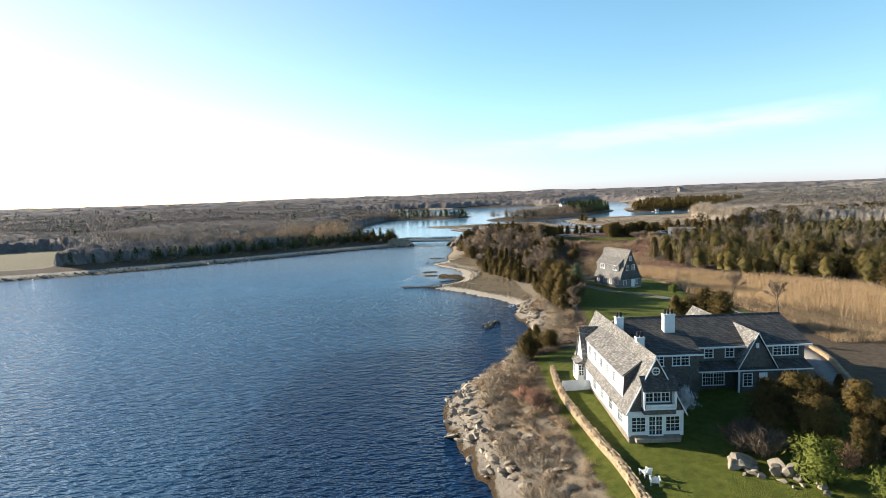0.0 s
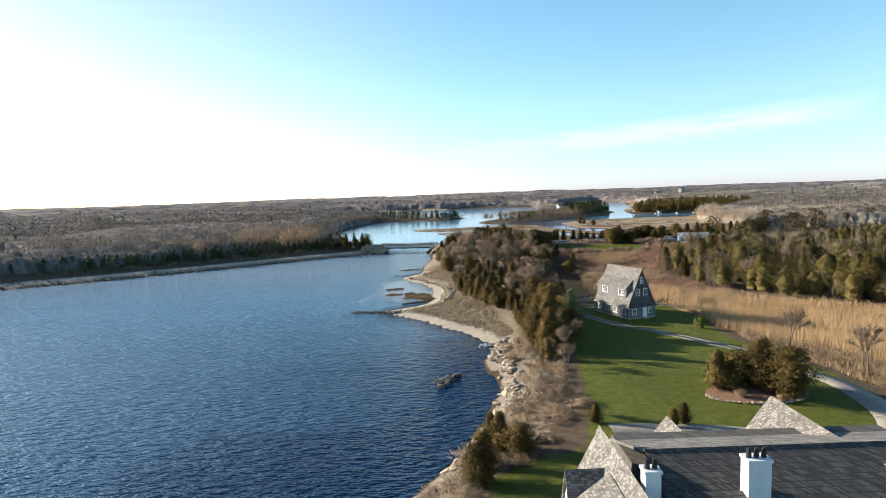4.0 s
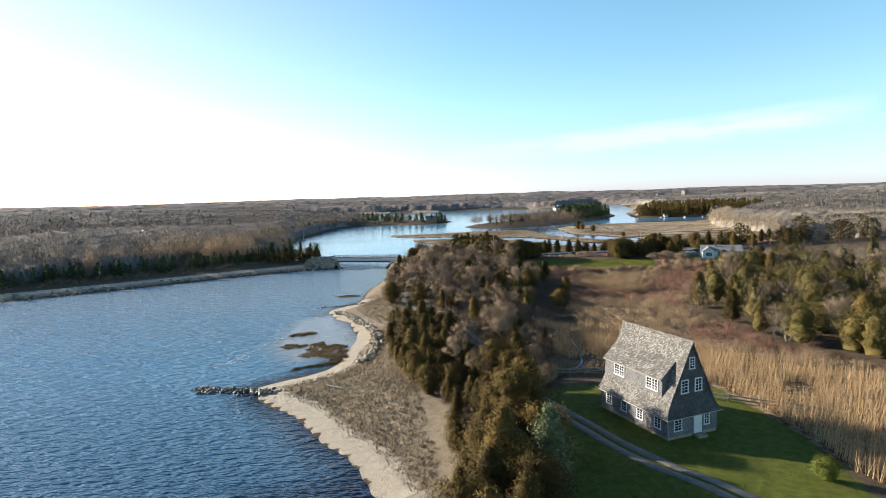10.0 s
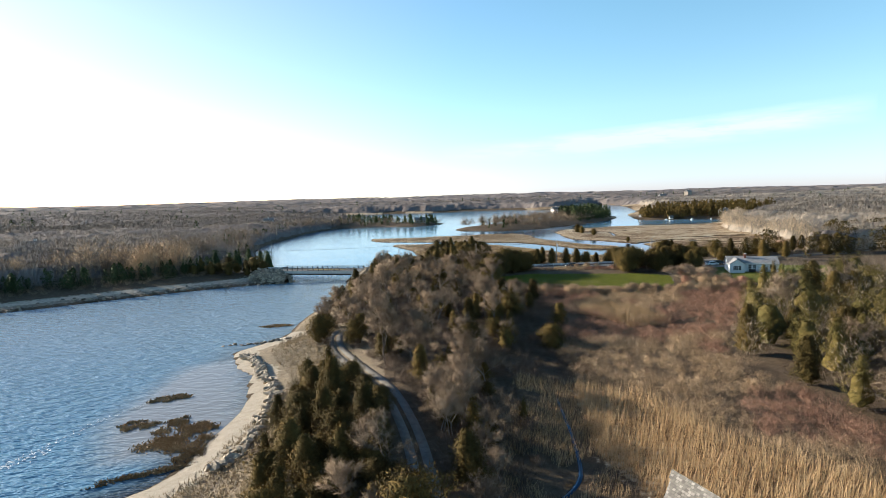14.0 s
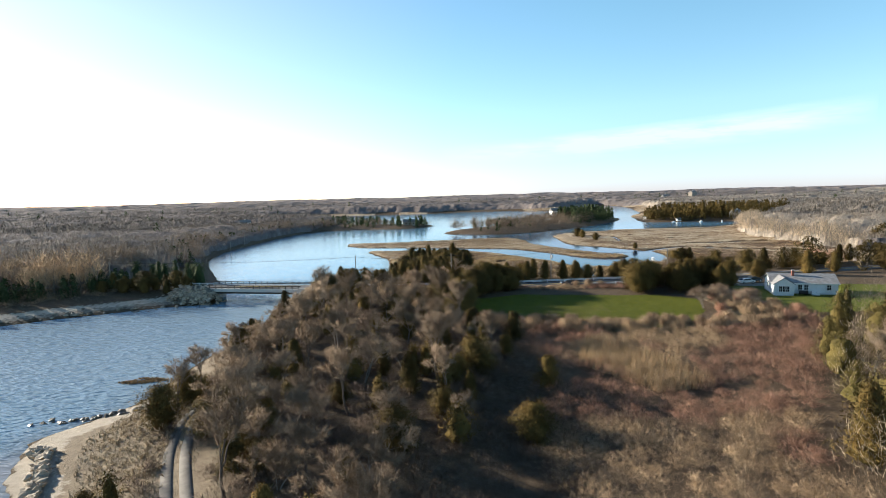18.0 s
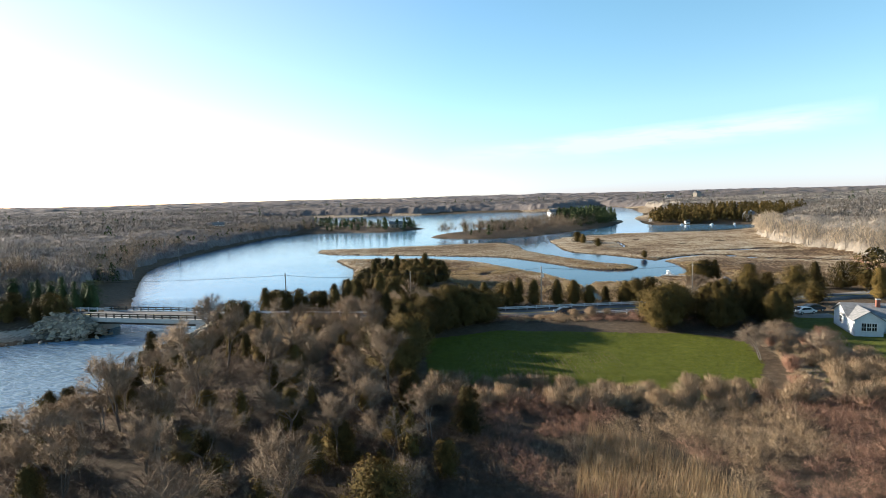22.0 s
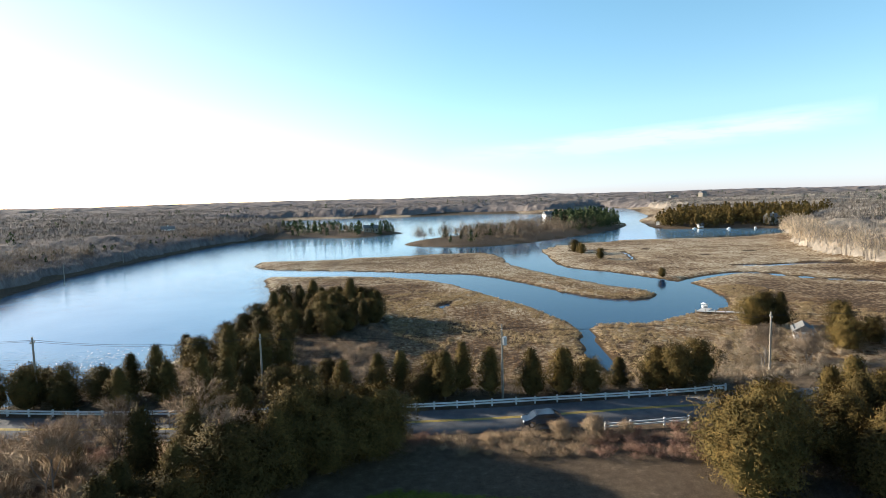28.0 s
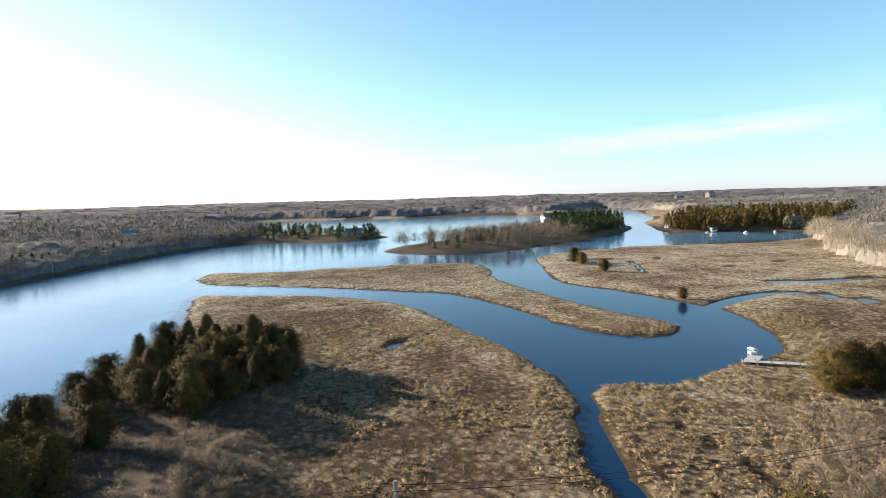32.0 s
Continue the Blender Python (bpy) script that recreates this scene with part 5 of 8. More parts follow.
def cedar_crown(seed, h, r, shape, sprays=140, leaves=14, mat=None):
    """Ragged evergreen crown: fronds of small leaf blades that sweep out and up from a dense dark inside."""
    g = np.random.default_rng(seed)

    def lobe(ang, t):
        return 1 + 0.26 * np.sin(2 * ang + seed) * np.sin(5 * t + seed) + 0.24 * np.sin(3 * ang + 7 * t + seed * 3)

    t = np.sort(g.random(sprays)) ** 0.85
    ang = np.arange(sprays) * 2.39996 + g.normal(0, 0.35, sprays)
    rad = r * crown_profile(t, shape) * lobe(ang, t) * g.uniform(0.72, 1.16, sprays)
    side = np.stack([np.cos(ang), np.sin(ang), 0 * ang], -1)
    base = side * (0.35 * rad)[:, None] + np.stack([0 * t, 0 * t, 0.06 * h + t * h * 0.90], -1)
    tip = side * rad[:, None] + np.stack([0 * t, 0 * t, base[:, 2] + 0.30 * rad * g.uniform(0.1, 1.3, sprays) + 0.25], -1)
    k = g.random((sprays, leaves)) ** 0.55
    mid = np.repeat(base * 0.3 + tip * 0.7, leaves, 0)
    c = (base[:, None] + (tip - base)[:, None] * k[..., None]).reshape(-1, 3) + g.normal(0, 0.15 * r ** 0.5, (sprays * leaves, 3))
    sd = np.repeat(side, leaves, 0)
    n0 = unit(sd * 0.7 + np.array([0, 0, 0.6]) + g.normal(0, 0.4, c.shape))
    way = unit(np.repeat(unit(tip - base), leaves, 0) + np.array([0, 0, 0.35]) + g.normal(0, 0.5, c.shape))
    d = unit(way - n0 * np.einsum("ij,ij->i", way, n0)[:, None])
    w = np.cross(n0, d)
    s = g.uniform(0.19, 0.44, len(c))[:, None] * (1.25 if leaves < 15 else 1.0)
    n = sd * 0.60 + np.array([0, 0, 0.25]) + 0.55 * unit(c - mid) + g.normal(0, 0.22, c.shape)
    rings, seg = 9, 10
    T, A = np.meshgrid(np.linspace(0.0, 0.97, rings), np.arange(seg) * 2 * math.pi / seg, indexing="ij")
    R = 0.50 * r * crown_profile(T, shape) * lobe(A, T) * g.uniform(0.75, 1.15, T.shape)
    cv = np.stack([np.cos(A) * R, np.sin(A) * R, 0.08 * h + T * h * 0.80], -1).reshape(-1, 3)
    i = np.arange((rings - 1) * seg)
    j = i - i % seg + (i + 1) % seg
    cf = np.concatenate([np.stack([i, j, j + seg], -1), np.stack([i, j + seg, i + seg], -1)])
    cn = unit(np.stack([np.cos(A), np.sin(A), 0.3 + 0 * A], -1).reshape(-1, 3) + g.normal(0, 0.3, cv.shape))
    return leaf_mesh("crown", c - d * s * 0.4 - w * s * 0.13, d * s * 1.15 + w * s * 0.13, w * s * 0.26, n, mat or M_CEDAR, (cv, cf, cn))


def tube(bm_list, p, q, r0, r1, n=4):
    d = q - p
    ln = np.linalg.norm(d)
    d = d / max(ln, 1e-6)
    u = np.cross(d, (0.3, 0.9, 0.2))
    u /= np.linalg.norm(u)
    w = np.cross(d, u)
    a = np.arange(n) * 2 * math.pi / n
    ring = np.cos(a)[:, None] * u + np.sin(a)[:, None] * w
    i = sum(len(x) for x in bm_list[0])
    bm_list[0].append(np.concatenate([p + ring * r0, q + ring * r1]))
    k = np.arange(n)
    bm_list[1].append(np.stack([i + k, i + (k + 1) % n, i + n + (k + 1) % n, i + n + k], -1))


def trunk_mesh(name, seed, h, r, mat, lean=0.25):
    """A tapering trunk in one piece that wanders a little."""
    g = np.random.default_rng(seed)
    a = np.arange(6) * math.pi / 3
    mid = np.cumsum(np.concatenate([[[0, 0, -0.4]], np.c_[g.normal(0, lean * 0.25, (6, 2)), np.full(6, (h + 0.4) / 6)]]), 0)
    v = np.concatenate([m + np.stack([np.cos(a), np.sin(a), 0 * a], -1) * r * 0.8 ** i for i, m in enumerate(mid)])
    k = np.arange(36)
    j = k - k % 6 + (k + 1) % 6
    return mesh_np(name, v, np.stack([k, j, j + 6, k + 6], -1), mat, True)


def bare_tree(seed, h, spread, mat_bark, mat_twig, stems=1, twigs=4200):
    """A leafless tree: limbs that fork, and a haze of fine twigs at their ends."""
    g = np.random.default_rng(seed)
    limbs, ends = ([], []), []

    def grow(p, d, ln, r, level):
        n = 3 if level < 3 else 2
        for _ in range(n):
            q = p + d * ln / n
            tube(limbs, p, q, r, r * 0.86, 5 if level < 2 else 3)
            p, r = q, r * 0.86
            d = d + g.normal(0, 0.13, 3) + np.array([0, 0, 0.05])
            d = d / np.linalg.norm(d)
            if level >= 2:
                ends.append((p, d, ln))
        if level < 4:
            for _ in range(3 if level < 3 else 2):
                e = d + g.normal(0, 1, 3) * spread * np.array([1, 1, 0.55]) + np.array([0, 0, 0.12])
                e /= np.linalg.norm(e)
                grow(p, e, ln * g.uniform(0.58, 0.82), r * g.uniform(0.6, 0.78), level + 1)

    for s in range(stems):
        d = np.array([g.normal(0, 0.12 + 0.14 * (stems > 1)), g.normal(0, 0.12 + 0.14 * (stems > 1)), 1.0])
        grow(np.array([g.normal(0, 0.25 * (stems > 1)), g.normal(0, 0.25 * (stems > 1)), -0.3]), d / np.linalg.norm(d), h * 0.36, 0.024 * h / stems ** 0.6, 0)
    e = [ends[i] for i in g.integers(0, len(ends), twigs)]
    c = np.array([x[0] for x in e]) + g.normal(0, 0.12, (twigs, 3))
    d = unit(np.array([x[1] for x in e]) + g.normal(0, 0.55, (twigs, 3)))
    s = g.uniform(0.3, 1.15, twigs)[:, None] * (h / 8) ** 0.5
    w = unit(np.cross(d, g.normal(size=(twigs, 3)))) * g.uniform(0.018, 0.04, twigs)[:, None]
    nn = c * np.array([1, 1, 0.6]) - np.array([0, 0, 0.3 * h]) + g.normal(0, 0.12 * h, c.shape)
    return mesh_np("trunk", np.concatenate(limbs[0]), np.concatenate(limbs[1]), mat_bark), leaf_mesh("crown", c, d * s + w * 0.5, w, nn, mat_twig)


def shrub_blades(g, n, r, h, upright=0.5, width=0.03):
    """Fine stems of one dense bare shrub, rounded on top."""
    a, q = g.random(n) * 6.2832, np.sqrt(g.random(n))
    t = g.random(n) ** 0.5
    out = np.stack([np.cos(a) * q * r, np.sin(a) * q * r, h * np.sqrt(np.maximum(1 - (0.85 * q) ** 2, 0.05))], -1)
    lump = 1 + 0.22 * np.sin(3 * a + 5 * q) * q
    tip = out * (t * lump)[:, None]
    d = unit(tip * np.array([1, 1, upright * 2]) + g.normal(0, 0.35, (n, 3)) * r)
    s = g.uniform(0.3, 0.9, n)[:, None] * (0.35 + 0.3 * h)
    w = unit(np.cross(d, g.normal(size=(n, 3)))) * g.uniform(0.6, 1.4, n)[:, None] * width
    return tip - d * s * 0.6, d * s, w, unit(tip / np.array([r, r, h]) + np.array([0, 0, 0.12])) + g.normal(0, 0.38, (n, 3))


def shrub_mesh(seed, r, h, mat, n=1300, upright=0.5, width=0.022):
    g = np.random.default_rng(seed)
    c, d, w, nn = shrub_blades(g, n, r, h, upright, width)
    c[:, 2] = np.maximum(c[:, 2], -0.15)
    d[:, 2] = np.maximum(d[:, 2], -0.1)
    return leaf_mesh("crown", c, d + w * 0.4, w, nn, mat)


def thicket(name, P, sizes, mat, label, category, per=130, seed=0, width=0.06, tall=0.8, upright=0.6):
    """Many shrubs that nobody could count, as one growth."""
    g = np.random.default_rng(seed)
    z = ground_z(P)
    C, D, W, N = [], [], [], []
    for (x, y), zz, s in zip(P, z, sizes):
        c, d, w, nn = shrub_blades(g, per, s, s * tall * g.uniform(0.7, 1.3), upright, width)
        C.append(c + (x, y, zz)), D.append(d), W.append(w), N.append(nn)
    C, D, W = np.concatenate(C), np.concatenate(D), np.concatenate(W)
    return tagged(new(name, leaf_mesh(name, C, D + W * 0.4, W, np.concatenate(N), mat)), label, category, kind="stuff")


def blades(name, P, h, mat, label, category, seed=0, width=0.035, lean=0.25):
    """Upright stems or tufts, one triangle each."""
    g = np.random.default_rng(seed)
    n = len(P)
    c = np.c_[P, ground_z(P) - 0.05]
    hh = h * g.uniform(0.6, 1.25, n)
    d = np.stack([g.normal(0.12, lean, n), g.normal(0, lean, n), np.ones(n)], -1) * hh[:, None]
    a = g.random(n) * 6.2832
    w = np.stack([np.cos(a), np.sin(a), np.zeros(n)], -1) * (width * g.uniform(0.6, 1.5, n))[:, None]
    return tagged(new(name, mesh_np(name, *tri_cloud(c - w * 0.5, d, w), mat)), label, category, kind="stuff")


CLEAR = [FIELD, LAWN_A, LAWN_B, LAWN_C, MEADOW]
WAYS = [np.array(q, float) for q in (ROAD, TRACK, DRIVE)]


def spots(outline, n, seed, margin=3.0, gap=0.0, way=3.0, clear=True):
    """Places at random inside an outline, on land, off the lawns and ways, not nearer to one another than the gap."""
    g = np.random.default_rng(seed)
    line = np.array(outline, float)
    lo, hi = line.min(0), line.max(0)
    P = g.uniform(lo, hi, (n, 2))
    P = P[inside(P, line)]
    keep = sample("d", P) > margin
    if clear:
        for q in CLEAR:
            keep &= ~inside(P, np.array(q, float))
    for q in WAYS:
        keep &= seg_dist(P, q, False) > (way if q is not WAYS[0] else way + 2.5)
    P = P[keep]
    if gap:
        out = []
        for p in P:
            if all((p[0] - o[0]) ** 2 + (p[1] - o[1]) ** 2 > gap * gap for o in out):
                out.append(p)
        P = np.array(out).reshape(-1, 2)
    return P


M_GOLD = leafy("olive_gold_foliage", [(0.1, (0.036, 0.035, 0.013)), (0.4, (0.070, 0.061, 0.021)), (0.7, (0.112, 0.088, 0.029)), (0.95, (0.170, 0.118, 0.041))], obj=0.3)
CEDARS = [(h, r, shape, trunk_mesh("trunk", 60 + i, h * 0.8, 0.03 * h, M_BARK), cedar_crown(i, h, r, shape, 250, 26))
          for i, (h, r, shape) in enumerate([(6.0, 2.5, "cone"), (7.0, 2.3, "column"), (5.2, 2.7, "round"), (7.2, 3.0, "cone"), (5.8, 2.0, "column"), (6.2, 3.2, "round")])]
PINES = [(h, r, s, trunk_mesh("trunk", 80 + i, h * 0.85, 0.03 * h, M_BARK), cedar_crown(30 + i, h, r, s, 220, 18, M_PINE)) for i, (h, r, s) in enumerate([(9, 2.8, "cone"), (10, 3.0, "round"), (8, 2.2, "column")])]
BARE = [bare_tree(100 + i, h, sp, M_PALEBARK if i % 2 else M_BARK, M_TWIG, st) for i, (h, sp, st) in enumerate([(8.5, 0.5, 1), (7.5, 0.55, 2), (9.5, 0.42, 1), (6.5, 0.6, 3)])]
SHRUBS = {k: [shrub_mesh(200 + i + 10 * j, 1.5, 1.7 + 0.3 * i, mat, 2400) for i in range(3)] for j, (k, mat) in enumerate((("tan", M_TAN), ("grey", M_TWIG), ("red", M_RED)))}
BIG = [(h, r, shape, trunk_mesh("trunk", 70 + i, h * 0.8, 0.028 * h, M_BARK), cedar_crown(20 + i, h, r, shape, 380, 30))
       for i, (h, r, shape) in enumerate([(8.0, 3.5, "cone"), (7.4, 3.7, "round"), (7.8, 3.4, "round")])]
WIDE = CEDARS[:1] + CEDARS[2:4] + CEDARS[5:]
SMALL = [cedar_crown(120 + i, h, r, sh, 85, 11) for i, (h, r, sh) in enumerate([(5.0, 2.4, "round"), (5.6, 2.1, "cone"), (4.6, 2.5, "round"), (6.0, 1.8, "column")])]
GOLDEN = [cedar_crown(130 + i, h, r, sh, 190, 15, M_GOLD) for i, (h, r, sh) in enumerate([(7.2, 3.7, "round"), (8.2, 3.6, "cone"), (6.6, 3.6, "round"), (7.8, 3.9, "round")])]
FAR_GOLDEN = [cedar_crown(140 + i, h, r, sh, 60, 10, M_GOLD) for i, (h, r, sh) in enumerate([(7.6, 3.6, "round"), (8.4, 3.1, "cone"), (7.2, 3.5, "round")])]
G = random.Random(77)


def plant(name, parts, x, y, s, label, category, group="", sz=None):
    t = thing(name, pose(x, y, gz(x, y) - 0.05, 0, 0, G.uniform(0, 360)) @ Matrix.Diagonal((s, s, sz or s, 1)), label, category, group)
    for nm, me in parts:
        mesh_part(nm, me, t)
    return t


def cedars_at(P, smin, smax, group, kinds=CEDARS, label="dark olive eastern red cedar with ragged dense foliage", name="cedar_tree"):
    for x, y in P:
        c = G.choice(kinds)
        s = G.uniform(smin, smax)
        plant(name, (("trunk", c[3]), ("crown", c[4])), x, y, s, label, "tree", group, s * G.uniform(0.82, 1.08))


def bares_at(P, smin, smax, group, label="leafless grey deciduous tree with fine twigs"):
    for x, y in P:
        b = G.choice(BARE)
        plant("bare_tree", (("trunk", b[0]), ("crown", b[1])), x, y, G.uniform(smin, smax), label, "tree", group)


def shrubs_at(P, kind, smin, smax, label, group):
    for x, y in P:
        plant("shrub", (("crown", G.choice(SHRUBS[kind])),), x, y, G.uniform(smin, smax), label, "shrub", group)


def woods(name, P, h, mat, label, seed, per=90, size=1.2, width=0.14):
    """Leafless woods: soft crowns of many fine branches, mostly upright."""
    g = np.random.default_rng(seed)
    n = len(P)
    z = ground_z(P)
    hh = h * g.uniform(0.65, 1.2, n) * (1 + 0.22 * lumps(P, 40, 4))
    r = hh * g.uniform(0.26, 0.42, n)
    a, q, t = g.random((n, per)) * 6.2832, np.sqrt(g.random((n, per))), g.random((n, per)) ** 0.6
    lobe = 1 + 0.25 * np.sin(3 * a + np.arange(n)[:, None])
    x, y = np.cos(a) * q * r[:, None] * lobe, np.sin(a) * q * r[:, None] * lobe
    top = hh[:, None] * (0.25 + 0.75 * np.sqrt(np.maximum(1 - q ** 2, 0)) * t)
    c = np.stack([P[:, :1] + x, P[:, 1:] + y, z[:, None] + top], -1).reshape(-1, 3)
    d = unit(np.stack([x / r[:, None] * 0.8, y / r[:, None] * 0.8, np.ones_like(x)], -1).reshape(-1, 3) + g.normal(0, 0.45, (n * per, 3)))
    s = size * g.uniform(0.5, 1.5, (n * per, 1))
    w = unit(np.cross(d, g.normal(size=(n * per, 3)))) * (width * g.uniform(0.5, 1.5, (n * per, 1)))
    nn = np.stack([x / r[:, None], y / r[:, None], (top / hh[:, None] - 0.35) * 1.3], -1).reshape(-1, 3) + g.normal(0, 0.3, (n * per, 3))
    return tagged(new(name, leaf_mesh(name, c - d * s * 0.6, d * s + w * 0.4, w, nn, mat)), label, "woods", kind="stuff")


def conifers(name, P, h, mat, label, seed, per=36, leaf=0.16, wide=0.3, domed=False):
    g = np.random.default_rng(seed)
    n = len(P)
    z = ground_z(P)
    hh = h * g.uniform(0.6, 1.25, n)
    t = g.random((n, per))
    a = g.random((n, per)) * 6.2832
    prof = np.sin(np.pi * (0.13 + 0.83 * t)) ** 0.6 if domed else (1.05 - t) ** 0.7
    r = hh[:, None] * wide * prof * g.uniform(0.45, 1.1, (n, per)) * (1 + 0.3 * np.sin(3 * a + 9 * t + np.arange(n)[:, None]))
    c = np.stack([P[:, :1] + np.cos(a) * r, P[:, 1:] + np.sin(a) * r, z[:, None] + (0.05 + 0.92 * t) * hh[:, None]], -1).reshape(-1, 3)
    s = np.repeat(hh, per)[:, None] * leaf * g.uniform(0.6, 1.4, (n * per, 1))
    d, w = facing(g, np.stack([np.cos(a), np.sin(a), 0.45 + 0 * a], -1).reshape(-1, 3), 0.5)
    clump = np.sin(4 * a + 11 * t + np.arange(n)[:, None]) * 0.5
    nn = np.stack([np.cos(a + clump), np.sin(a + clump), 0.15 + 0.9 * (t - 0.3)], -1).reshape(-1, 3) + g.normal(0, 0.28, (n * per, 3))
    return tagged(new(name, leaf_mesh(name, c - d * s * 0.5, d * s, w * s * 0.6, nn, mat)), label, "woods", kind="stuff")


def cedar_mass(name, P, crowns, smin, smax, label, seed):
    """Cedars that stand too close to be counted: the crowns joined into one growth."""
    g = np.random.default_rng(seed)
    src = []
    for me in crowns:
        v, n, f = np.empty(len(me.vertices) * 3, np.float32), np.empty(len(me.vertices) * 3, np.float32), np.empty(len(me.loops), np.int32)
        me.vertices.foreach_get("co", v)
        me.attributes["custom_normal"].data.foreach_get("vector", n)
        me.loops.foreach_get("vertex_index", f)
        src.append((v.reshape(-1, 3), n.reshape(-1, 3), f.reshape(-1, 3)))
    V, N, F, at = [], [], [], 0
    for (x, y), z in zip(P, ground_z(P)):
        v, n, f = src[g.integers(len(src))]
        a, k = g.random() * 6.2832, g.uniform(smin, smax)
        R = np.array([[math.cos(a), math.sin(a), 0], [-math.sin(a), math.cos(a), 0], [0, 0, 1]])
        V.append(v @ R * (k, k, k * g.uniform(0.85, 1.1)) + (x, y, z - 0.1)), N.append(n @ R), F.append(f + at)
        at += len(v)
    me = mesh_np(name, np.concatenate(V), np.concatenate(F), crowns[0].materials[0], True, np.concatenate(N))
    return tagged(new(name, me), label, "woods", kind="stuff")


def far_spots(outline, n, seed, margin=6):
    P = spots(outline, n, seed, margin, way=4)
    keep = ~(inside(P, np.array(MARSH, float)))
    return P[keep]


# bluff woods between the dunes and the ditch
WOODS_S = [(26, 126), (26.5, 150), (26, 168), (21, 177), (16, 194), (14, 212), (13.5, 228), (19, 225), (34, 205), (37, 186), (36, 172), (35, 158), (32, 145), (29.5, 128)]
WOODS_M = [(16, 226), (8, 262), (6, 300), (7, 326), (50, 331), (52, 292), (56, 268), (50, 246), (46, 226), (47, 200), (43, 188), (36, 190), (32, 212), (22, 232)]
cedars_at(spots(WOODS_S, 900, 1, 5, 2.9)[:64], 0.42, 0.7, "bluff cedars", WIDE)
cedars_at([(26.6, 137.5), (29.0, 141.5), (30.5, 146), (31.5, 151), (28.2, 133.5), (33.0, 156), (33.8, 163), (29.5, 153)], 0.8, 1.0, "bluff cedars", BIG, "broad rusty-olive cedar on the edge of the bluff")
cedars_at([(24, 197), (26.5, 201), (23, 205), (27.5, 206), (21, 210), (25, 211), (28, 196.5), (22, 200), (18.5, 204), (17.5, 214), (22.5, 216), (25.5, 191), (29.5, 188), (20, 193)], 0.68, 0.92, "bluff cedars", WIDE)
cedars_at([(31.5, 138.5), (33.0, 142.0), (35.0, 152), (35.3, 156)], 0.78, 0.95, "bluff cedars", BIG, "broad rusty-olive cedar on the edge of the bluff")
cedars_at([(51, 260.5), (56, 269), (60.7, 257), (43, 261), (34.6, 289), (52, 287), (46, 272), (39, 279), (58.5, 278)], 0.6, 0.85, "wood cedars", [CEDARS[1], CEDARS[4], CEDARS[0]], "upright olive cedar among leafless brush", name="wood_cedar")
cedars_at([(8.5, 277), (9.5, 283), (8, 289), (10, 296), (9, 304), (11, 310), (13, 301), (13, 316), (15, 308), (18, 321), (14, 293), (21, 312), (25, 305), (18, 299)], 0.45, 0.68, "wood cedars", WIDE, name="wood_cedar")
cedars_at([(37.8, 192), (25.4, 230.5), (19.2, 240), (11.9, 243.6), (56.2, 242), (50.6, 262), (10.3, 274.5)], 0.8, 1.0, "wood cedars", WIDE, name="wood_cedar")
cedars_at([(35.5, 166), (36, 171), (34.5, 175), (35.5, 161), (33.5, 169), (33, 179), (36.5, 176)], 0.95, 1.12, "bluff cedars")
bares_at([(30.5, 133.5), (29.5, 129)], 0.55, 0.7, "bluff trees")
cedars_at(spots(WOODS_M, 500, 2, 4, 5.6)[:44], 0.45, 0.85, "wood cedars", name="wood_cedar")
bares_at(spots(WOODS_M, 420, 3, 9, 4.2)[:56], 0.65, 1.05, "wood trees")
bares_at([(11.5, 257), (14, 262), (12, 268), (16, 272), (11, 280), (18, 257), (20, 265), (15, 284), (13, 291), (22.6, 259), (18.5, 278), (10.5, 273)], 0.55, 0.75, "wood trees", "bushy grey leafless tree above the river bank")
plant("bare_tree", (("trunk", BARE[1][0]), ("crown", BARE[1][1])), 34.3, 258, 1.2, "broad leafless grey oak with spreading limbs", "tree", "wood trees", 1.05)
bares_at(spots([(26, 175), (33, 212), (24, 236), (40, 236), (44, 205), (40, 186)], 90, 203, 4, 3.4)[:18], 0.6, 0.9, "wood trees")
# tall cedars and brush that shade the field from the west and along the road
cedars_at(spots([(47, 303), (53, 300), (55, 308), (52, 319), (60, 328), (58, 331), (48, 331), (46, 312)], 140, 103, 4, 3.4)[:16], 0.8, 1.0, "field side cedars", BIG, label="tall dense cedar on the field's shaded side", name="field_cedar")
cedars_at([(47, 300), (46, 304.5), (48.5, 296.8), (45.2, 309), (49.5, 302.5), (50, 299)], 0.72, 0.92, "field side cedars", BIG, label="tall dense cedar on the field's shaded side", name="field_cedar")
cedars_at([(60.5, 330), (63.5, 331.5), (57.5, 329), (61.5, 333.2), (54, 322), (56.5, 325.5), (65, 333)], 0.92, 1.08, "field side cedars", BIG, label="tall dense cedar on the field's shaded side", name="field_cedar")
shrubs_at(spots([(28, 300), (44, 300), (46, 330), (16, 332), (14, 318)], 110, 104, 4, 3.6)[:34], "tan", 1.2, 1.9, "pinkish tan domed leafless shrub in the wood", "wood shrubs")
P = np.concatenate([spots(WOODS_M, 1500, 4, 2, 0, 1.6), spots(WOODS_S, 260, 5, 3)])
P = P[~((P[:, 0] < 11.5) & (P[:, 1] > 320))]
thicket("underbrush", P, np.random.default_rng(6).uniform(1.0, 2.3, len(P)), M_BROWNTWIG, "dense leafless brown underbrush in the wood", "scrub", 260, 7, 0.032, 0.95)
P = spots(WOODS_S, 900, 501, 4, 2.6)[:90]
cedar_mass("bluff_cedar_growth", P, SMALL, 0.5, 0.85, "low dense olive cedars crowding the bluff wood", 502)
P = spots(WOODS_M, 500, 503, 5, 6.5)[:46]
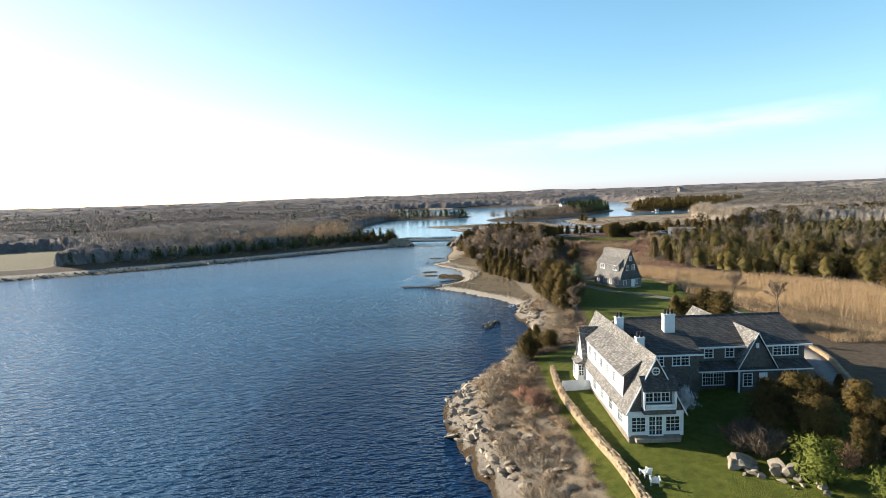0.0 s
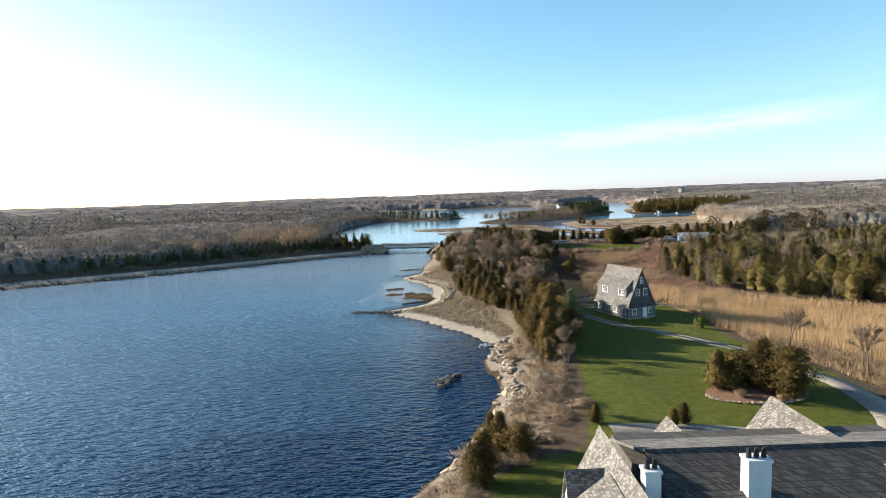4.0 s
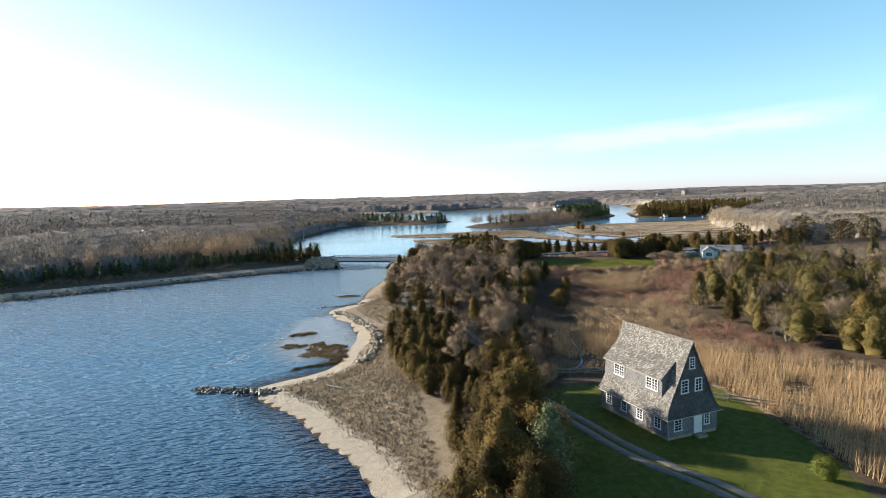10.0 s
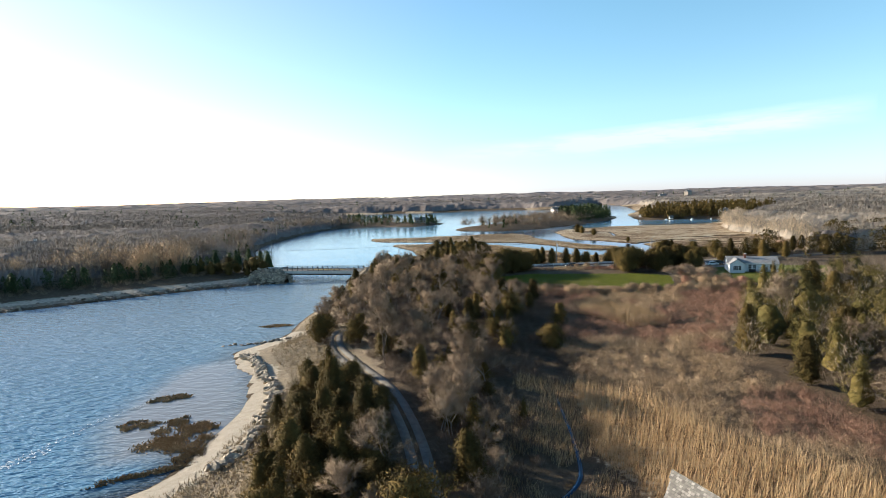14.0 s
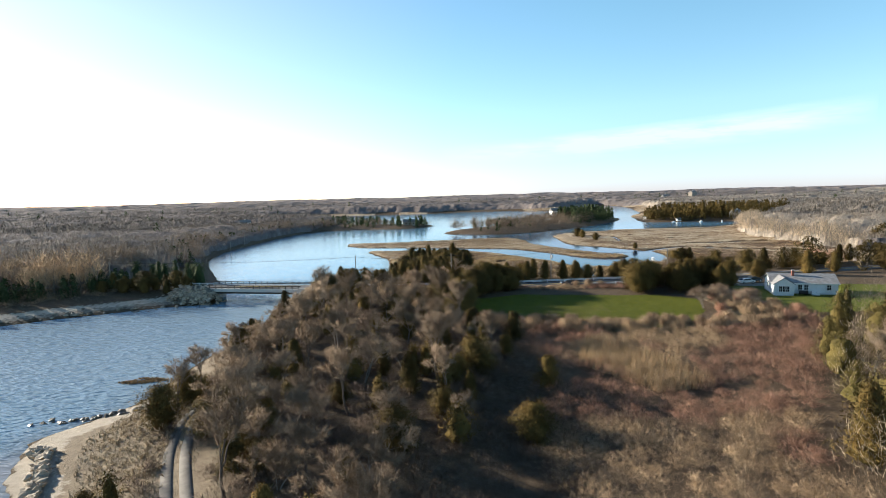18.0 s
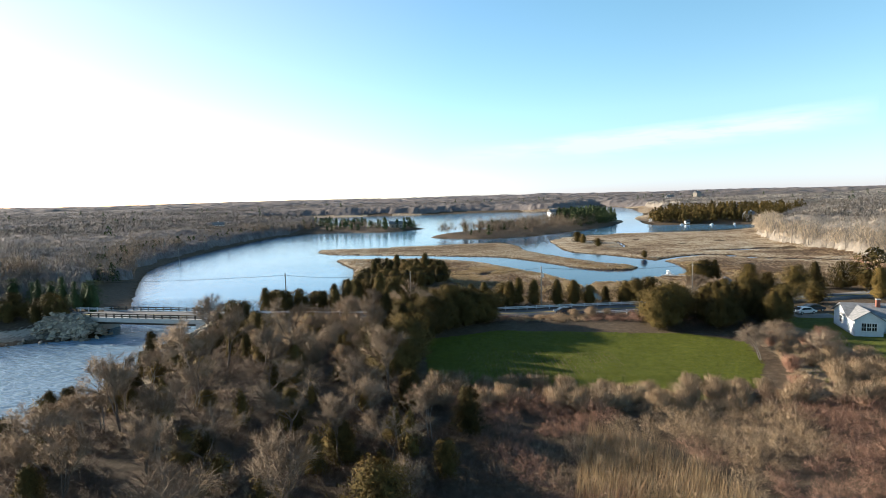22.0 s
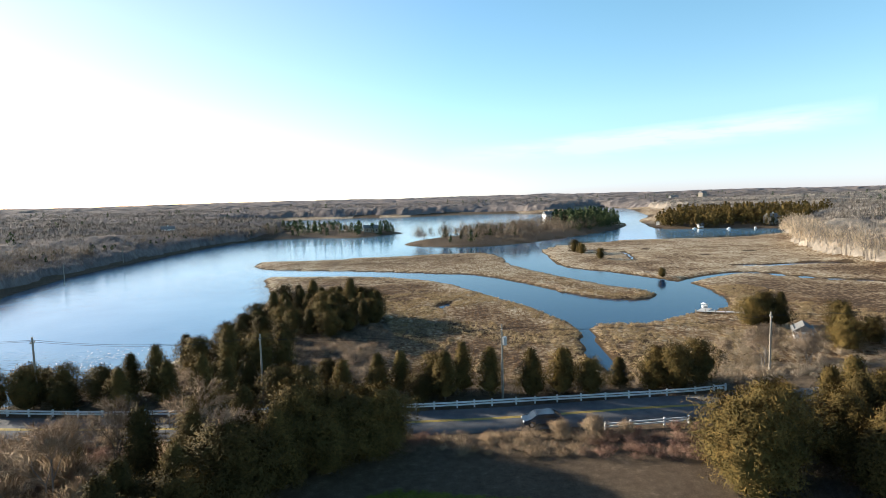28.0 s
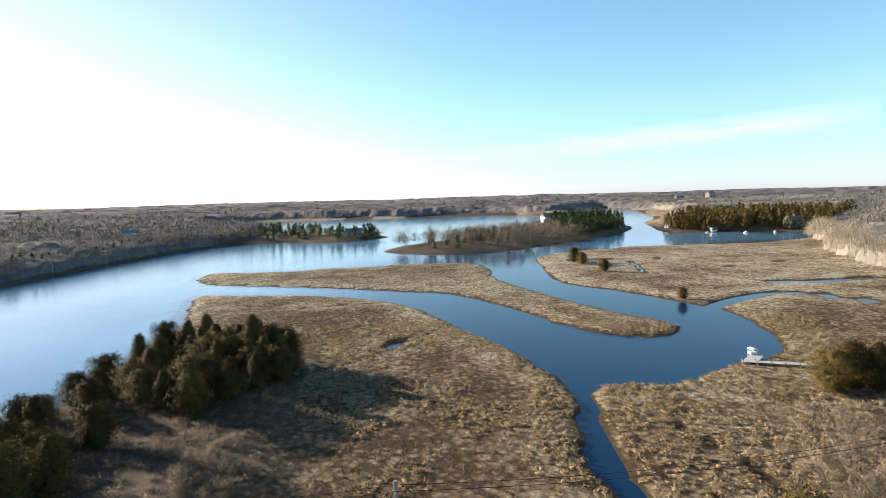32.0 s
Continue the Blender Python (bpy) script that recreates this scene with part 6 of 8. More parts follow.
cedar_mass("wood_cedar_growth", P, SMALL, 0.55, 0.95, "dark olive cedars crowding the wood", 504)
# brambles and red scrub round the wet meadow
SCRUB_R = [(56, 222), (58, 250), (66, 262), (54, 288), (56, 292), (110, 288), (124, 300), (116, 278), (95, 250), (83, 232), (85, 200), (92, 184), (78, 186), (68, 197), (62, 216)]
P = spots(SCRUB_R, 3600, 8, 1, 1.3)
k = lumps(P, 16, 5) > np.where(P[:, 1] > 246, -0.3, 0.25)
g1 = np.random.default_rng(9)
thicket("red_scrub", P[k], g1.uniform(1.2, 2.7, k.sum()), M_RED, "low reddish leafless scrub", "scrub", 480, 10, 0.020, 0.85)
thicket("tan_scrub", P[~k], g1.uniform(1.2, 2.8, (~k).sum()), M_TAN, "pale tan leafless scrub", "scrub", 480, 11, 0.020, 0.9)
P = spots([(44, 226), (60, 222), (63, 262), (56, 293), (47, 284)], 900, 303, 1, 1.2)
thicket("meadow_edge_brush", P, np.random.default_rng(304).uniform(1.0, 2.1, len(P)), M_BROWNTWIG, "dark leafless brush at the wood's edge", "scrub", 260, 305, 0.026, 0.95)
P = spots([(52, 286), (112, 284), (116, 293), (100, 291), (54, 294)], 150, 306, 2, 2.2, clear=False)
shrubs_at(P[:60], "tan", 0.9, 1.5, "vine-draped domed tan thicket at the field edge", "field edge thickets")
# reeds
P = spots(REEDS, 150000, 12, 1.0, clear=False)
P = P[(lumps(P, 14, 6) > -0.85) & (region(P, LAWN_B, 2) < 0.1)]
blades("reed_bed", P, 2.3, M_REED, "tall dry tan reeds standing in wet ground", "reeds", 13, 0.035, 0.16)
P = spots(REEDS, 1500, 14, 1.0, clear=False)
P = P[(lumps(P, 14, 6) <= -0.15) & (region(P, LAWN_B, 2) < 0.1)]
thicket("wet_meadow_brush", P, np.random.default_rng(15).uniform(0.8, 1.8, len(P)), M_TAN, "tan leafless brush among the reeds", "scrub", 110, 16)
P = spots([(67, 266), (72, 280), (77, 276), (82, 266), (85, 257), (76, 256)], 14000, 17, 1, clear=False)
blades("reed_bed", P, 2.1, M_REED, "stand of dry reeds in front of the scrub", "reeds", 18, 0.035, 0.14)
P = spots([(41, 189), (50, 188), (56, 190), (57, 222), (47, 227), (43, 208)], 12000, 171, 0.4, clear=False)
P = P[lumps(P, 6, 41) > -0.25]
blades("reed_bed", P, 1.2, M_REED, "low dry reeds on both sides of the ditch", "reeds", 172, 0.04, 0.22)
EDGE = [(65, 92), (67.5, 104), (67, 122), (65, 138), (67, 148), (76, 128), (90, 108), (84, 92)]
P = spots(EDGE, 26000, 611, 1.0, clear=False, way=2.0)
P = P[region(P, LAWN_B, 2) < 0.2]
blades("rough_grass", P, 0.9, M_REED, "rough dry grass beside the driveway", "grass", 612, 0.05, 0.35)
P = spots(EDGE, 420, 613, 1.0, clear=False, way=2.4)
P = P[region(P, LAWN_B, 2) < 0.2]
thicket("driveway_brush", P, np.random.default_rng(614).uniform(0.8, 1.7, len(P)), M_TAN, "tan leafless brush beside the driveway", "scrub", 170, 615, 0.04)
# dune grass
P = spots([(20, 145), (2, 172), (-6, 186), (6, 200), (12, 225), (2, 244), (2, 262), (12, 262), (20, 235), (20, 200), (22, 170), (26, 145)], 30000, 19, 3.5, clear=False, way=1.2)
blades("dune_grass", P, 0.55, M_DUNE, "dry pale dune grass on sandy ground", "grass", 20, 0.10, 0.5)
P = spots([(20, 148), (4, 172), (-4, 186), (7, 200), (13, 225), (4, 244), (4, 260), (12, 262), (17, 235), (17, 200), (22, 172), (26, 148)], 5200, 191, 4.5, clear=False, way=1.4)
thicket("dune_tussocks", P, np.random.default_rng(192).uniform(0.25, 0.6, len(P)), M_DUNE, "pale tussocks of dry dune grass", "grass", 26, 193, 0.05, 0.9, 0.3)
P = spots(LAWN_B, 60000, 194, 2, clear=False, way=1.2)
blades("lawn_grass", P, 0.10, M_FIELDG, "short mown green grass of the lawn", "grass", 195, 0.07, 0.6)
# bluff top brush by the lawns
BLUFF = [(4, 40), (3, 62), (3, 80), (10, 98), (19, 112), (21, 128), (21, 146), (24, 146), (29, 128), (27.5, 110), (22, 96), (14, 88), (13, 66), (14.5, 52), (15, 40)]
P = spots(BLUFF, 1500, 21, 2.6)
k = np.random.default_rng(22).random(len(P)) < 0.55
g1 = np.random.default_rng(23)
thicket("bluff_brush", P[k], g1.uniform(0.6, 1.5, k.sum()), M_TAN, "tan leafless brush on the bluff top", "scrub", 240, 24, 0.024)
thicket("bluff_brush", P[~k], g1.uniform(0.6, 1.4, (~k).sum()), M_TWIG, "grey leafless brush on the bluff top", "scrub", 240, 25, 0.024)
g1 = np.random.default_rng(401)
P = curve_pts([(8, 44), (7.2, 54), (6.2, 62), (6.0, 70), (7.5, 79), (10.5, 87), (13.5, 95), (17, 102), (21, 112), (24, 122), (25.5, 134)], step=0.9)
P = P + g1.normal(0, 1.0, P.shape)
thicket("bluff_bushes", P, g1.uniform(1.0, 2.2, len(P)), M_PALETWIG, "dense pale leafless bushes along the edge of the bluff", "scrub", 520, 402, 0.028, 0.9)
# woods on the inland side
EAST = [(120, 100), (114, 150), (102, 172), (90, 184), (85, 198), (83, 230), (95, 250), (116, 278), (124, 290), (175, 292), (300, 330), (320, 60), (130, 60)]
EAST_NEAR = [(120, 100), (114, 150), (102, 172), (90, 184), (85, 198), (83, 230), (95, 250), (116, 278), (140, 285), (150, 200), (150, 100)]
P = spots(EAST_NEAR, 900, 26, 4, 3.9)
cedars_at(P[:30], 0.9, 1.4, "inland cedars", CEDARS[:1] + CEDARS[2:4] + CEDARS[5:], "broad olive-gold cedar with dense rounded foliage")
cedar_mass("inland_cedars", P[30:125], GOLDEN, 0.8, 1.15, "broad olive-gold cedars at the edge of the wet meadow", 226)
P = spots(EAST, 900, 126, 4, 4.5)
P = P[P[:, 0] > 118]
cedar_mass("inland_evergreens", P[:330], FAR_GOLDEN, 0.8, 1.2, "olive cedars massed on the inland side", 127)
P = spots(EAST, 900, 128, 4)
woods("inland_trees", P, 8.5, M_PALETWIG, "leafless trees massed on the inland side", 129, 210, 1.1, 0.032)
bares_at(spots(EAST_NEAR, 160, 27, 4, 8)[:26], 0.8, 1.2, "inland trees")
P = spots(EAST, 1500, 28, 3)
thicket("woodland_brush", P, np.random.default_rng(29).uniform(1.2, 2.6, len(P)), M_BROWNTWIG, "leafless woodland brush under the trees", "scrub", 190, 30, 0.035)
# along the road and round the field
cedars_at(spots([(14, 345.5), (60, 344.8), (108, 348.5), (108, 352), (60, 349.5), (14, 351)], 420, 31, 1.0, 2.6, 2.4)[:46], 0.72, 0.92, "roadside cedars", WIDE, name="roadside_cedar")
cedars_at(spots([(44, 322), (50, 331), (66, 331), (66, 335), (46, 335)], 160, 32, 3, 3.6, 2.2)[:10], 0.75, 1.05, "roadside cedars", WIDE, name="roadside_cedar")
cedars_at([(12.8, 331.5), (15.5, 330.2)], 0.78, 0.85, "roadside cedars", BIG, "dark round cedar beside the bridge riprap", name="roadside_cedar")
cedars_at([(8.5, 300), (7.5, 308), (10.5, 314), (10.5, 294), (19, 326), (24, 321), (30, 324), (37, 327)], 0.42, 0.6, "roadside cedars", WIDE, name="roadside_cedar")
cedars_at([(96.5, 322.3), (99.0, 324), (97, 326), (106.8, 321), (109.0, 322.5), (102.5, 329), (110.5, 329), (113.5, 331), (117, 329.5)], 0.92, 1.1, "roadside cedars", BIG, name="roadside_cedar")
cedars_at([(60.5, 328), (64, 331), (57, 326)], 0.75, 0.95, "roadside cedars", BIG, name="roadside_cedar")
P = spots([(104, 334), (126, 338), (170, 346), (200, 352), (120, 356), (112, 348)], 160, 33, 2, 4.2, 3)
cedars_at(P[(P[:, 1] < 344) | (P[:, 0] > 140)][:20], 0.95, 1.35, "roadside cedars", name="roadside_cedar")
shrubs_at(spots([(54, 287), (110, 285), (114, 292), (54, 293)], 160, 34, 2, 3.2, clear=False), "tan", 0.9, 1.3, "rounded pale tan leafless shrub at the field edge", "field edge shrubs")
for x, y, k in ((104.2, 302.4, 0.8), (108.8, 304.6, 0.9), (112, 309, 0.75), (107, 309.5, 0.7), (113.5, 301, 0.8), (117, 306, 0.7)):
    t = BARE[G.choice((1, 3))]
    plant("fruit_tree", (("trunk", t[0]), ("crown", t[1])), x, y, k, "pale spreading leafless fruit tree beside the field", "tree", "field trees", k * 0.8)
P = spots([(100, 289), (104, 297), (108, 303), (109, 312), (119, 312), (121, 294), (116, 286)], 90, 105, 2, 2.4)
shrubs_at(P[:16], "tan", 0.9, 1.5, "vine-draped domed tan thicket at the field edge", "field edge thickets")
shrubs_at(P[16:30], "red", 0.8, 1.3, "reddish domed leafless shrub at the field edge", "field edge thickets")
cedars_at([(32, 394), (41, 388.5), (45, 386), (49, 384.8), (47, 390), (52, 389), (38, 391.5), (36, 385), (43, 392.5), (54.5, 393.5), (30.5, 390.5), (56, 399)], 0.7, 1.0, "knoll cedars", WIDE, name="knoll_cedar")
cedars_at([(38, 362), (41.5, 365), (36, 366.5), (43.5, 361), (40, 358), (33.5, 362.5), (46, 364), (30, 366)], 0.9, 1.1, "knoll cedars", WIDE, name="knoll_cedar")
P = spots([(14, 329), (48, 331), (70, 331.5), (112, 326), (114, 335.5), (14, 335.6)], 900, 701, 2, way=1.6)
k = lumps(P, 9, 31) > 0
g1 = np.random.default_rng(702)
thicket("verge_brush", P[k], g1.uniform(0.6, 1.4, k.sum()), M_RED, "reddish leafless brush on the road verge", "scrub", 260, 703, 0.022)
thicket("verge_brush", P[~k], g1.uniform(0.6, 1.5, (~k).sum()), M_TAN, "tan leafless brush on the road verge", "scrub", 260, 704, 0.022)
P = spots([(16, 346), (108, 347.5), (122, 357), (90, 361), (60, 358), (20, 360)], 900, 705, 2, way=1.6)
thicket("verge_brush", P, g1.uniform(0.6, 1.4, len(P)), M_TAN, "tan leafless brush between the road and the marsh", "scrub", 120, 706, 0.04)
P = spots([(98, 320), (112, 318), (121, 326), (123, 336), (100, 336)], 420, 711, 2, way=1.8)
thicket("verge_brush", P, g1.uniform(0.7, 1.6, len(P)), M_BROWNTWIG, "brown leafless brush under the roadside cedars", "scrub", 220, 712, 0.024)
P = spots(ORCHARD, 14000, 713, 1, clear=False)
blades("rough_grass", P, 0.35, M_DUNE, "rough tan grass under the fruit trees", "grass", 714, 0.06, 0.5)
cedars_at(spots([(148, 356), (200, 364), (205, 374), (150, 367)], 160, 715, 2, 3.4, 2)[:18], 0.8, 1.1, "roadside cedars", WIDE, name="roadside_cedar")
cedars_at([(104, 331.5), (107, 326.5), (112, 325.5), (116, 333), (120, 331.5), (122, 326), (118, 322.5)], 0.82, 1.02, "roadside cedars", BIG, name="roadside_cedar")
P = spots([(106, 348), (128, 352), (136, 363), (112, 361)], 300, 716, 2, way=1.5)
thicket("verge_brush", P, np.random.default_rng(717).uniform(0.6, 1.4, len(P)), M_PALETWIG, "pale leafless brush beyond the bend of the road", "scrub", 220, 718, 0.024)
shrubs_at([(58, 335.8), (83.5, 335.2), (87, 335), (90.2, 334.4), (36, 335), (30, 335.2), (46.5, 335.4), (22, 334.8)], "tan", 0.7, 1.15, "slender tan leafless bush on the road verge", "verge bushes")
# wooded knoll beyond the road
cedars_at([(31.5, 396), (33.2, 402), (34.5, 405.5), (33.4, 410), (36.5, 411.5), (38, 407.5), (40, 411), (42.5, 409), (45, 410.5), (44, 406), (47, 407.5), (49.5, 409), (52, 408), (54.5, 408), (56, 405.5), (53.5, 405.5), (50, 405), (40.5, 404), (47.5, 402), (50.5, 402), (53, 401.5), (44.5, 401.5), (55, 403)], 0.9, 1.15, "knoll cedars", CEDARS[:1] + CEDARS[2:4] + CEDARS[5:], name="knoll_cedar")
cedars_at([(30, 385), (31.5, 379), (34.5, 377.5), (40, 371), (37.5, 373.5), (43, 375), (43.5, 396), (45.5, 393.5), (38, 396), (36, 371), (50, 395.5), (52.5, 397.5), (49, 391), (47, 398.5), (41, 399), (36.5, 400)], 0.65, 0.95, "knoll cedars", CEDARS[:1] + CEDARS[2:4] + CEDARS[5:], name="knoll_cedar")
P = spots([(22, 358), (62, 358), (62, 384), (57, 398), (46, 404), (34, 402), (28, 384)], 700, 36, 2)
thicket("knoll_brush", P, np.random.default_rng(37).uniform(0.7, 1.5, len(P)), M_TWIG, "grey leafless brush at the marsh edge", "scrub", 170, 38, 0.028)
plant("dead_tree", (("trunk", BARE[3][0]),), 53.6, 390.0, 0.55, "small bleached dead tree at the marsh edge", "tree")
cedars_at([(134.2, 389.8), (137.2, 390.6), (139.4, 389)], 0.78, 0.92, "dock cedars", BIG)
for x, y, k in ((119, 360, 0.75), (122.5, 363.5, 0.9), (126, 359.5, 0.7), (124, 368.5, 0.8), (129, 364, 0.85), (117, 366, 0.6)):
    t = BARE[G.choice((1, 3))]
    plant("bare_tree", (("trunk", t[0]), ("crown", t[1])), x, y, k, "pale leafless tree between the road and the marsh", "tree", "marsh side trees")
cedars_at([(141.5, 374), (144, 377), (145.5, 381), (139.8, 370.8), (147.5, 375)], 0.85, 1.05, "cottage cedars", WIDE)
P = spots([(114, 360), (150, 362), (165, 385), (140, 386), (133, 390), (124, 384)], 420, 39, 1.5)
thicket("marsh_side_brush", P, np.random.default_rng(40).uniform(0.8, 1.7, len(P)), M_PALETWIG, "tan leafless brush beside the marsh", "scrub", 240, 41, 0.026)
# marsh grass
NEAR_MARSH = [(40, 358), (92, 356), (150, 366), (170, 400), (160, 440), (90, 470), (8, 486), (18, 450), (26, 400)]
P = spots(NEAR_MARSH, 120000, 42, 0.4, clear=False, way=1.0)
P = P[region(P, KNOLL, 1) < 0.6]
tone = 1.2 * np.clip(1 - sample("d", P) / 9, 0, 1) + lumps(P, 13, 14) + 0.5 * lumps(P, 4, 15)
blades("marsh_grass", P[tone < 0.15][::2], 0.5, M_RUSTG, "rust-brown matted marsh grass", "grass", 43, 0.13, 0.9)
blades("marsh_grass", P[(tone >= 0.15) & (tone < 0.6)], 0.45, M_MARSHG, "dry matted brown marsh grass", "grass", 44, 0.12, 0.9)
Q = P[(tone >= 0.30) & (P[:, 1] < 440)][::3]
thicket("straw_tussocks", Q, np.random.default_rng(45).uniform(0.3, 0.75, len(Q)), M_STRAW, "bleached straw-coloured tussocks of marsh grass", "grass", 22, 46, 0.08, 0.75, 0.3)
P = spots([(-14, 500), (60, 485), (130, 425), (131, 440), (95, 557), (10, 545)], 26000, 47, 0.3, clear=False)
blades("marsh_grass", P, 0.5, M_MARSHG, "dry brown grass on the long marsh island", "grass", 48, 0.16, 0.8)
# sown field: tufts of fresh grass, and rows of pale stubble
P = spots(FIELD, 60000, 801, 1.0, clear=False)
blades("field_grass", P, 0.20, M_FIELDG, "short fresh green grass of the sown field", "grass", 802, 0.09, 0.5)
g1 = np.random.default_rng(803)
rows = np.array([(x, y) for x in np.arange(60, 84, 0.75) for y in np.arange(297, 310, 0.16)])
rows = rows + g1.normal(0, 0.07, rows.shape)
rows = rows[g1.random(len(rows)) < np.clip(0.55 + 0.9 * lumps(rows, 6, 33), 0, 1)]
blades("stubble", rows, 0.26, M_STRAW, "rows of pale dry stubble across the field", "grass", 804, 0.10, 0.35)
# single plants that stand out
SPRUCE = (trunk_mesh("trunk", 91, 5.5, 0.16, M_BARK), cedar_crown(55, 7.0, 2.2, "cone", 260, 18, M_SPRUCE))
plant("spruce_tree", (("trunk", SPRUCE[0]), ("crown", SPRUCE[1])), 34.6, 146.2, 1.22, "pale blue-green young spruce at the lawn edge", "tree")
plant("spruce_tree", (("trunk", SPRUCE[0]), ("crown", SPRUCE[1])), 54.0, 91.0, 0.5, "small pale spruce by the driveway", "tree")
LIME = cedar_crown(57, 4.0, 2.3, "round", 190, 14, M_LIME)
plant("leafing_shrub", (("crown", LIME),), 31.5, 45.5, 0.95, "bright yellow-green leafing shrub on the garden bank", "shrub")
plant("leafing_shrub", (("crown", LIME),), 34.5, 41.5, 0.7, "bright yellow-green leafing shrub on the garden bank", "shrub")
plant("leafing_shrub", (("crown", LIME),), 48.5, 90.5, 0.4, "low yellow-green shrub by the driveway", "shrub")
BLOSSOM = cedar_crown(58, 4.4, 2.1, "round", 170, 14, M_BLOSSOM)
plant("blossom_tree", (("trunk", BARE[1][0]), ("crown", BLOSSOM)), 26.6, 61.8, 0.62, "small tree in pale white blossom against the house", "tree")
cedars_at([(31.5, 53.5), (33.5, 57), (35.5, 52.5), (38, 55.5), (40, 59), (36.5, 47.5), (41.5, 52), (38.5, 60.5), (35, 60), (42.5, 56), (39.5, 48)], 0.62, 0.9, "garden cedars", label="dense rusty-olive garden evergreen", name="garden_evergreen")
cedars_at([(44, 60), (46, 64), (43, 50), (47, 58)], 0.3, 0.42, "garden cedars", label="dense rusty-olive garden evergreen", name="garden_evergreen")
shrubs_at([(28.3, 52.0), (30.2, 53.5), (29.5, 50.8)], "grey", 1.35, 1.7, "rounded leafless grey garden shrub", "garden shrubs")
shrubs_at([(35, 47.5), (38.5, 49)], "red", 1.1, 1.4, "leafless reddish garden shrub", "garden shrubs")
shrubs_at([(9.5, 70), (10.5, 67)], "red", 0.9, 1.2, "reddish leafless bush on the bluff", "bluff bushes")
cedars_at([(13.5, 92), (15.5, 96), (14.8, 99), (17.5, 94), (12.8, 88.5)], 0.6, 0.85, "bluff cedars")
cedars_at([(46.2, 111.0), (48.6, 111.5), (51.2, 110), (53.5, 107.2), (50, 112.5), (55, 110), (52.5, 112)], 0.85, 1.2, "lawn cedars", label="dark cedar in a planted bed on the lawn")
shrubs_at([(47.5, 107.5), (51.5, 105.5), (46.2, 112)], "tan", 0.5, 0.7, "low leafless shrub in the planted bed", "bed shrubs")
cedars_at([(27, 100.5), (35, 98.2), (36.5, 99)], 0.3, 0.45, "driveway evergreens", label="clipped dark evergreen beside the driveway")
bares_at([(70, 115.5), (66, 128)], 0.75, 0.9, "lone trees", "lone leafless pale tree beside the reeds")
bares_at([(27, 128), (28.5, 122), (24.5, 104)], 0.5, 0.65, "bluff trees")
plant("leafing_shrub", (("crown", LIME),), 61.5, 149, 0.55, "yellow-green shrub at the lawn corner", "shrub")
shrubs_at([(40, 182), (41.5, 184)], "tan", 1.3, 1.6, "rounded tan leafless bush beside the ditch", "ditch bushes")
plant("cypress", (("crown", cedar_crown(59, 2.6, 0.8, "column", 90, 12, M_LIME)),), 140.6, 309.2, 1.0, "clipped yellow-green conical evergreen by the white house", "shrub")


# ---- far woods ----
HILL_EDGE = [(190, 372), (222, 405), (229, 456), (229, 482), (235, 520), (250, 560), (275, 596), (290, 634), (323, 676), (345, 712)]
POINT = [(246, 704), (314, 689), (345, 700), (420, 760), (330, 790), (262, 775), (247, 740)]
NEAR_SIDE = [(-24, -400), (-24, 350), (-12, 372), (150, 372), (190, 372), (330, 300), (330, -400)]
LEFT_SPIT = [(-22, 336), (-60, 320), (-100, 288), (-140, 262), (-205, 232), (-330, 165), (-340, 200), (-225, 250), (-140, 290), (-104, 322), (-88, 354), (-74, 370), (-45, 378), (-24, 362)]


def wooded(P):
    """Where leafless woods stand, away from the camera's side of the river."""
    d = sample("d", P)
    edge = 2.5 * lumps(P, 11, 21)
    k = d > np.where(P[:, 0] < 0, np.where(P[:, 1] < 420, 14, 5), 6) + edge
    for q in (MARSH, NEAR_SIDE, LEFT_SPIT, POINT, MEADOW, WOODED_ISLE):
        k &= ~inside(P, np.array(q, float))
    k &= ~((P[:, 1] > 760) & (d < 26 + 14 * lumps(P, 90, 22)) & (P[:, 0] < 420))
    k &= ~((P[:, 0] > -75) & (P[:, 0] < 60) & (P[:, 1] > 690) & (P[:, 1] < 860))
    return k & (seg_dist(P, WAYS[0], False) > 6)


def crown_z(P):
    """Height of the tree tops: a rounded crown on every spot of a jittered lattice."""
    s = 6.2
    i, j = np.floor(P[:, 0] / s), np.floor(P[:, 1] / s)
    best = np.zeros(len(P))
    for a in (-1, 0, 1):
        for b in (-1, 0, 1):
            u, v = i + a, j + b
            h1, h2, h3 = [np.modf(np.abs(np.sin(u * p + v * q) * 43758.5))[0] for p, q in ((12.99, 78.23), (39.35, 11.14), (73.16, 52.24))]
            e = np.hypot(P[:, 0] - (u + 0.15 + 0.7 * h1) * s, P[:, 1] - (v + 0.15 + 0.7 * h2) * s) / (s * (0.62 + 0.25 * h3))
            best = np.maximum(best, (0.80 + 0.20 * np.sqrt(np.maximum(1 - e * e, 0))) * (0.80 + 0.28 * h3) * (e < 1))
    return np.maximum(best, 0.66) * (9.0 + 3.0 * lumps(P, 60, 23)) * np.clip(0.38 + sample("d", P) / 60, 0, 1)


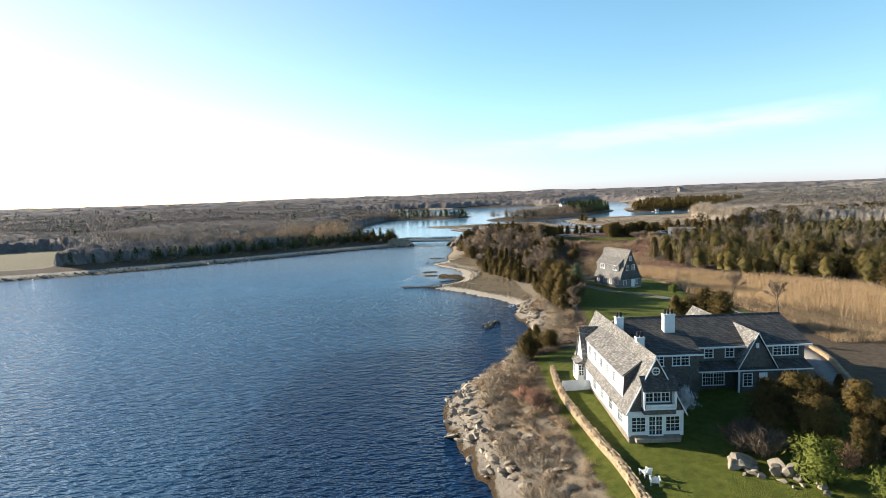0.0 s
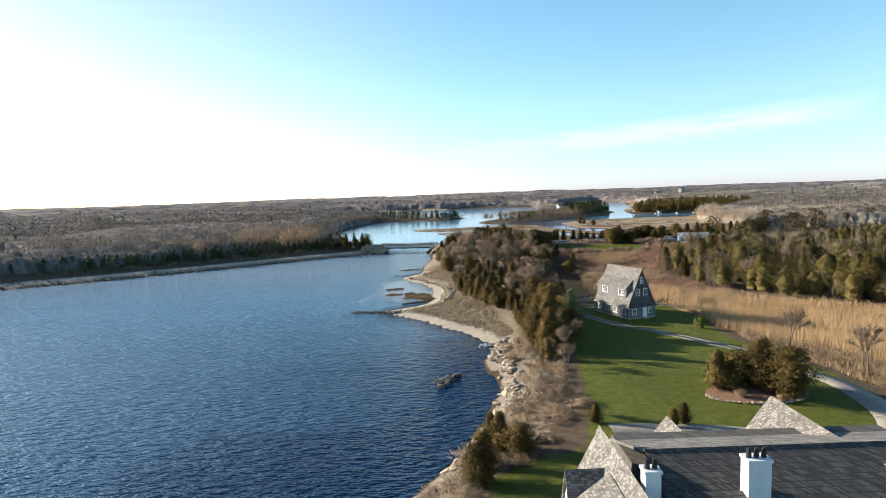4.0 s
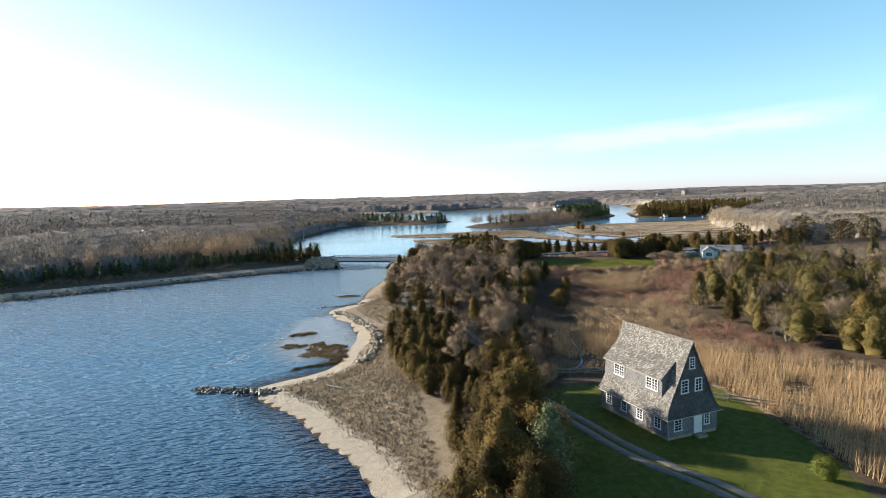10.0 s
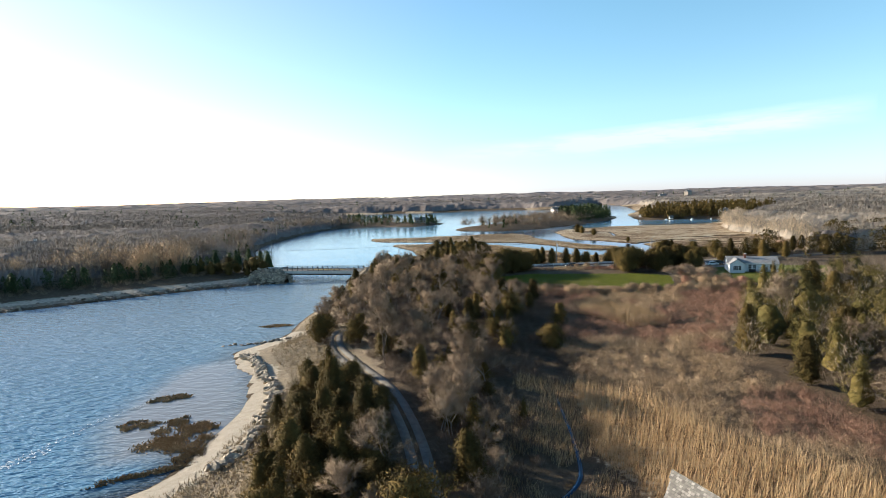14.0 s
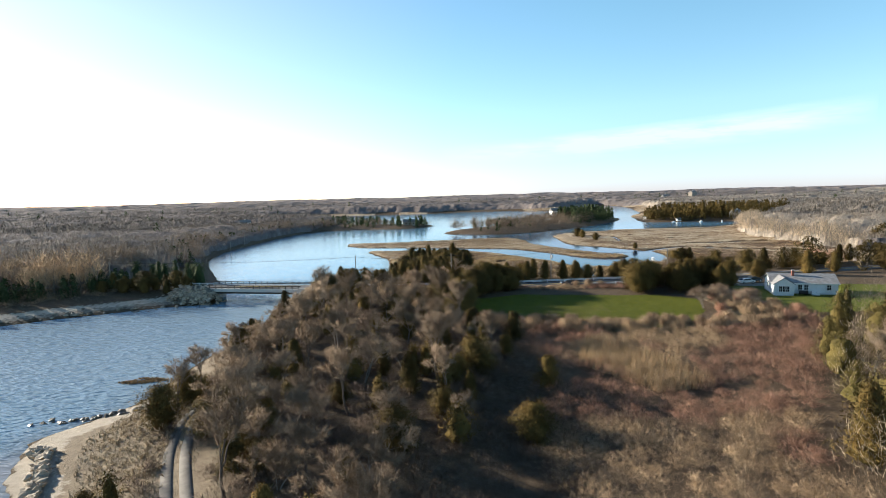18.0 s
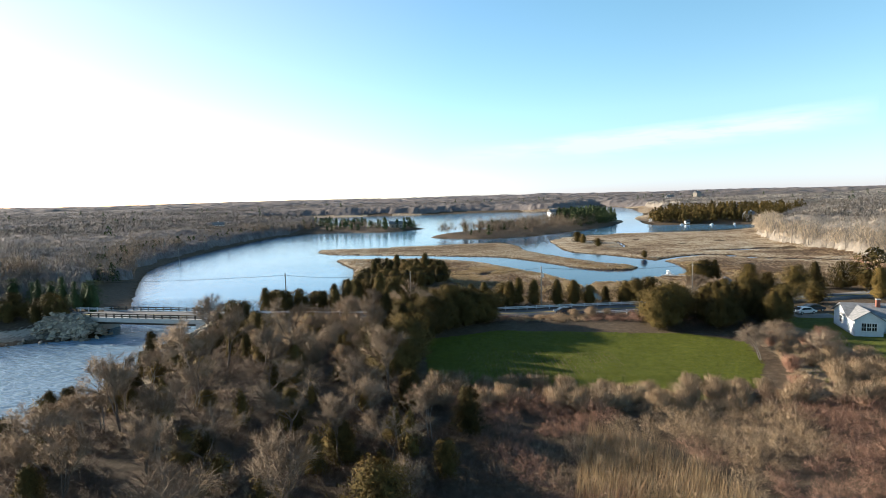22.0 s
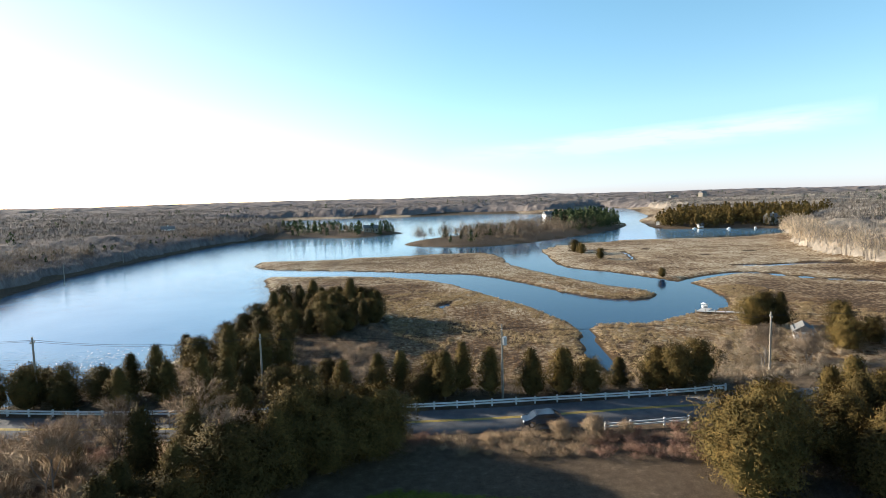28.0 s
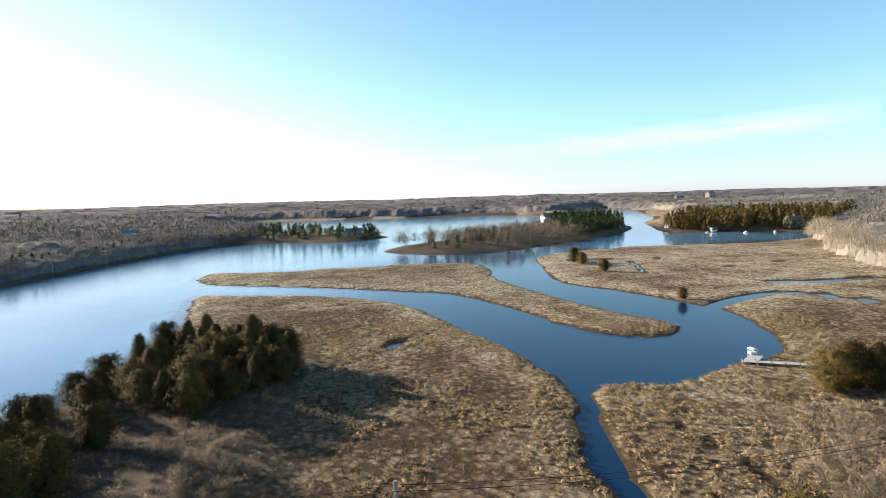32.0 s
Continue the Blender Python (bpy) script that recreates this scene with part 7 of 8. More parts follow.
def far_canopy():
    """The leafless woods as a mass of rounded tree tops."""
    ang = np.radians(np.linspace(-112, 112, 680))
    rad = 62 * 1.0125 ** np.arange(348)
    A, R = np.meshgrid(ang, rad)
    P = np.stack([40 + (np.sin(A) * R).ravel(), 250 + (np.cos(A) * R).ravel()], -1)
    k = wooded(P)
    z = ground_z(P) + np.where(k, crown_z(P) * 0.86 - 0.3, -0.6)
    n = len(ang)
    i = np.arange(len(P)).reshape(len(rad), n)
    f = np.stack([i[:-1, :-1], i[:-1, 1:], i[1:, 1:], i[1:, :-1]], -1).reshape(-1, 4)
    f = f[k[f].any(1)]
    used, f = np.unique(f, return_inverse=True)
    f = f.reshape(-1, 4)
    Q = np.c_[P, z][used]
    me = mesh_np("far_woods", Q, f, M_CANOPY, True)
    me.materials.append(M_PALECANOPY)
    c = Q[f[:, 0]]
    me.polygons.foreach_set("material_index", ((c[:, 0] > 205) & (c[:, 1] < 1000 + 0.5 * c[:, 0])).astype(np.int32))
    nv = np.empty(len(used) * 3, np.float32)
    me.vertices.foreach_get("normal", nv)
    g = np.random.default_rng(24)
    nv = unit(nv.reshape(-1, 3) * 0.70 + np.array([0, 0, 0.35]) + g.normal(0, 0.22, (len(used), 3)))
    me.normals_split_custom_set_from_vertices(nv.tolist())
    tagged(new("far_woods", me), "leafless grey-brown woods rolling to the horizon", "woods", kind="stuff")


far_canopy()


def fuzz(name, P, mat, label, seed, size, width, low=0.82):
    """Fine upright branches of the tree tops, crown by crown."""
    g = np.random.default_rng(seed)
    P = P[wooded(P)]
    z = crown_z(P)
    e = 0.9
    slope = np.stack([crown_z(P + (e, 0)) - z, crown_z(P + (0, e)) - z], -1) / e
    c = np.c_[P, ground_z(P) + z * g.uniform(low, 1.05, len(P))]
    d = unit(np.c_[-slope * 0.25, np.ones(len(P))] + g.normal(0, 0.28, c.shape))
    s = size * g.uniform(0.5, 1.5, (len(c), 1))
    a = g.random(len(c)) * 6.2832
    w = np.stack([np.cos(a), np.sin(a), 0 * a], -1) * (width * g.uniform(0.5, 1.5, (len(c), 1)))
    nn = unit(np.c_[-slope * 1.3, np.full(len(P), 0.8)]) + g.normal(0, 0.25, c.shape)
    tagged(new(name, leaf_mesh(name, c - d * s * 0.6 - w * 0.5, d * s + w * 0.4, w, nn, mat)), label, "woods", kind="stuff")


def polar(n, seed, a0, a1, r0, r1):
    g = np.random.default_rng(seed)
    a, r = np.radians(g.uniform(a0, a1, n)), r0 * (r1 / r0) ** g.random(n)
    return np.stack([40 + np.sin(a) * r, 250 + np.cos(a) * r], -1)


fuzz("wood_branches", polar(590000, 51, -104, -5, 90, 620), M_HAZETWIG, "fine leafless branches of the far bank woods", 52, 1.6, 0.11)
fuzz("wood_branches", polar(330000, 53, -60, 60, 420, 1700), M_HAZETWIG, "fine leafless branches of the far hills", 54, 2.6, 0.42, low=0.85)
fuzz("wood_branches", polar(330000, 55, 20, 80, 150, 800), M_FARPALE, "pale fine leafless branches of the inland hill", 56, 1.8, 0.12)


def stems(name, P, h, r, mat, label, seed):
    """Bare trunks at a wood's edge."""
    g = np.random.default_rng(seed)
    out = ([], [])
    for (x, y), z in zip(P, ground_z(P)):
        p = np.array([x, y, z - 0.3])
        hh, lean = h * g.uniform(0.6, 1.15), g.normal(0, 0.07, 2)
        q = p + np.array([lean[0] * hh, lean[1] * hh, hh * 0.6])
        tube(out, p, q, r * hh / h, r * 0.6 * hh / h, 3)
        for _ in range(2):
            tube(out, q, q + np.array([g.normal(0, 0.16) * hh, g.normal(0, 0.16) * hh, hh * 0.42]), r * 0.5, r * 0.15, 3)
    tagged(new(name, mesh_np(name, np.concatenate(out[0]), np.concatenate(out[1]), mat)), label, "woods", kind="stuff")


def along(line, n, seed, lo, hi):
    """Places beside a line, between lo and hi metres to its right-hand side."""
    g = np.random.default_rng(seed)
    p = curve_pts(line, step=3)
    i = g.integers(0, len(p) - 1, n)
    t = unit(p[i + 1] - p[i])
    return p[i] + (p[i + 1] - p[i]) * g.random((n, 1)) + np.stack([t[:, 1], -t[:, 0]], -1) * g.uniform(lo, hi, (n, 1))


stems("wood_edge_trunks", along(HILL_EDGE[1:9], 620, 60, -1, 9), 9.5, 0.17, M_PALEBARK, "pale slender trunks at the edge of the inland wood", 61)
woods("wood_edge_crowns", along(HILL_EDGE[1:9], 330, 62, -1, 10), 10.5, M_PALETWIG, "pale leafless crowns at the edge of the inland wood", 63, 130, 1.6, 0.075)
POND_SIDE = [(-62, 412), (-78, 442), (-92, 470), (-99, 510), (-101, 560), (-98, 640), (-88, 690), (-60, 735)]
stems("wood_edge_trunks", along(POND_SIDE, 260, 64, -14, 3), 9.5, 0.16, M_PALEBARK, "pale slender trunks along the pond", 65)
woods("pond_side_trees", along(POND_SIDE, 420, 66, -14, 8), 9.0, M_TWIG, "leafless trees along the pond", 67, 100, 1.4, 0.08)
conifers("pond_side_cedars", along(POND_SIDE, 90, 68, -13, 4), 6.0, M_PINE, "dark evergreens along the pond", 69, 160, 0.10)
# far bank by the bridge
cedars_at([(-31, 344.5), (-34.5, 346), (-38, 346.5), (-42, 348), (-45.5, 349), (-49, 349.5), (-53, 351), (-57, 351.5), (-36.5, 343.5), (-44, 345), (-51, 346.5), (-58, 347.5)], 0.72, 0.92, "far bank cedars", WIDE, "dark cedar on the road bank by the bridge", "dark_cedar")
BANK = [(-188, 262), (-140, 274), (-100, 300), (-62, 331), (-46, 345)]
cedars_at(spots([(-28, 352), (-34, 349), (-50, 352), (-64, 350), (-62, 362), (-40, 366), (-26, 362)], 90, 70, 3, 3.4, 1.5)[:24], 0.7, 1.0, "far bank cedars", PINES, "dark cedar on the road bank by the bridge", "dark_cedar")
conifers("far_bank_cedars", along(BANK, 180, 71, -22, -7), 5.4, M_PINE, "dark row of cedars along the far bank", 72, 260, 0.085, 0.34)
P = along(BANK, 900, 73, -30, -3)
thicket("far_bank_brush", P, np.random.default_rng(74).uniform(1.0, 2.4, len(P)), M_TAN, "tan leafless brush along the far bank", "scrub", 60, 75, 0.09)
P = along([(-110, 300), (-78, 330), (-66, 352)], 90, 76, -26, -9)
woods("pale_bank_trees", np.concatenate([along([(-78, 347), (-64, 353)], 16, 77, -4, 4), P[::6]]), 12.5, M_TAN, "pale bushy leafless trees on the far bank", 78, 420, 2.0, 0.07)
stems("pale_bank_trunks", along([(-76, 349), (-63, 354)], 30, 79, -3, 3), 9.0, 0.2, M_PALEBARK, "pale trunks of the trees on the far bank", 80)
woods("far_bank_trees", along([(-205, 330), (-130, 312), (-82, 356), (-70, 395)], 380, 81, -16, 4), 10.5, M_TWIG, "tall leafless trees behind the far bank", 82, 150, 1.7, 0.085)
stems("far_bank_trunks", along([(-205, 330), (-130, 312), (-82, 356), (-70, 395)], 200, 83, -6, 8), 9.5, 0.17, M_PALEBARK, "pale slanting trunks behind the far bank", 84)
# belt between the road and the marsh
P = spots([(150, 346), (330, 340), (330, 420), (262, 420), (228, 404), (190, 374), (150, 364)], 620, 62, 3, way=4)
conifers("marsh_edge_cedars", P[::2], 8.5, M_CEDAR, "olive cedars between the road and the marsh", 85, 420, 0.07, 0.40, True)
woods("marsh_edge_woods", P[1::2], 8, M_PALETWIG, "leafless trees between the road and the marsh", 163, 130, 1.4, 0.08)
P = spots([(186, 380), (222, 410), (226, 456), (214, 440), (200, 410)], 90, 164, 2)
thicket("marsh_edge_brush", P, np.random.default_rng(165).uniform(1.5, 3.2, len(P)), M_RED, "reddish leafless brush at the marsh edge", "scrub", 160, 166, 0.06)
# islands and points
P = spots(WOODED_ISLE, 1500, 64, 5)
conifers("island_pines", P[P[:, 0] > 168], 11, M_PINE, "dark pines on the island", 165, 150, 0.10, 0.24)
woods("island_woods", P[P[:, 0] <= 190], 9.5, M_TWIG, "leafless trees on the island", 166, 130, 1.7, 0.12)
conifers("island_pines", P[(P[:, 0] < 120)][::4], 6.0, M_PINE, "dark cedars on the island shore", 167, 120)
P = spots([(-75, 735), (-39, 722), (8, 704), (21, 723), (43, 754), (-20, 786), (-75, 840)], 330, 68, 2)
conifers("point_pines", P[::2], 7.5, M_PINE, "row of dark pines along the low point", 169, 110)
woods("point_woods", P[1::2], 6.5, M_TWIG, "leafless trees along the low point", 170, 70, 1.6, 0.16)
P = spots(POINT, 700, 171, 5)
conifers("far_point_pines", P, 11, M_CEDAR, "olive evergreens on the far wooded point", 172, 130, 0.10, 0.26)
P = far_spots([(-1200, 200), (-1000, 1500), (900, 1800), (1300, 300), (330, 100), (420, 760), (430, 1420), (-240, 1230), (-160, 930), (-110, 500), (-420, 240)], 420, 173, 12)
P = P[wooded(P)]
conifers("scattered_pines", P, 12.5, M_PINE, "dark evergreens scattered through the woods", 174, 80, 0.10)
# lone bushes on the marsh
for x, y, k in ((135, 545, 1.5), (139, 516, 1.1), (136.5, 538, 1.2), (137, 550, 1.0), (143.5, 460, 0.75)):
    c = CEDARS[2]
    plant("marsh_bush", (("trunk", c[3]), ("crown", c[4])), x, y, k * 0.75, "dark rounded bush standing alone on the marsh", "shrub", "marsh bushes")
# ---- poles, cars, dock and other small things ----
def utility_pole(x, y, h, label, can=False):
    p = thing("utility_pole", pose(x, y, gz(x, y)), label, "utility pole", "roadside poles")
    part("pole", cyl(bmesh.new(), (0, 0, -0.5), (0, 0, h), 0.16, 0.11, 8), M_TIMBER, p)
    part("crossarm", boxed(-0.05, 0.05, -0.42, 0.42, h - 0.75, h - 0.64), M_TIMBER, p)
    for yy in (-0.36, 0.36):
        part("insulator", cyl(bmesh.new(), (0, yy, h - 0.62), (0, yy, h - 0.46), 0.05, 0.035, 6), M_CONCRETE, p)
    if can:
        part("transformer", cyl(bmesh.new(), (0.35, -0.1, h - 2.6), (0.35, -0.1, h - 1.6), 0.28, n=12), M_METAL, p, "pale grey transformer can")
    return (x, y, gz(x, y) + h - 0.45)


POLES = [utility_pole(-58, 352, 9, "weathered wooden utility pole by the road"), utility_pole(19.5, 347.2, 9, "weathered wooden utility pole by the road"),
         utility_pole(48.5, 346.3, 9, "weathered wooden utility pole by the road"), utility_pole(78.6, 346.3, 9.5, "wooden utility pole carrying a transformer", True),
         utility_pole(117.3, 355, 9, "weathered wooden utility pole at the road bend"), utility_pole(165, 362, 9, "weathered wooden utility pole by the road"),
         ]
for x, y, h in ((-89, 430, 9), (-86, 452, 10), (-87, 553, 11), (-97, 525, 9), (-71, 486, 9)):
    utility_pole(x, y, h, "pale utility pole at the edge of the far woods")
for a, b in zip(POLES[:-1], POLES[1:]):
    for dy in (-0.36, 0.36):
        c = bpy.data.curves.new("wire", "CURVE")
        c.dimensions, c.bevel_depth = "3D", 0.018
        s = c.splines.new("POLY")
        s.points.add(12)
        for i in range(13):
            t = i / 12
            q = Vector(a).lerp(Vector(b), t) + Vector((0, dy, -3.2 * t * (1 - t)))
            s.points[i].co = (*q, 1)
        c.materials.append(M_TYRE)
        tagged(new("wire", c), "sagging dark overhead wire between poles", "wire", "overhead wires")


def car(x, y, z, heading, mat, label):
    k = thing("car", pose(x, y, z, 0, 0, heading), label, "car")
    side = [(-2.15, 0.35), (2.15, 0.35), (2.2, 0.75), (1.35, 0.92), (0.75, 1.42), (-1.2, 1.48), (-2.05, 0.98), (-2.2, 0.8)]
    bm = prism(bmesh.new(), side, -0.85, 0.85)
    bmesh.ops.bevel(bm, geom=bm.edges[:], offset=0.07, segments=2, affect="EDGES")
    body = part("body", bm, mat, k)
    part("windscreen", prism(bmesh.new(), [(1.30, 0.95), (0.76, 1.38), (0.72, 1.36), (1.24, 0.93)], -0.7, 0.7), M_GLASS, k)
    part("rear_window", prism(bmesh.new(), [(-1.95, 1.04), (-1.27, 1.44), (-1.24, 1.42), (-1.9, 1.0)], -0.68, 0.68), M_GLASS, k)
    for s in (-1, 1):
        part("side_window", prism(bmesh.new(), [(-1.6, 1.0), (0.95, 1.0), (0.6, 1.34), (-1.15, 1.38)], s * 0.865, s * 0.85), M_GLASS, k)
        part("headlight", boxed(2.13, 2.23, s * 0.45, s * 0.75, 0.6, 0.74), M_WHITE, k)
        part("tail_light", boxed(-2.23, -2.13, s * 0.5, s * 0.78, 0.72, 0.86), M_BRICK, k)
        for wx in (-1.35, 1.35):
            w = part("wheel", cyl(bmesh.new(), (wx, s * 0.68, 0.33), (wx, s * 0.88, 0.33), 0.33, n=16), M_TYRE, k)
            part("rim", cyl(bmesh.new(), (wx, s * 0.88, 0.33), (wx, s * 0.895, 0.33), 0.2, n=12), M_METAL, w)
    return k


rz = lambda x, y: float(road_z(np.array([[x, y]]))[0]) + 0.14
car(82, 337.6, rz(82, 337.6), 183, M_CARB, "dark blue car driving on the road")
car(-36, 352.6, 3.35, 158, M_CARB, "blue-grey car on the road beside the bridge")
car(129.5, 331, gz(129.5, 331) + 0.1, 10, M_CARW, "white car parked beside the white house")
car(133.0, 333.6, gz(133, 333.6) + 0.05, 8, M_CARB, "dark car parked beside the white house")


def dock():
    d = thing("dock", pose(129.2, 403.8, 0), "narrow grey wooden dock with a small float", "dock")
    a, b = Vector((0, 0.2, 0.85)), Vector((9.5, -2.9, 0.9))
    m = Matrix.Translation(a) @ (b - a).to_track_quat("X", "Z").to_matrix().to_4x4()
    n = 30
    ln = (b - a).length
    for i in range(n):
        part("plank", boxed(i * ln / n, (i + 0.9) * ln / n, -0.65, 0.65, 0, 0.06, m), M_CONCRETE, d, "bleached dock plank" if i == 0 else "")
    for i in range(6):
        for s in (-0.6, 0.6):
            part("pile", cyl(bmesh.new(), m @ Vector((i * ln / 5, s, -1.8)), m @ Vector((i * ln / 5, s, 0.35)), 0.09), M_TIMBER, d)
    f = part("platform", boxed(-0.6, 1.4, 0.2, 5.0, 0.72, 0.86, pose(0.6, 0, 0, 0, 0, -42)), M_CONCRETE, d, "bleached dock platform")
    for x, y in ((3.2, 3.4), (4.2, 3.4), (3.2, 4.4), (4.2, 4.4)):
        part("shelter_post", cyl(bmesh.new(), (x, y, 0.3), (x, y, 1.75), 0.05), M_WHITE, d)
    part("shelter_roof", prism(bmesh.new(), [(3.0, 1.72), (4.4, 1.72), (3.7, 1.95)], 3.2, 4.6), M_WHITE, d, "white roof of the dock shelter")
    part("bench", boxed(3.2, 4.2, 3.5, 4.3, 0.9, 1.35), M_WHITE, d)


dock()


def garden_chair(x, y, turn):
    c = thing("garden_chair", pose(x, y, gz(x, y) + 0.02, 0, 0, turn), "white painted wooden garden chair on the lawn", "chair", "garden chairs")
    for i in range(5):
        part("seat_slat", boxed(-0.3, 0.3, -0.35 + i * 0.14, -0.23 + i * 0.14, 0.36 - i * 0.025, 0.385 - i * 0.025), M_WHITE, c)
        part("back_slat", boxed(-0.3 + i * 0.12, -0.2 + i * 0.12, -0.02, 0.02, 0, 0.85 - 0.05 * abs(i - 2), pose(0, 0.36, 0.26, -22)), M_WHITE, c)
    for s in (-1, 1):
        part("arm", boxed(s * 0.4 - 0.07, s * 0.4 + 0.07, -0.4, 0.45, 0.56, 0.59), M_WHITE, c)
        part("leg", boxed(s * 0.36 - 0.04, s * 0.36 + 0.04, -0.36, -0.27, 0, 0.57), M_WHITE, c)
        part("leg", boxed(s * 0.36 - 0.04, s * 0.36 + 0.04, 0.32, 0.41, 0, 0.57), M_WHITE, c)


garden_chair(17.6, 48.8, 200)
garden_chair(17.9, 47.3, 165)
gate = thing("garden_fence", pose(14.6, 70.4, gz(16.5, 70.5)), "short white board fence between wall and house", "fence")
for i in range(19):
    part("board", boxed(i * 0.19, i * 0.19 + 0.175, -0.03, 0.03, 0, 1.35), M_WHITE, gate)
part("rail", boxed(0, 3.6, 0.03, 0.1, 1.2, 1.3), M_WHITE, gate)
low = thing("planted_bed", pose(0, 0, 0), "oval mulch bed edged with rough stones on the lawn", "garden bed")
bm = bmesh.new()
ring = [bm.verts.new((50 + 6.2 * math.cos(a), 109 + 3.8 * math.sin(a), gz(50 + 6.2 * math.cos(a), 109 + 3.8 * math.sin(a)) + 0.05)) for a in np.arange(28) * 0.2244]
top = bm.verts.new((50, 109, gz(50, 109) + 0.32))
for i in range(28):
    bm.faces.new((ring[i], ring[(i + 1) % 28], top))
part("mulch", bm, M_RUBBLE, low, "reddish mulch")
for i in range(40):
    a = math.pi + i * 0.085 + 0.02
    x, y = 50 + 6.3 * math.cos(a), 109 + 3.9 * math.sin(a)
    s = G.uniform(0.5, 1.0)
    mesh_part("edge_stone", G.choice(PALE_ROCKS), low, pose(x, y, gz(x, y) + 0.12, G.uniform(-15, 15), G.uniform(-15, 15), G.uniform(0, 360)) @ Matrix.Diagonal((s, s, s * 0.8, 1)))
brush = thing("brush_pile", pose(27.3, 106.8, gz(27.3, 106.8)), "heap of cut tan brush on the lawn", "brush pile")
mesh_part("heap", shrub_mesh(301, 2.2, 0.8, M_TAN, 900, 0.2, 0.05), brush)
for x, y, ln, a in ((6.5, 183, 3.6, 60), (9.5, 181.5, 3.0, 150), (4, 187, 2.2, 20)):
    lg = thing("driftwood", pose(x, y, gz(x, y) + 0.12, 0, 0, a), "bleached driftwood log in the dune grass", "log", "driftwood")
    part("log", cyl(bmesh.new(), (0, 0, 0), (ln, 0.2, 0.1), 0.13, 0.07, 7), M_CONCRETE, lg)
# weed and grass patches awash below the beach
WEEDS = ((1.5, 206.5, 3.6, 4.6, 35), (-1.2, 212.5, 1.8, 1.6, 10), (3.6, 210.5, 1.6, 2.4, 20), (-6.5, 221.5, 2.4, 1.6, 20), (-6.0, 211.5, 2.2, 1.5, 10), (-4.2, 269.5, 3.0, 1.3, 6), (1.8, 197.5, 4.4, 0.9, 25), (5.2, 202.5, 1.6, 2.6, 10))
for x, y, a, b, r in WEEDS:
    g1 = np.random.default_rng(int(abs(x * 10)))
    n = int(190 * a * b)
    an, hub = g1.random(n) * 6.2832, g1.integers(0, 16, n)
    ha, hq = g1.random(16) * 6.2832, np.sqrt(g1.random(16))
    ca, sa = math.cos(radians(r)), math.sin(radians(r))
    u, v = (np.cos(ha) * hq * a)[hub] + g1.normal(0, 0.16 * a, n), (np.sin(ha) * hq * b)[hub] + g1.normal(0, 0.14 * b, n)
    c = np.stack([x + u * ca - v * sa, y + u * sa + v * ca, np.full(n, 0.0)], -1)
    w = np.stack([np.cos(an * 3), np.sin(an * 3), np.zeros(n)], -1) * 0.12
    vv, ff = tri_cloud(c - w, np.stack([g1.normal(0, 0.2, n), g1.normal(0, 0.2, n), np.full(n, 0.3)], -1), 2 * w)
    tagged(new("weed_patch", mesh_np("weed_patch", vv, ff, M_MARSHG)), "patch of brown marsh grass awash at the river edge", "grass", kind="stuff")

# ditch through the wet meadow
DITCH = [(46, 189.5), (48.3, 192), (50, 196), (51.2, 206), (51.8, 217)]
me = ribbon("ditch", DITCH, 0.24, bpy.data.materials["tidal_water"], 0.05, 0.5, 1.0)
mask_attr(me, "low_sheen", np.ones(len(me.vertices)))
tagged(new("ditch", me), "narrow water-filled ditch through the wet meadow", "ditch", kind="structure")
# pale stones on the marsh point
for x, y, k in ((138, 478.5, 0.9), (140, 474.8, 0.8), (141.5, 472.5, 1.1), (142.6, 471, 1.2), (141, 470.6, 0.7), (145.3, 466, 1.2), (146, 464.6, 0.9), (139.2, 480, 0.6)):
    o = new("marsh_rock", G.choice(PALE_ROCKS))
    o.matrix_world = pose(x, y, gz(x, y) + 0.1, 0, 0, G.uniform(0, 360)) @ Matrix.Diagonal((k * 1.6, k * 1.3, k, 1))
    tagged(o, "bleached pale boulder on the marsh edge", "rock", "marsh rocks")


def far_house(x, y, turn, w, d, h, wall, label, chimney=True):
    """A small gabled house seen far off."""
    t = thing("house", pose(x, y, gz(x, y), 0, 0, turn), label, "house")
    part("wall", boxed(-w / 2, w / 2, -d / 2, d / 2, -1.0, h), wall, t)
    bm = bmesh.new()
    prism(bm, [(-d / 2 - 0.4, h), (d / 2 + 0.4, h), (0, h + d * 0.42)], -w / 2 - 0.3, w / 2 + 0.3)
    bmesh.ops.rotate(bm, verts=bm.verts, cent=(0, 0, 0), matrix=Matrix.Rotation(math.pi / 2, 3, "Z"))
    part("roof", bm, M_ROOFGREY, t, "grey shingle roof")
    for i in range(3):
        for s in (-1, 1):
            part("window", boxed(-w / 2 + (i + 0.6) * w / 3.2, -w / 2 + (i + 0.6) * w / 3.2 + 1.0, s * d / 2 - 0.05, s * d / 2 + 0.05, 1.0, 2.3), M_DARKPANE, t)
    if chimney:
        part("chimney", boxed(-0.5, 0.5, -0.4, 0.4, h, h + d * 0.42 + 0.9), M_CONCRETE, t, "pale chimney")
    return t


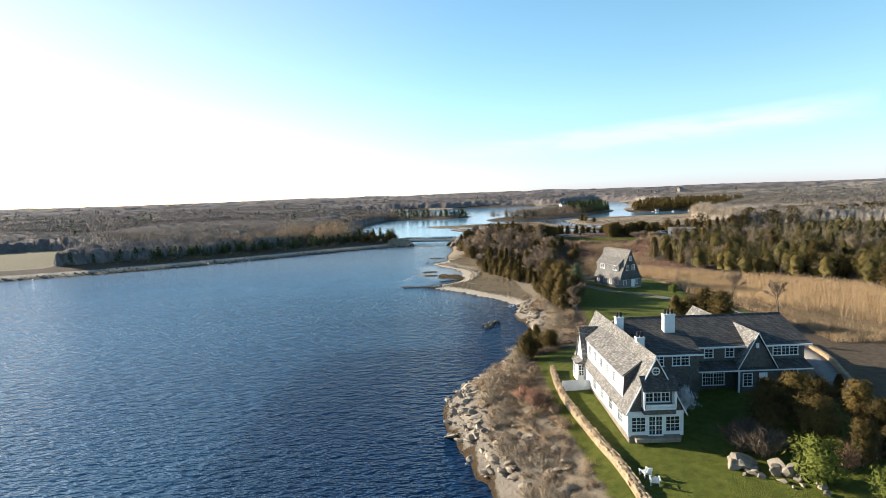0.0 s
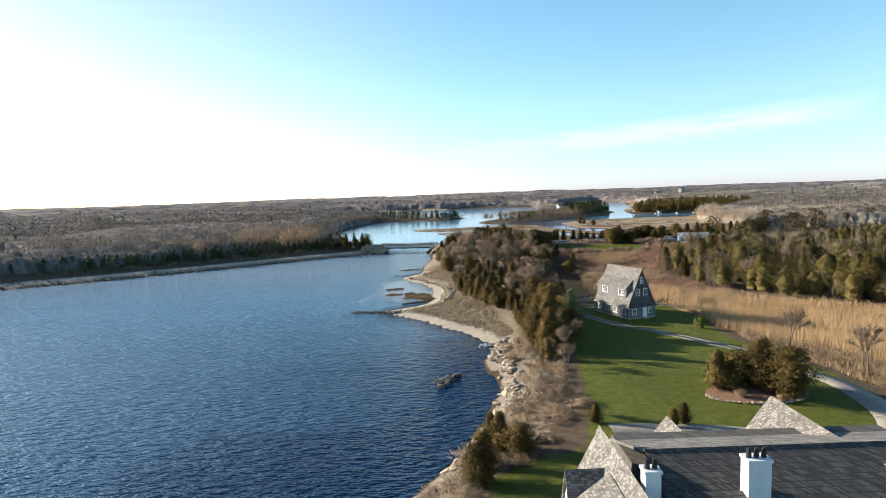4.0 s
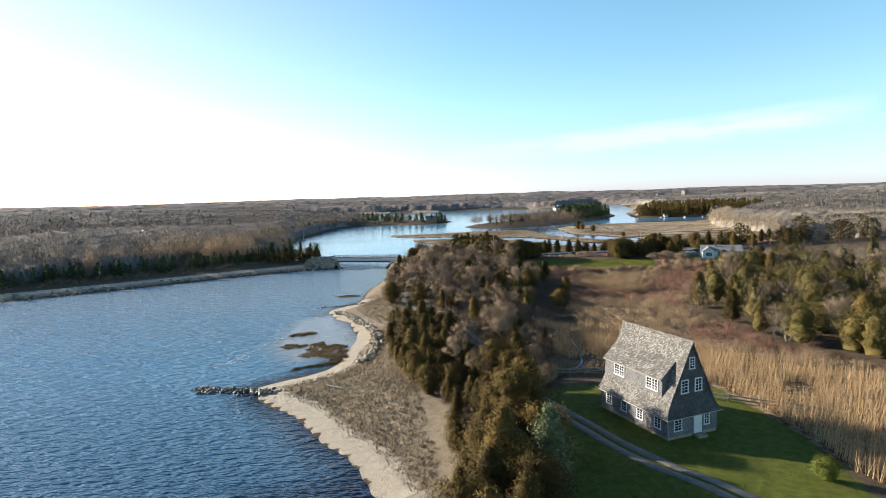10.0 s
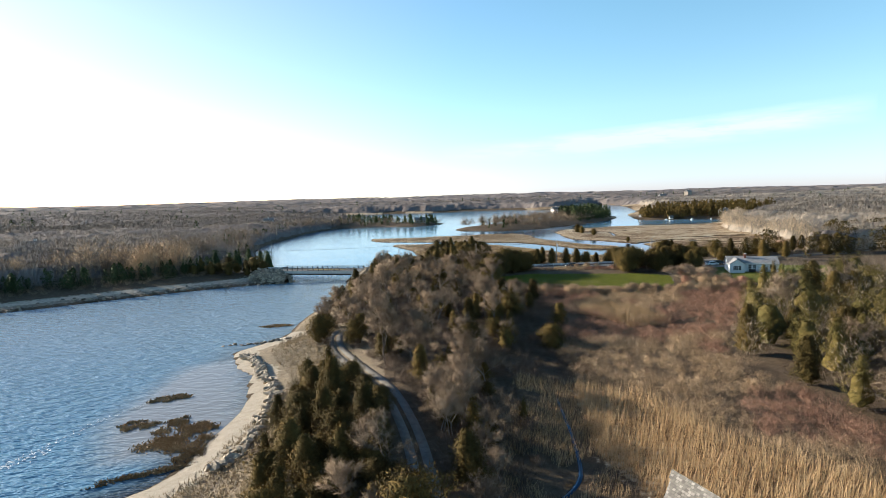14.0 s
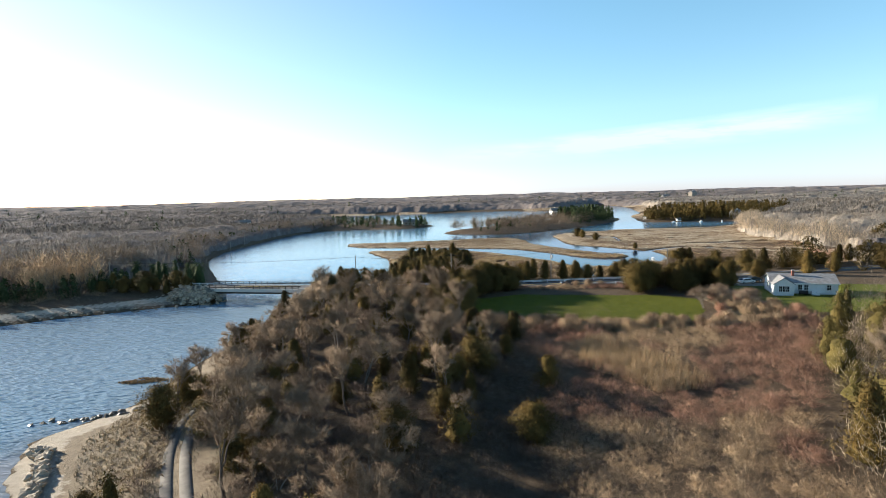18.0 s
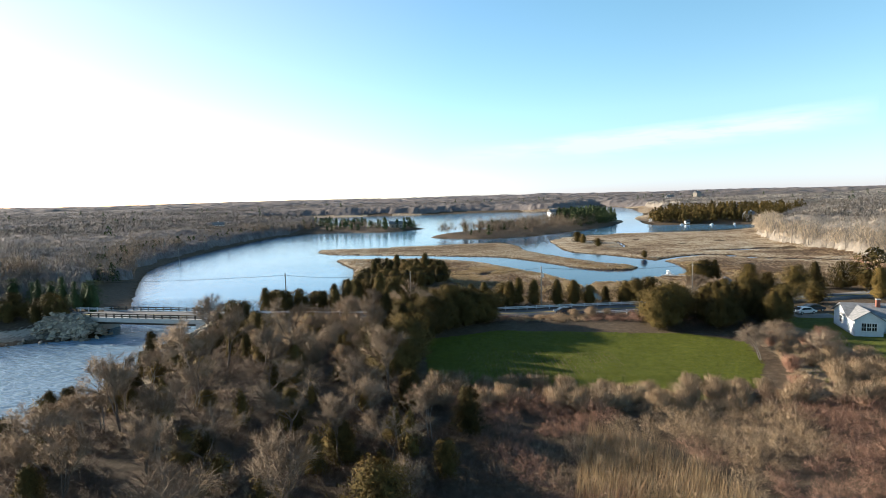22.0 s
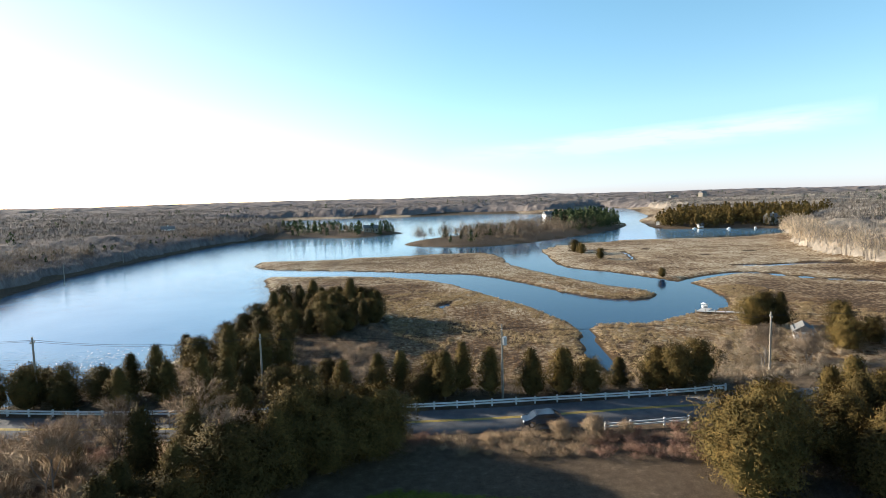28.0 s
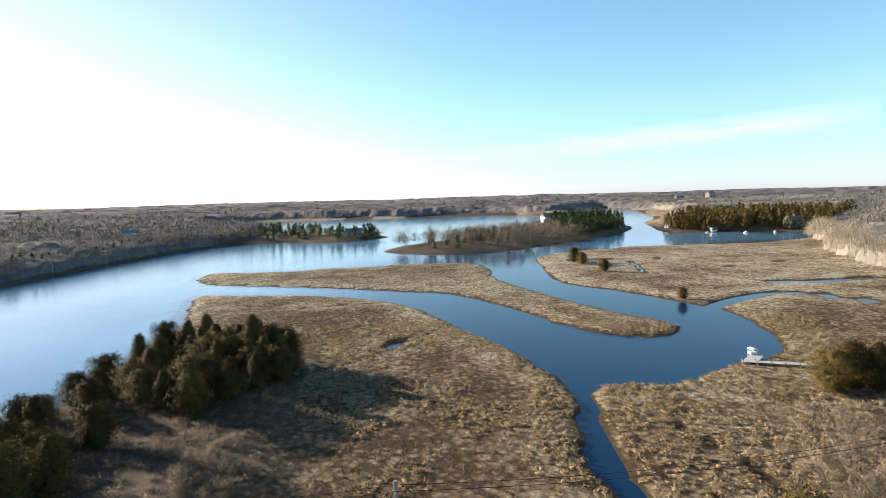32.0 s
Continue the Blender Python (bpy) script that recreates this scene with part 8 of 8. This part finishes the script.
M_ROOFGREY = grainy("far_roof_shingle", (0.13, 0.125, 0.12), (0.25, 0.24, 0.22), 1.5)
M_DARKPANE = grainy("dark_window_pane", (0.02, 0.025, 0.03), (0.04, 0.045, 0.05), 2.0, rough=0.1, strength=0)
far_house(-168, 418, 15, 13, 8, 6.5, M_TIMBER, "grey shingled house among the leafless trees of the far bank")
far_house(167, 776, 20, 10, 7, 9.0, M_WHITE, "white house among the pines of the island")
far_house(13, 735, 10, 12, 6, 3.4, M_TIMBER, "low grey house on the point", False)
far_house(-142, 712, 25, 10, 6, 6.5, M_WHITE, "pale house in the trees above the pond")
far_house(252, 742, 40, 4, 3, 2.0, M_WHITE, "small white boathouse on the far shore", False)
far_house(269, 704, 10, 4, 3, 2.0, M_WHITE, "small white boathouse on the far shore", False)
far_house(322, 700, 15, 11, 7, 5.0, M_TIMBER, "grey house under the pines on the far shore")
far_house(510, 1333, 10, 15, 10, 8, M_WHITE, "large pale house on a distant hill")
far_house(570, 1345, 30, 14, 9, 14, M_TIMBER, "grey house on a distant hill")
far_house(-204, 1020, 30, 16, 8, 5, M_WHITE, "long white building on the distant shore")
far_house(137.6, 379, 62, 4.2, 3.0, 1.8, M_WHITE, "small white gabled cottage among cedars by the marsh", False)


def boat(x, y, turn, k=1.0):
    b = thing("boat", pose(x, y, 0.05, 0, 0, turn), "small white boat moored by the far shore", "boat", "moored boats")
    bm = bmesh.new()
    ring = [(-2.4, 0.9), (1.0, 1.0), (2.6, 0.0), (1.0, -1.0), (-2.4, -0.9)]
    lo = [bm.verts.new((px * 0.85 * k, py * 0.7 * k, -0.2)) for px, py in ring]
    hi = [bm.verts.new((px * k, py * k, 0.7 * k)) for px, py in ring]
    bm.faces.new(lo[::-1])
    bm.faces.new(hi)
    for i in range(5):
        bm.faces.new((lo[i], lo[(i + 1) % 5], hi[(i + 1) % 5], hi[i]))
    part("hull", bm, M_WHITE, b)
    part("cabin", boxed(-0.6 * k, 0.8 * k, -0.6 * k, 0.6 * k, 0.7 * k, 1.6 * k), M_WHITE, b)


boat(283, 688, 20, 0.8)
boat(262, 698, 160, 0.7)
boat(300, 684, 70, 0.8)


def gangway():
    g = thing("gangway", pose(-83, 456, 0, 0, 0, 98), "white aluminium gangway and float at the pond shore", "dock")
    part("ramp", boxed(0, 16, -0.7, 0.7, 0.9, 1.05), M_WHITE, g)
    for s in (-0.7, 0.7):
        part("handrail", boxed(0, 16, s - 0.04, s + 0.04, 1.9, 1.98), M_WHITE, g)
        for i in range(9):
            part("upright", boxed(i * 2 - 0.04, i * 2 + 0.04, s - 0.04, s + 0.04, 0.9, 1.95), M_WHITE, g)
    part("float", boxed(16, 22, -2, 2, 0.1, 0.7), M_CONCRETE, g)


gangway()

M_FOAM = grainy("white_foam", (0.55, 0.58, 0.60), (0.85, 0.86, 0.86), 3.0, rough=0.6, strength=0.3)


def foam(name, line, n, spread, seed, size=0.35):
    """Broken foam: small flat flecks on the water along a line."""
    g = np.random.default_rng(seed)
    p = curve_pts(line, step=0.5)
    i = g.integers(0, len(p), n)
    c = np.c_[p[i] + g.normal(0, spread, (n, 2)), np.full(n, 0.07) + g.random(n) * 0.05]
    a, s = g.random(n) * 6.2832, size * g.uniform(0.3, 1.3, n)
    u = np.stack([np.cos(a) * s, np.sin(a) * s, 0.05 * g.normal(size=n)], -1)
    w = np.stack([-np.sin(a) * s * 0.5, np.cos(a) * s * 0.5, 0.05 * g.normal(size=n)], -1)
    v, f = tri_cloud(c, u, w)
    tagged(new(name, mesh_np(name, v, f, M_FOAM)), "white foam breaking on the shallows", "foam", kind="stuff")


foam("foam", [(-17, 199), (-15, 201), (-13.6, 204.5)], 130, 0.7, 1)
foam("foam", [(-14, 205), (-12.5, 212), (-9.5, 219)], 160, 0.4, 2, 0.25)
foam("foam", [(17.2, 148.5), (18.8, 150.5)], 160, 0.7, 3)
foam("foam", [(-16, 350), (-8, 354), (-2, 362), (4, 372), (8, 384)], 700, 3.2, 4, 0.5)
foam("foam", [(-14, 331), (-9, 336), (-5, 342)], 120, 0.5, 5)
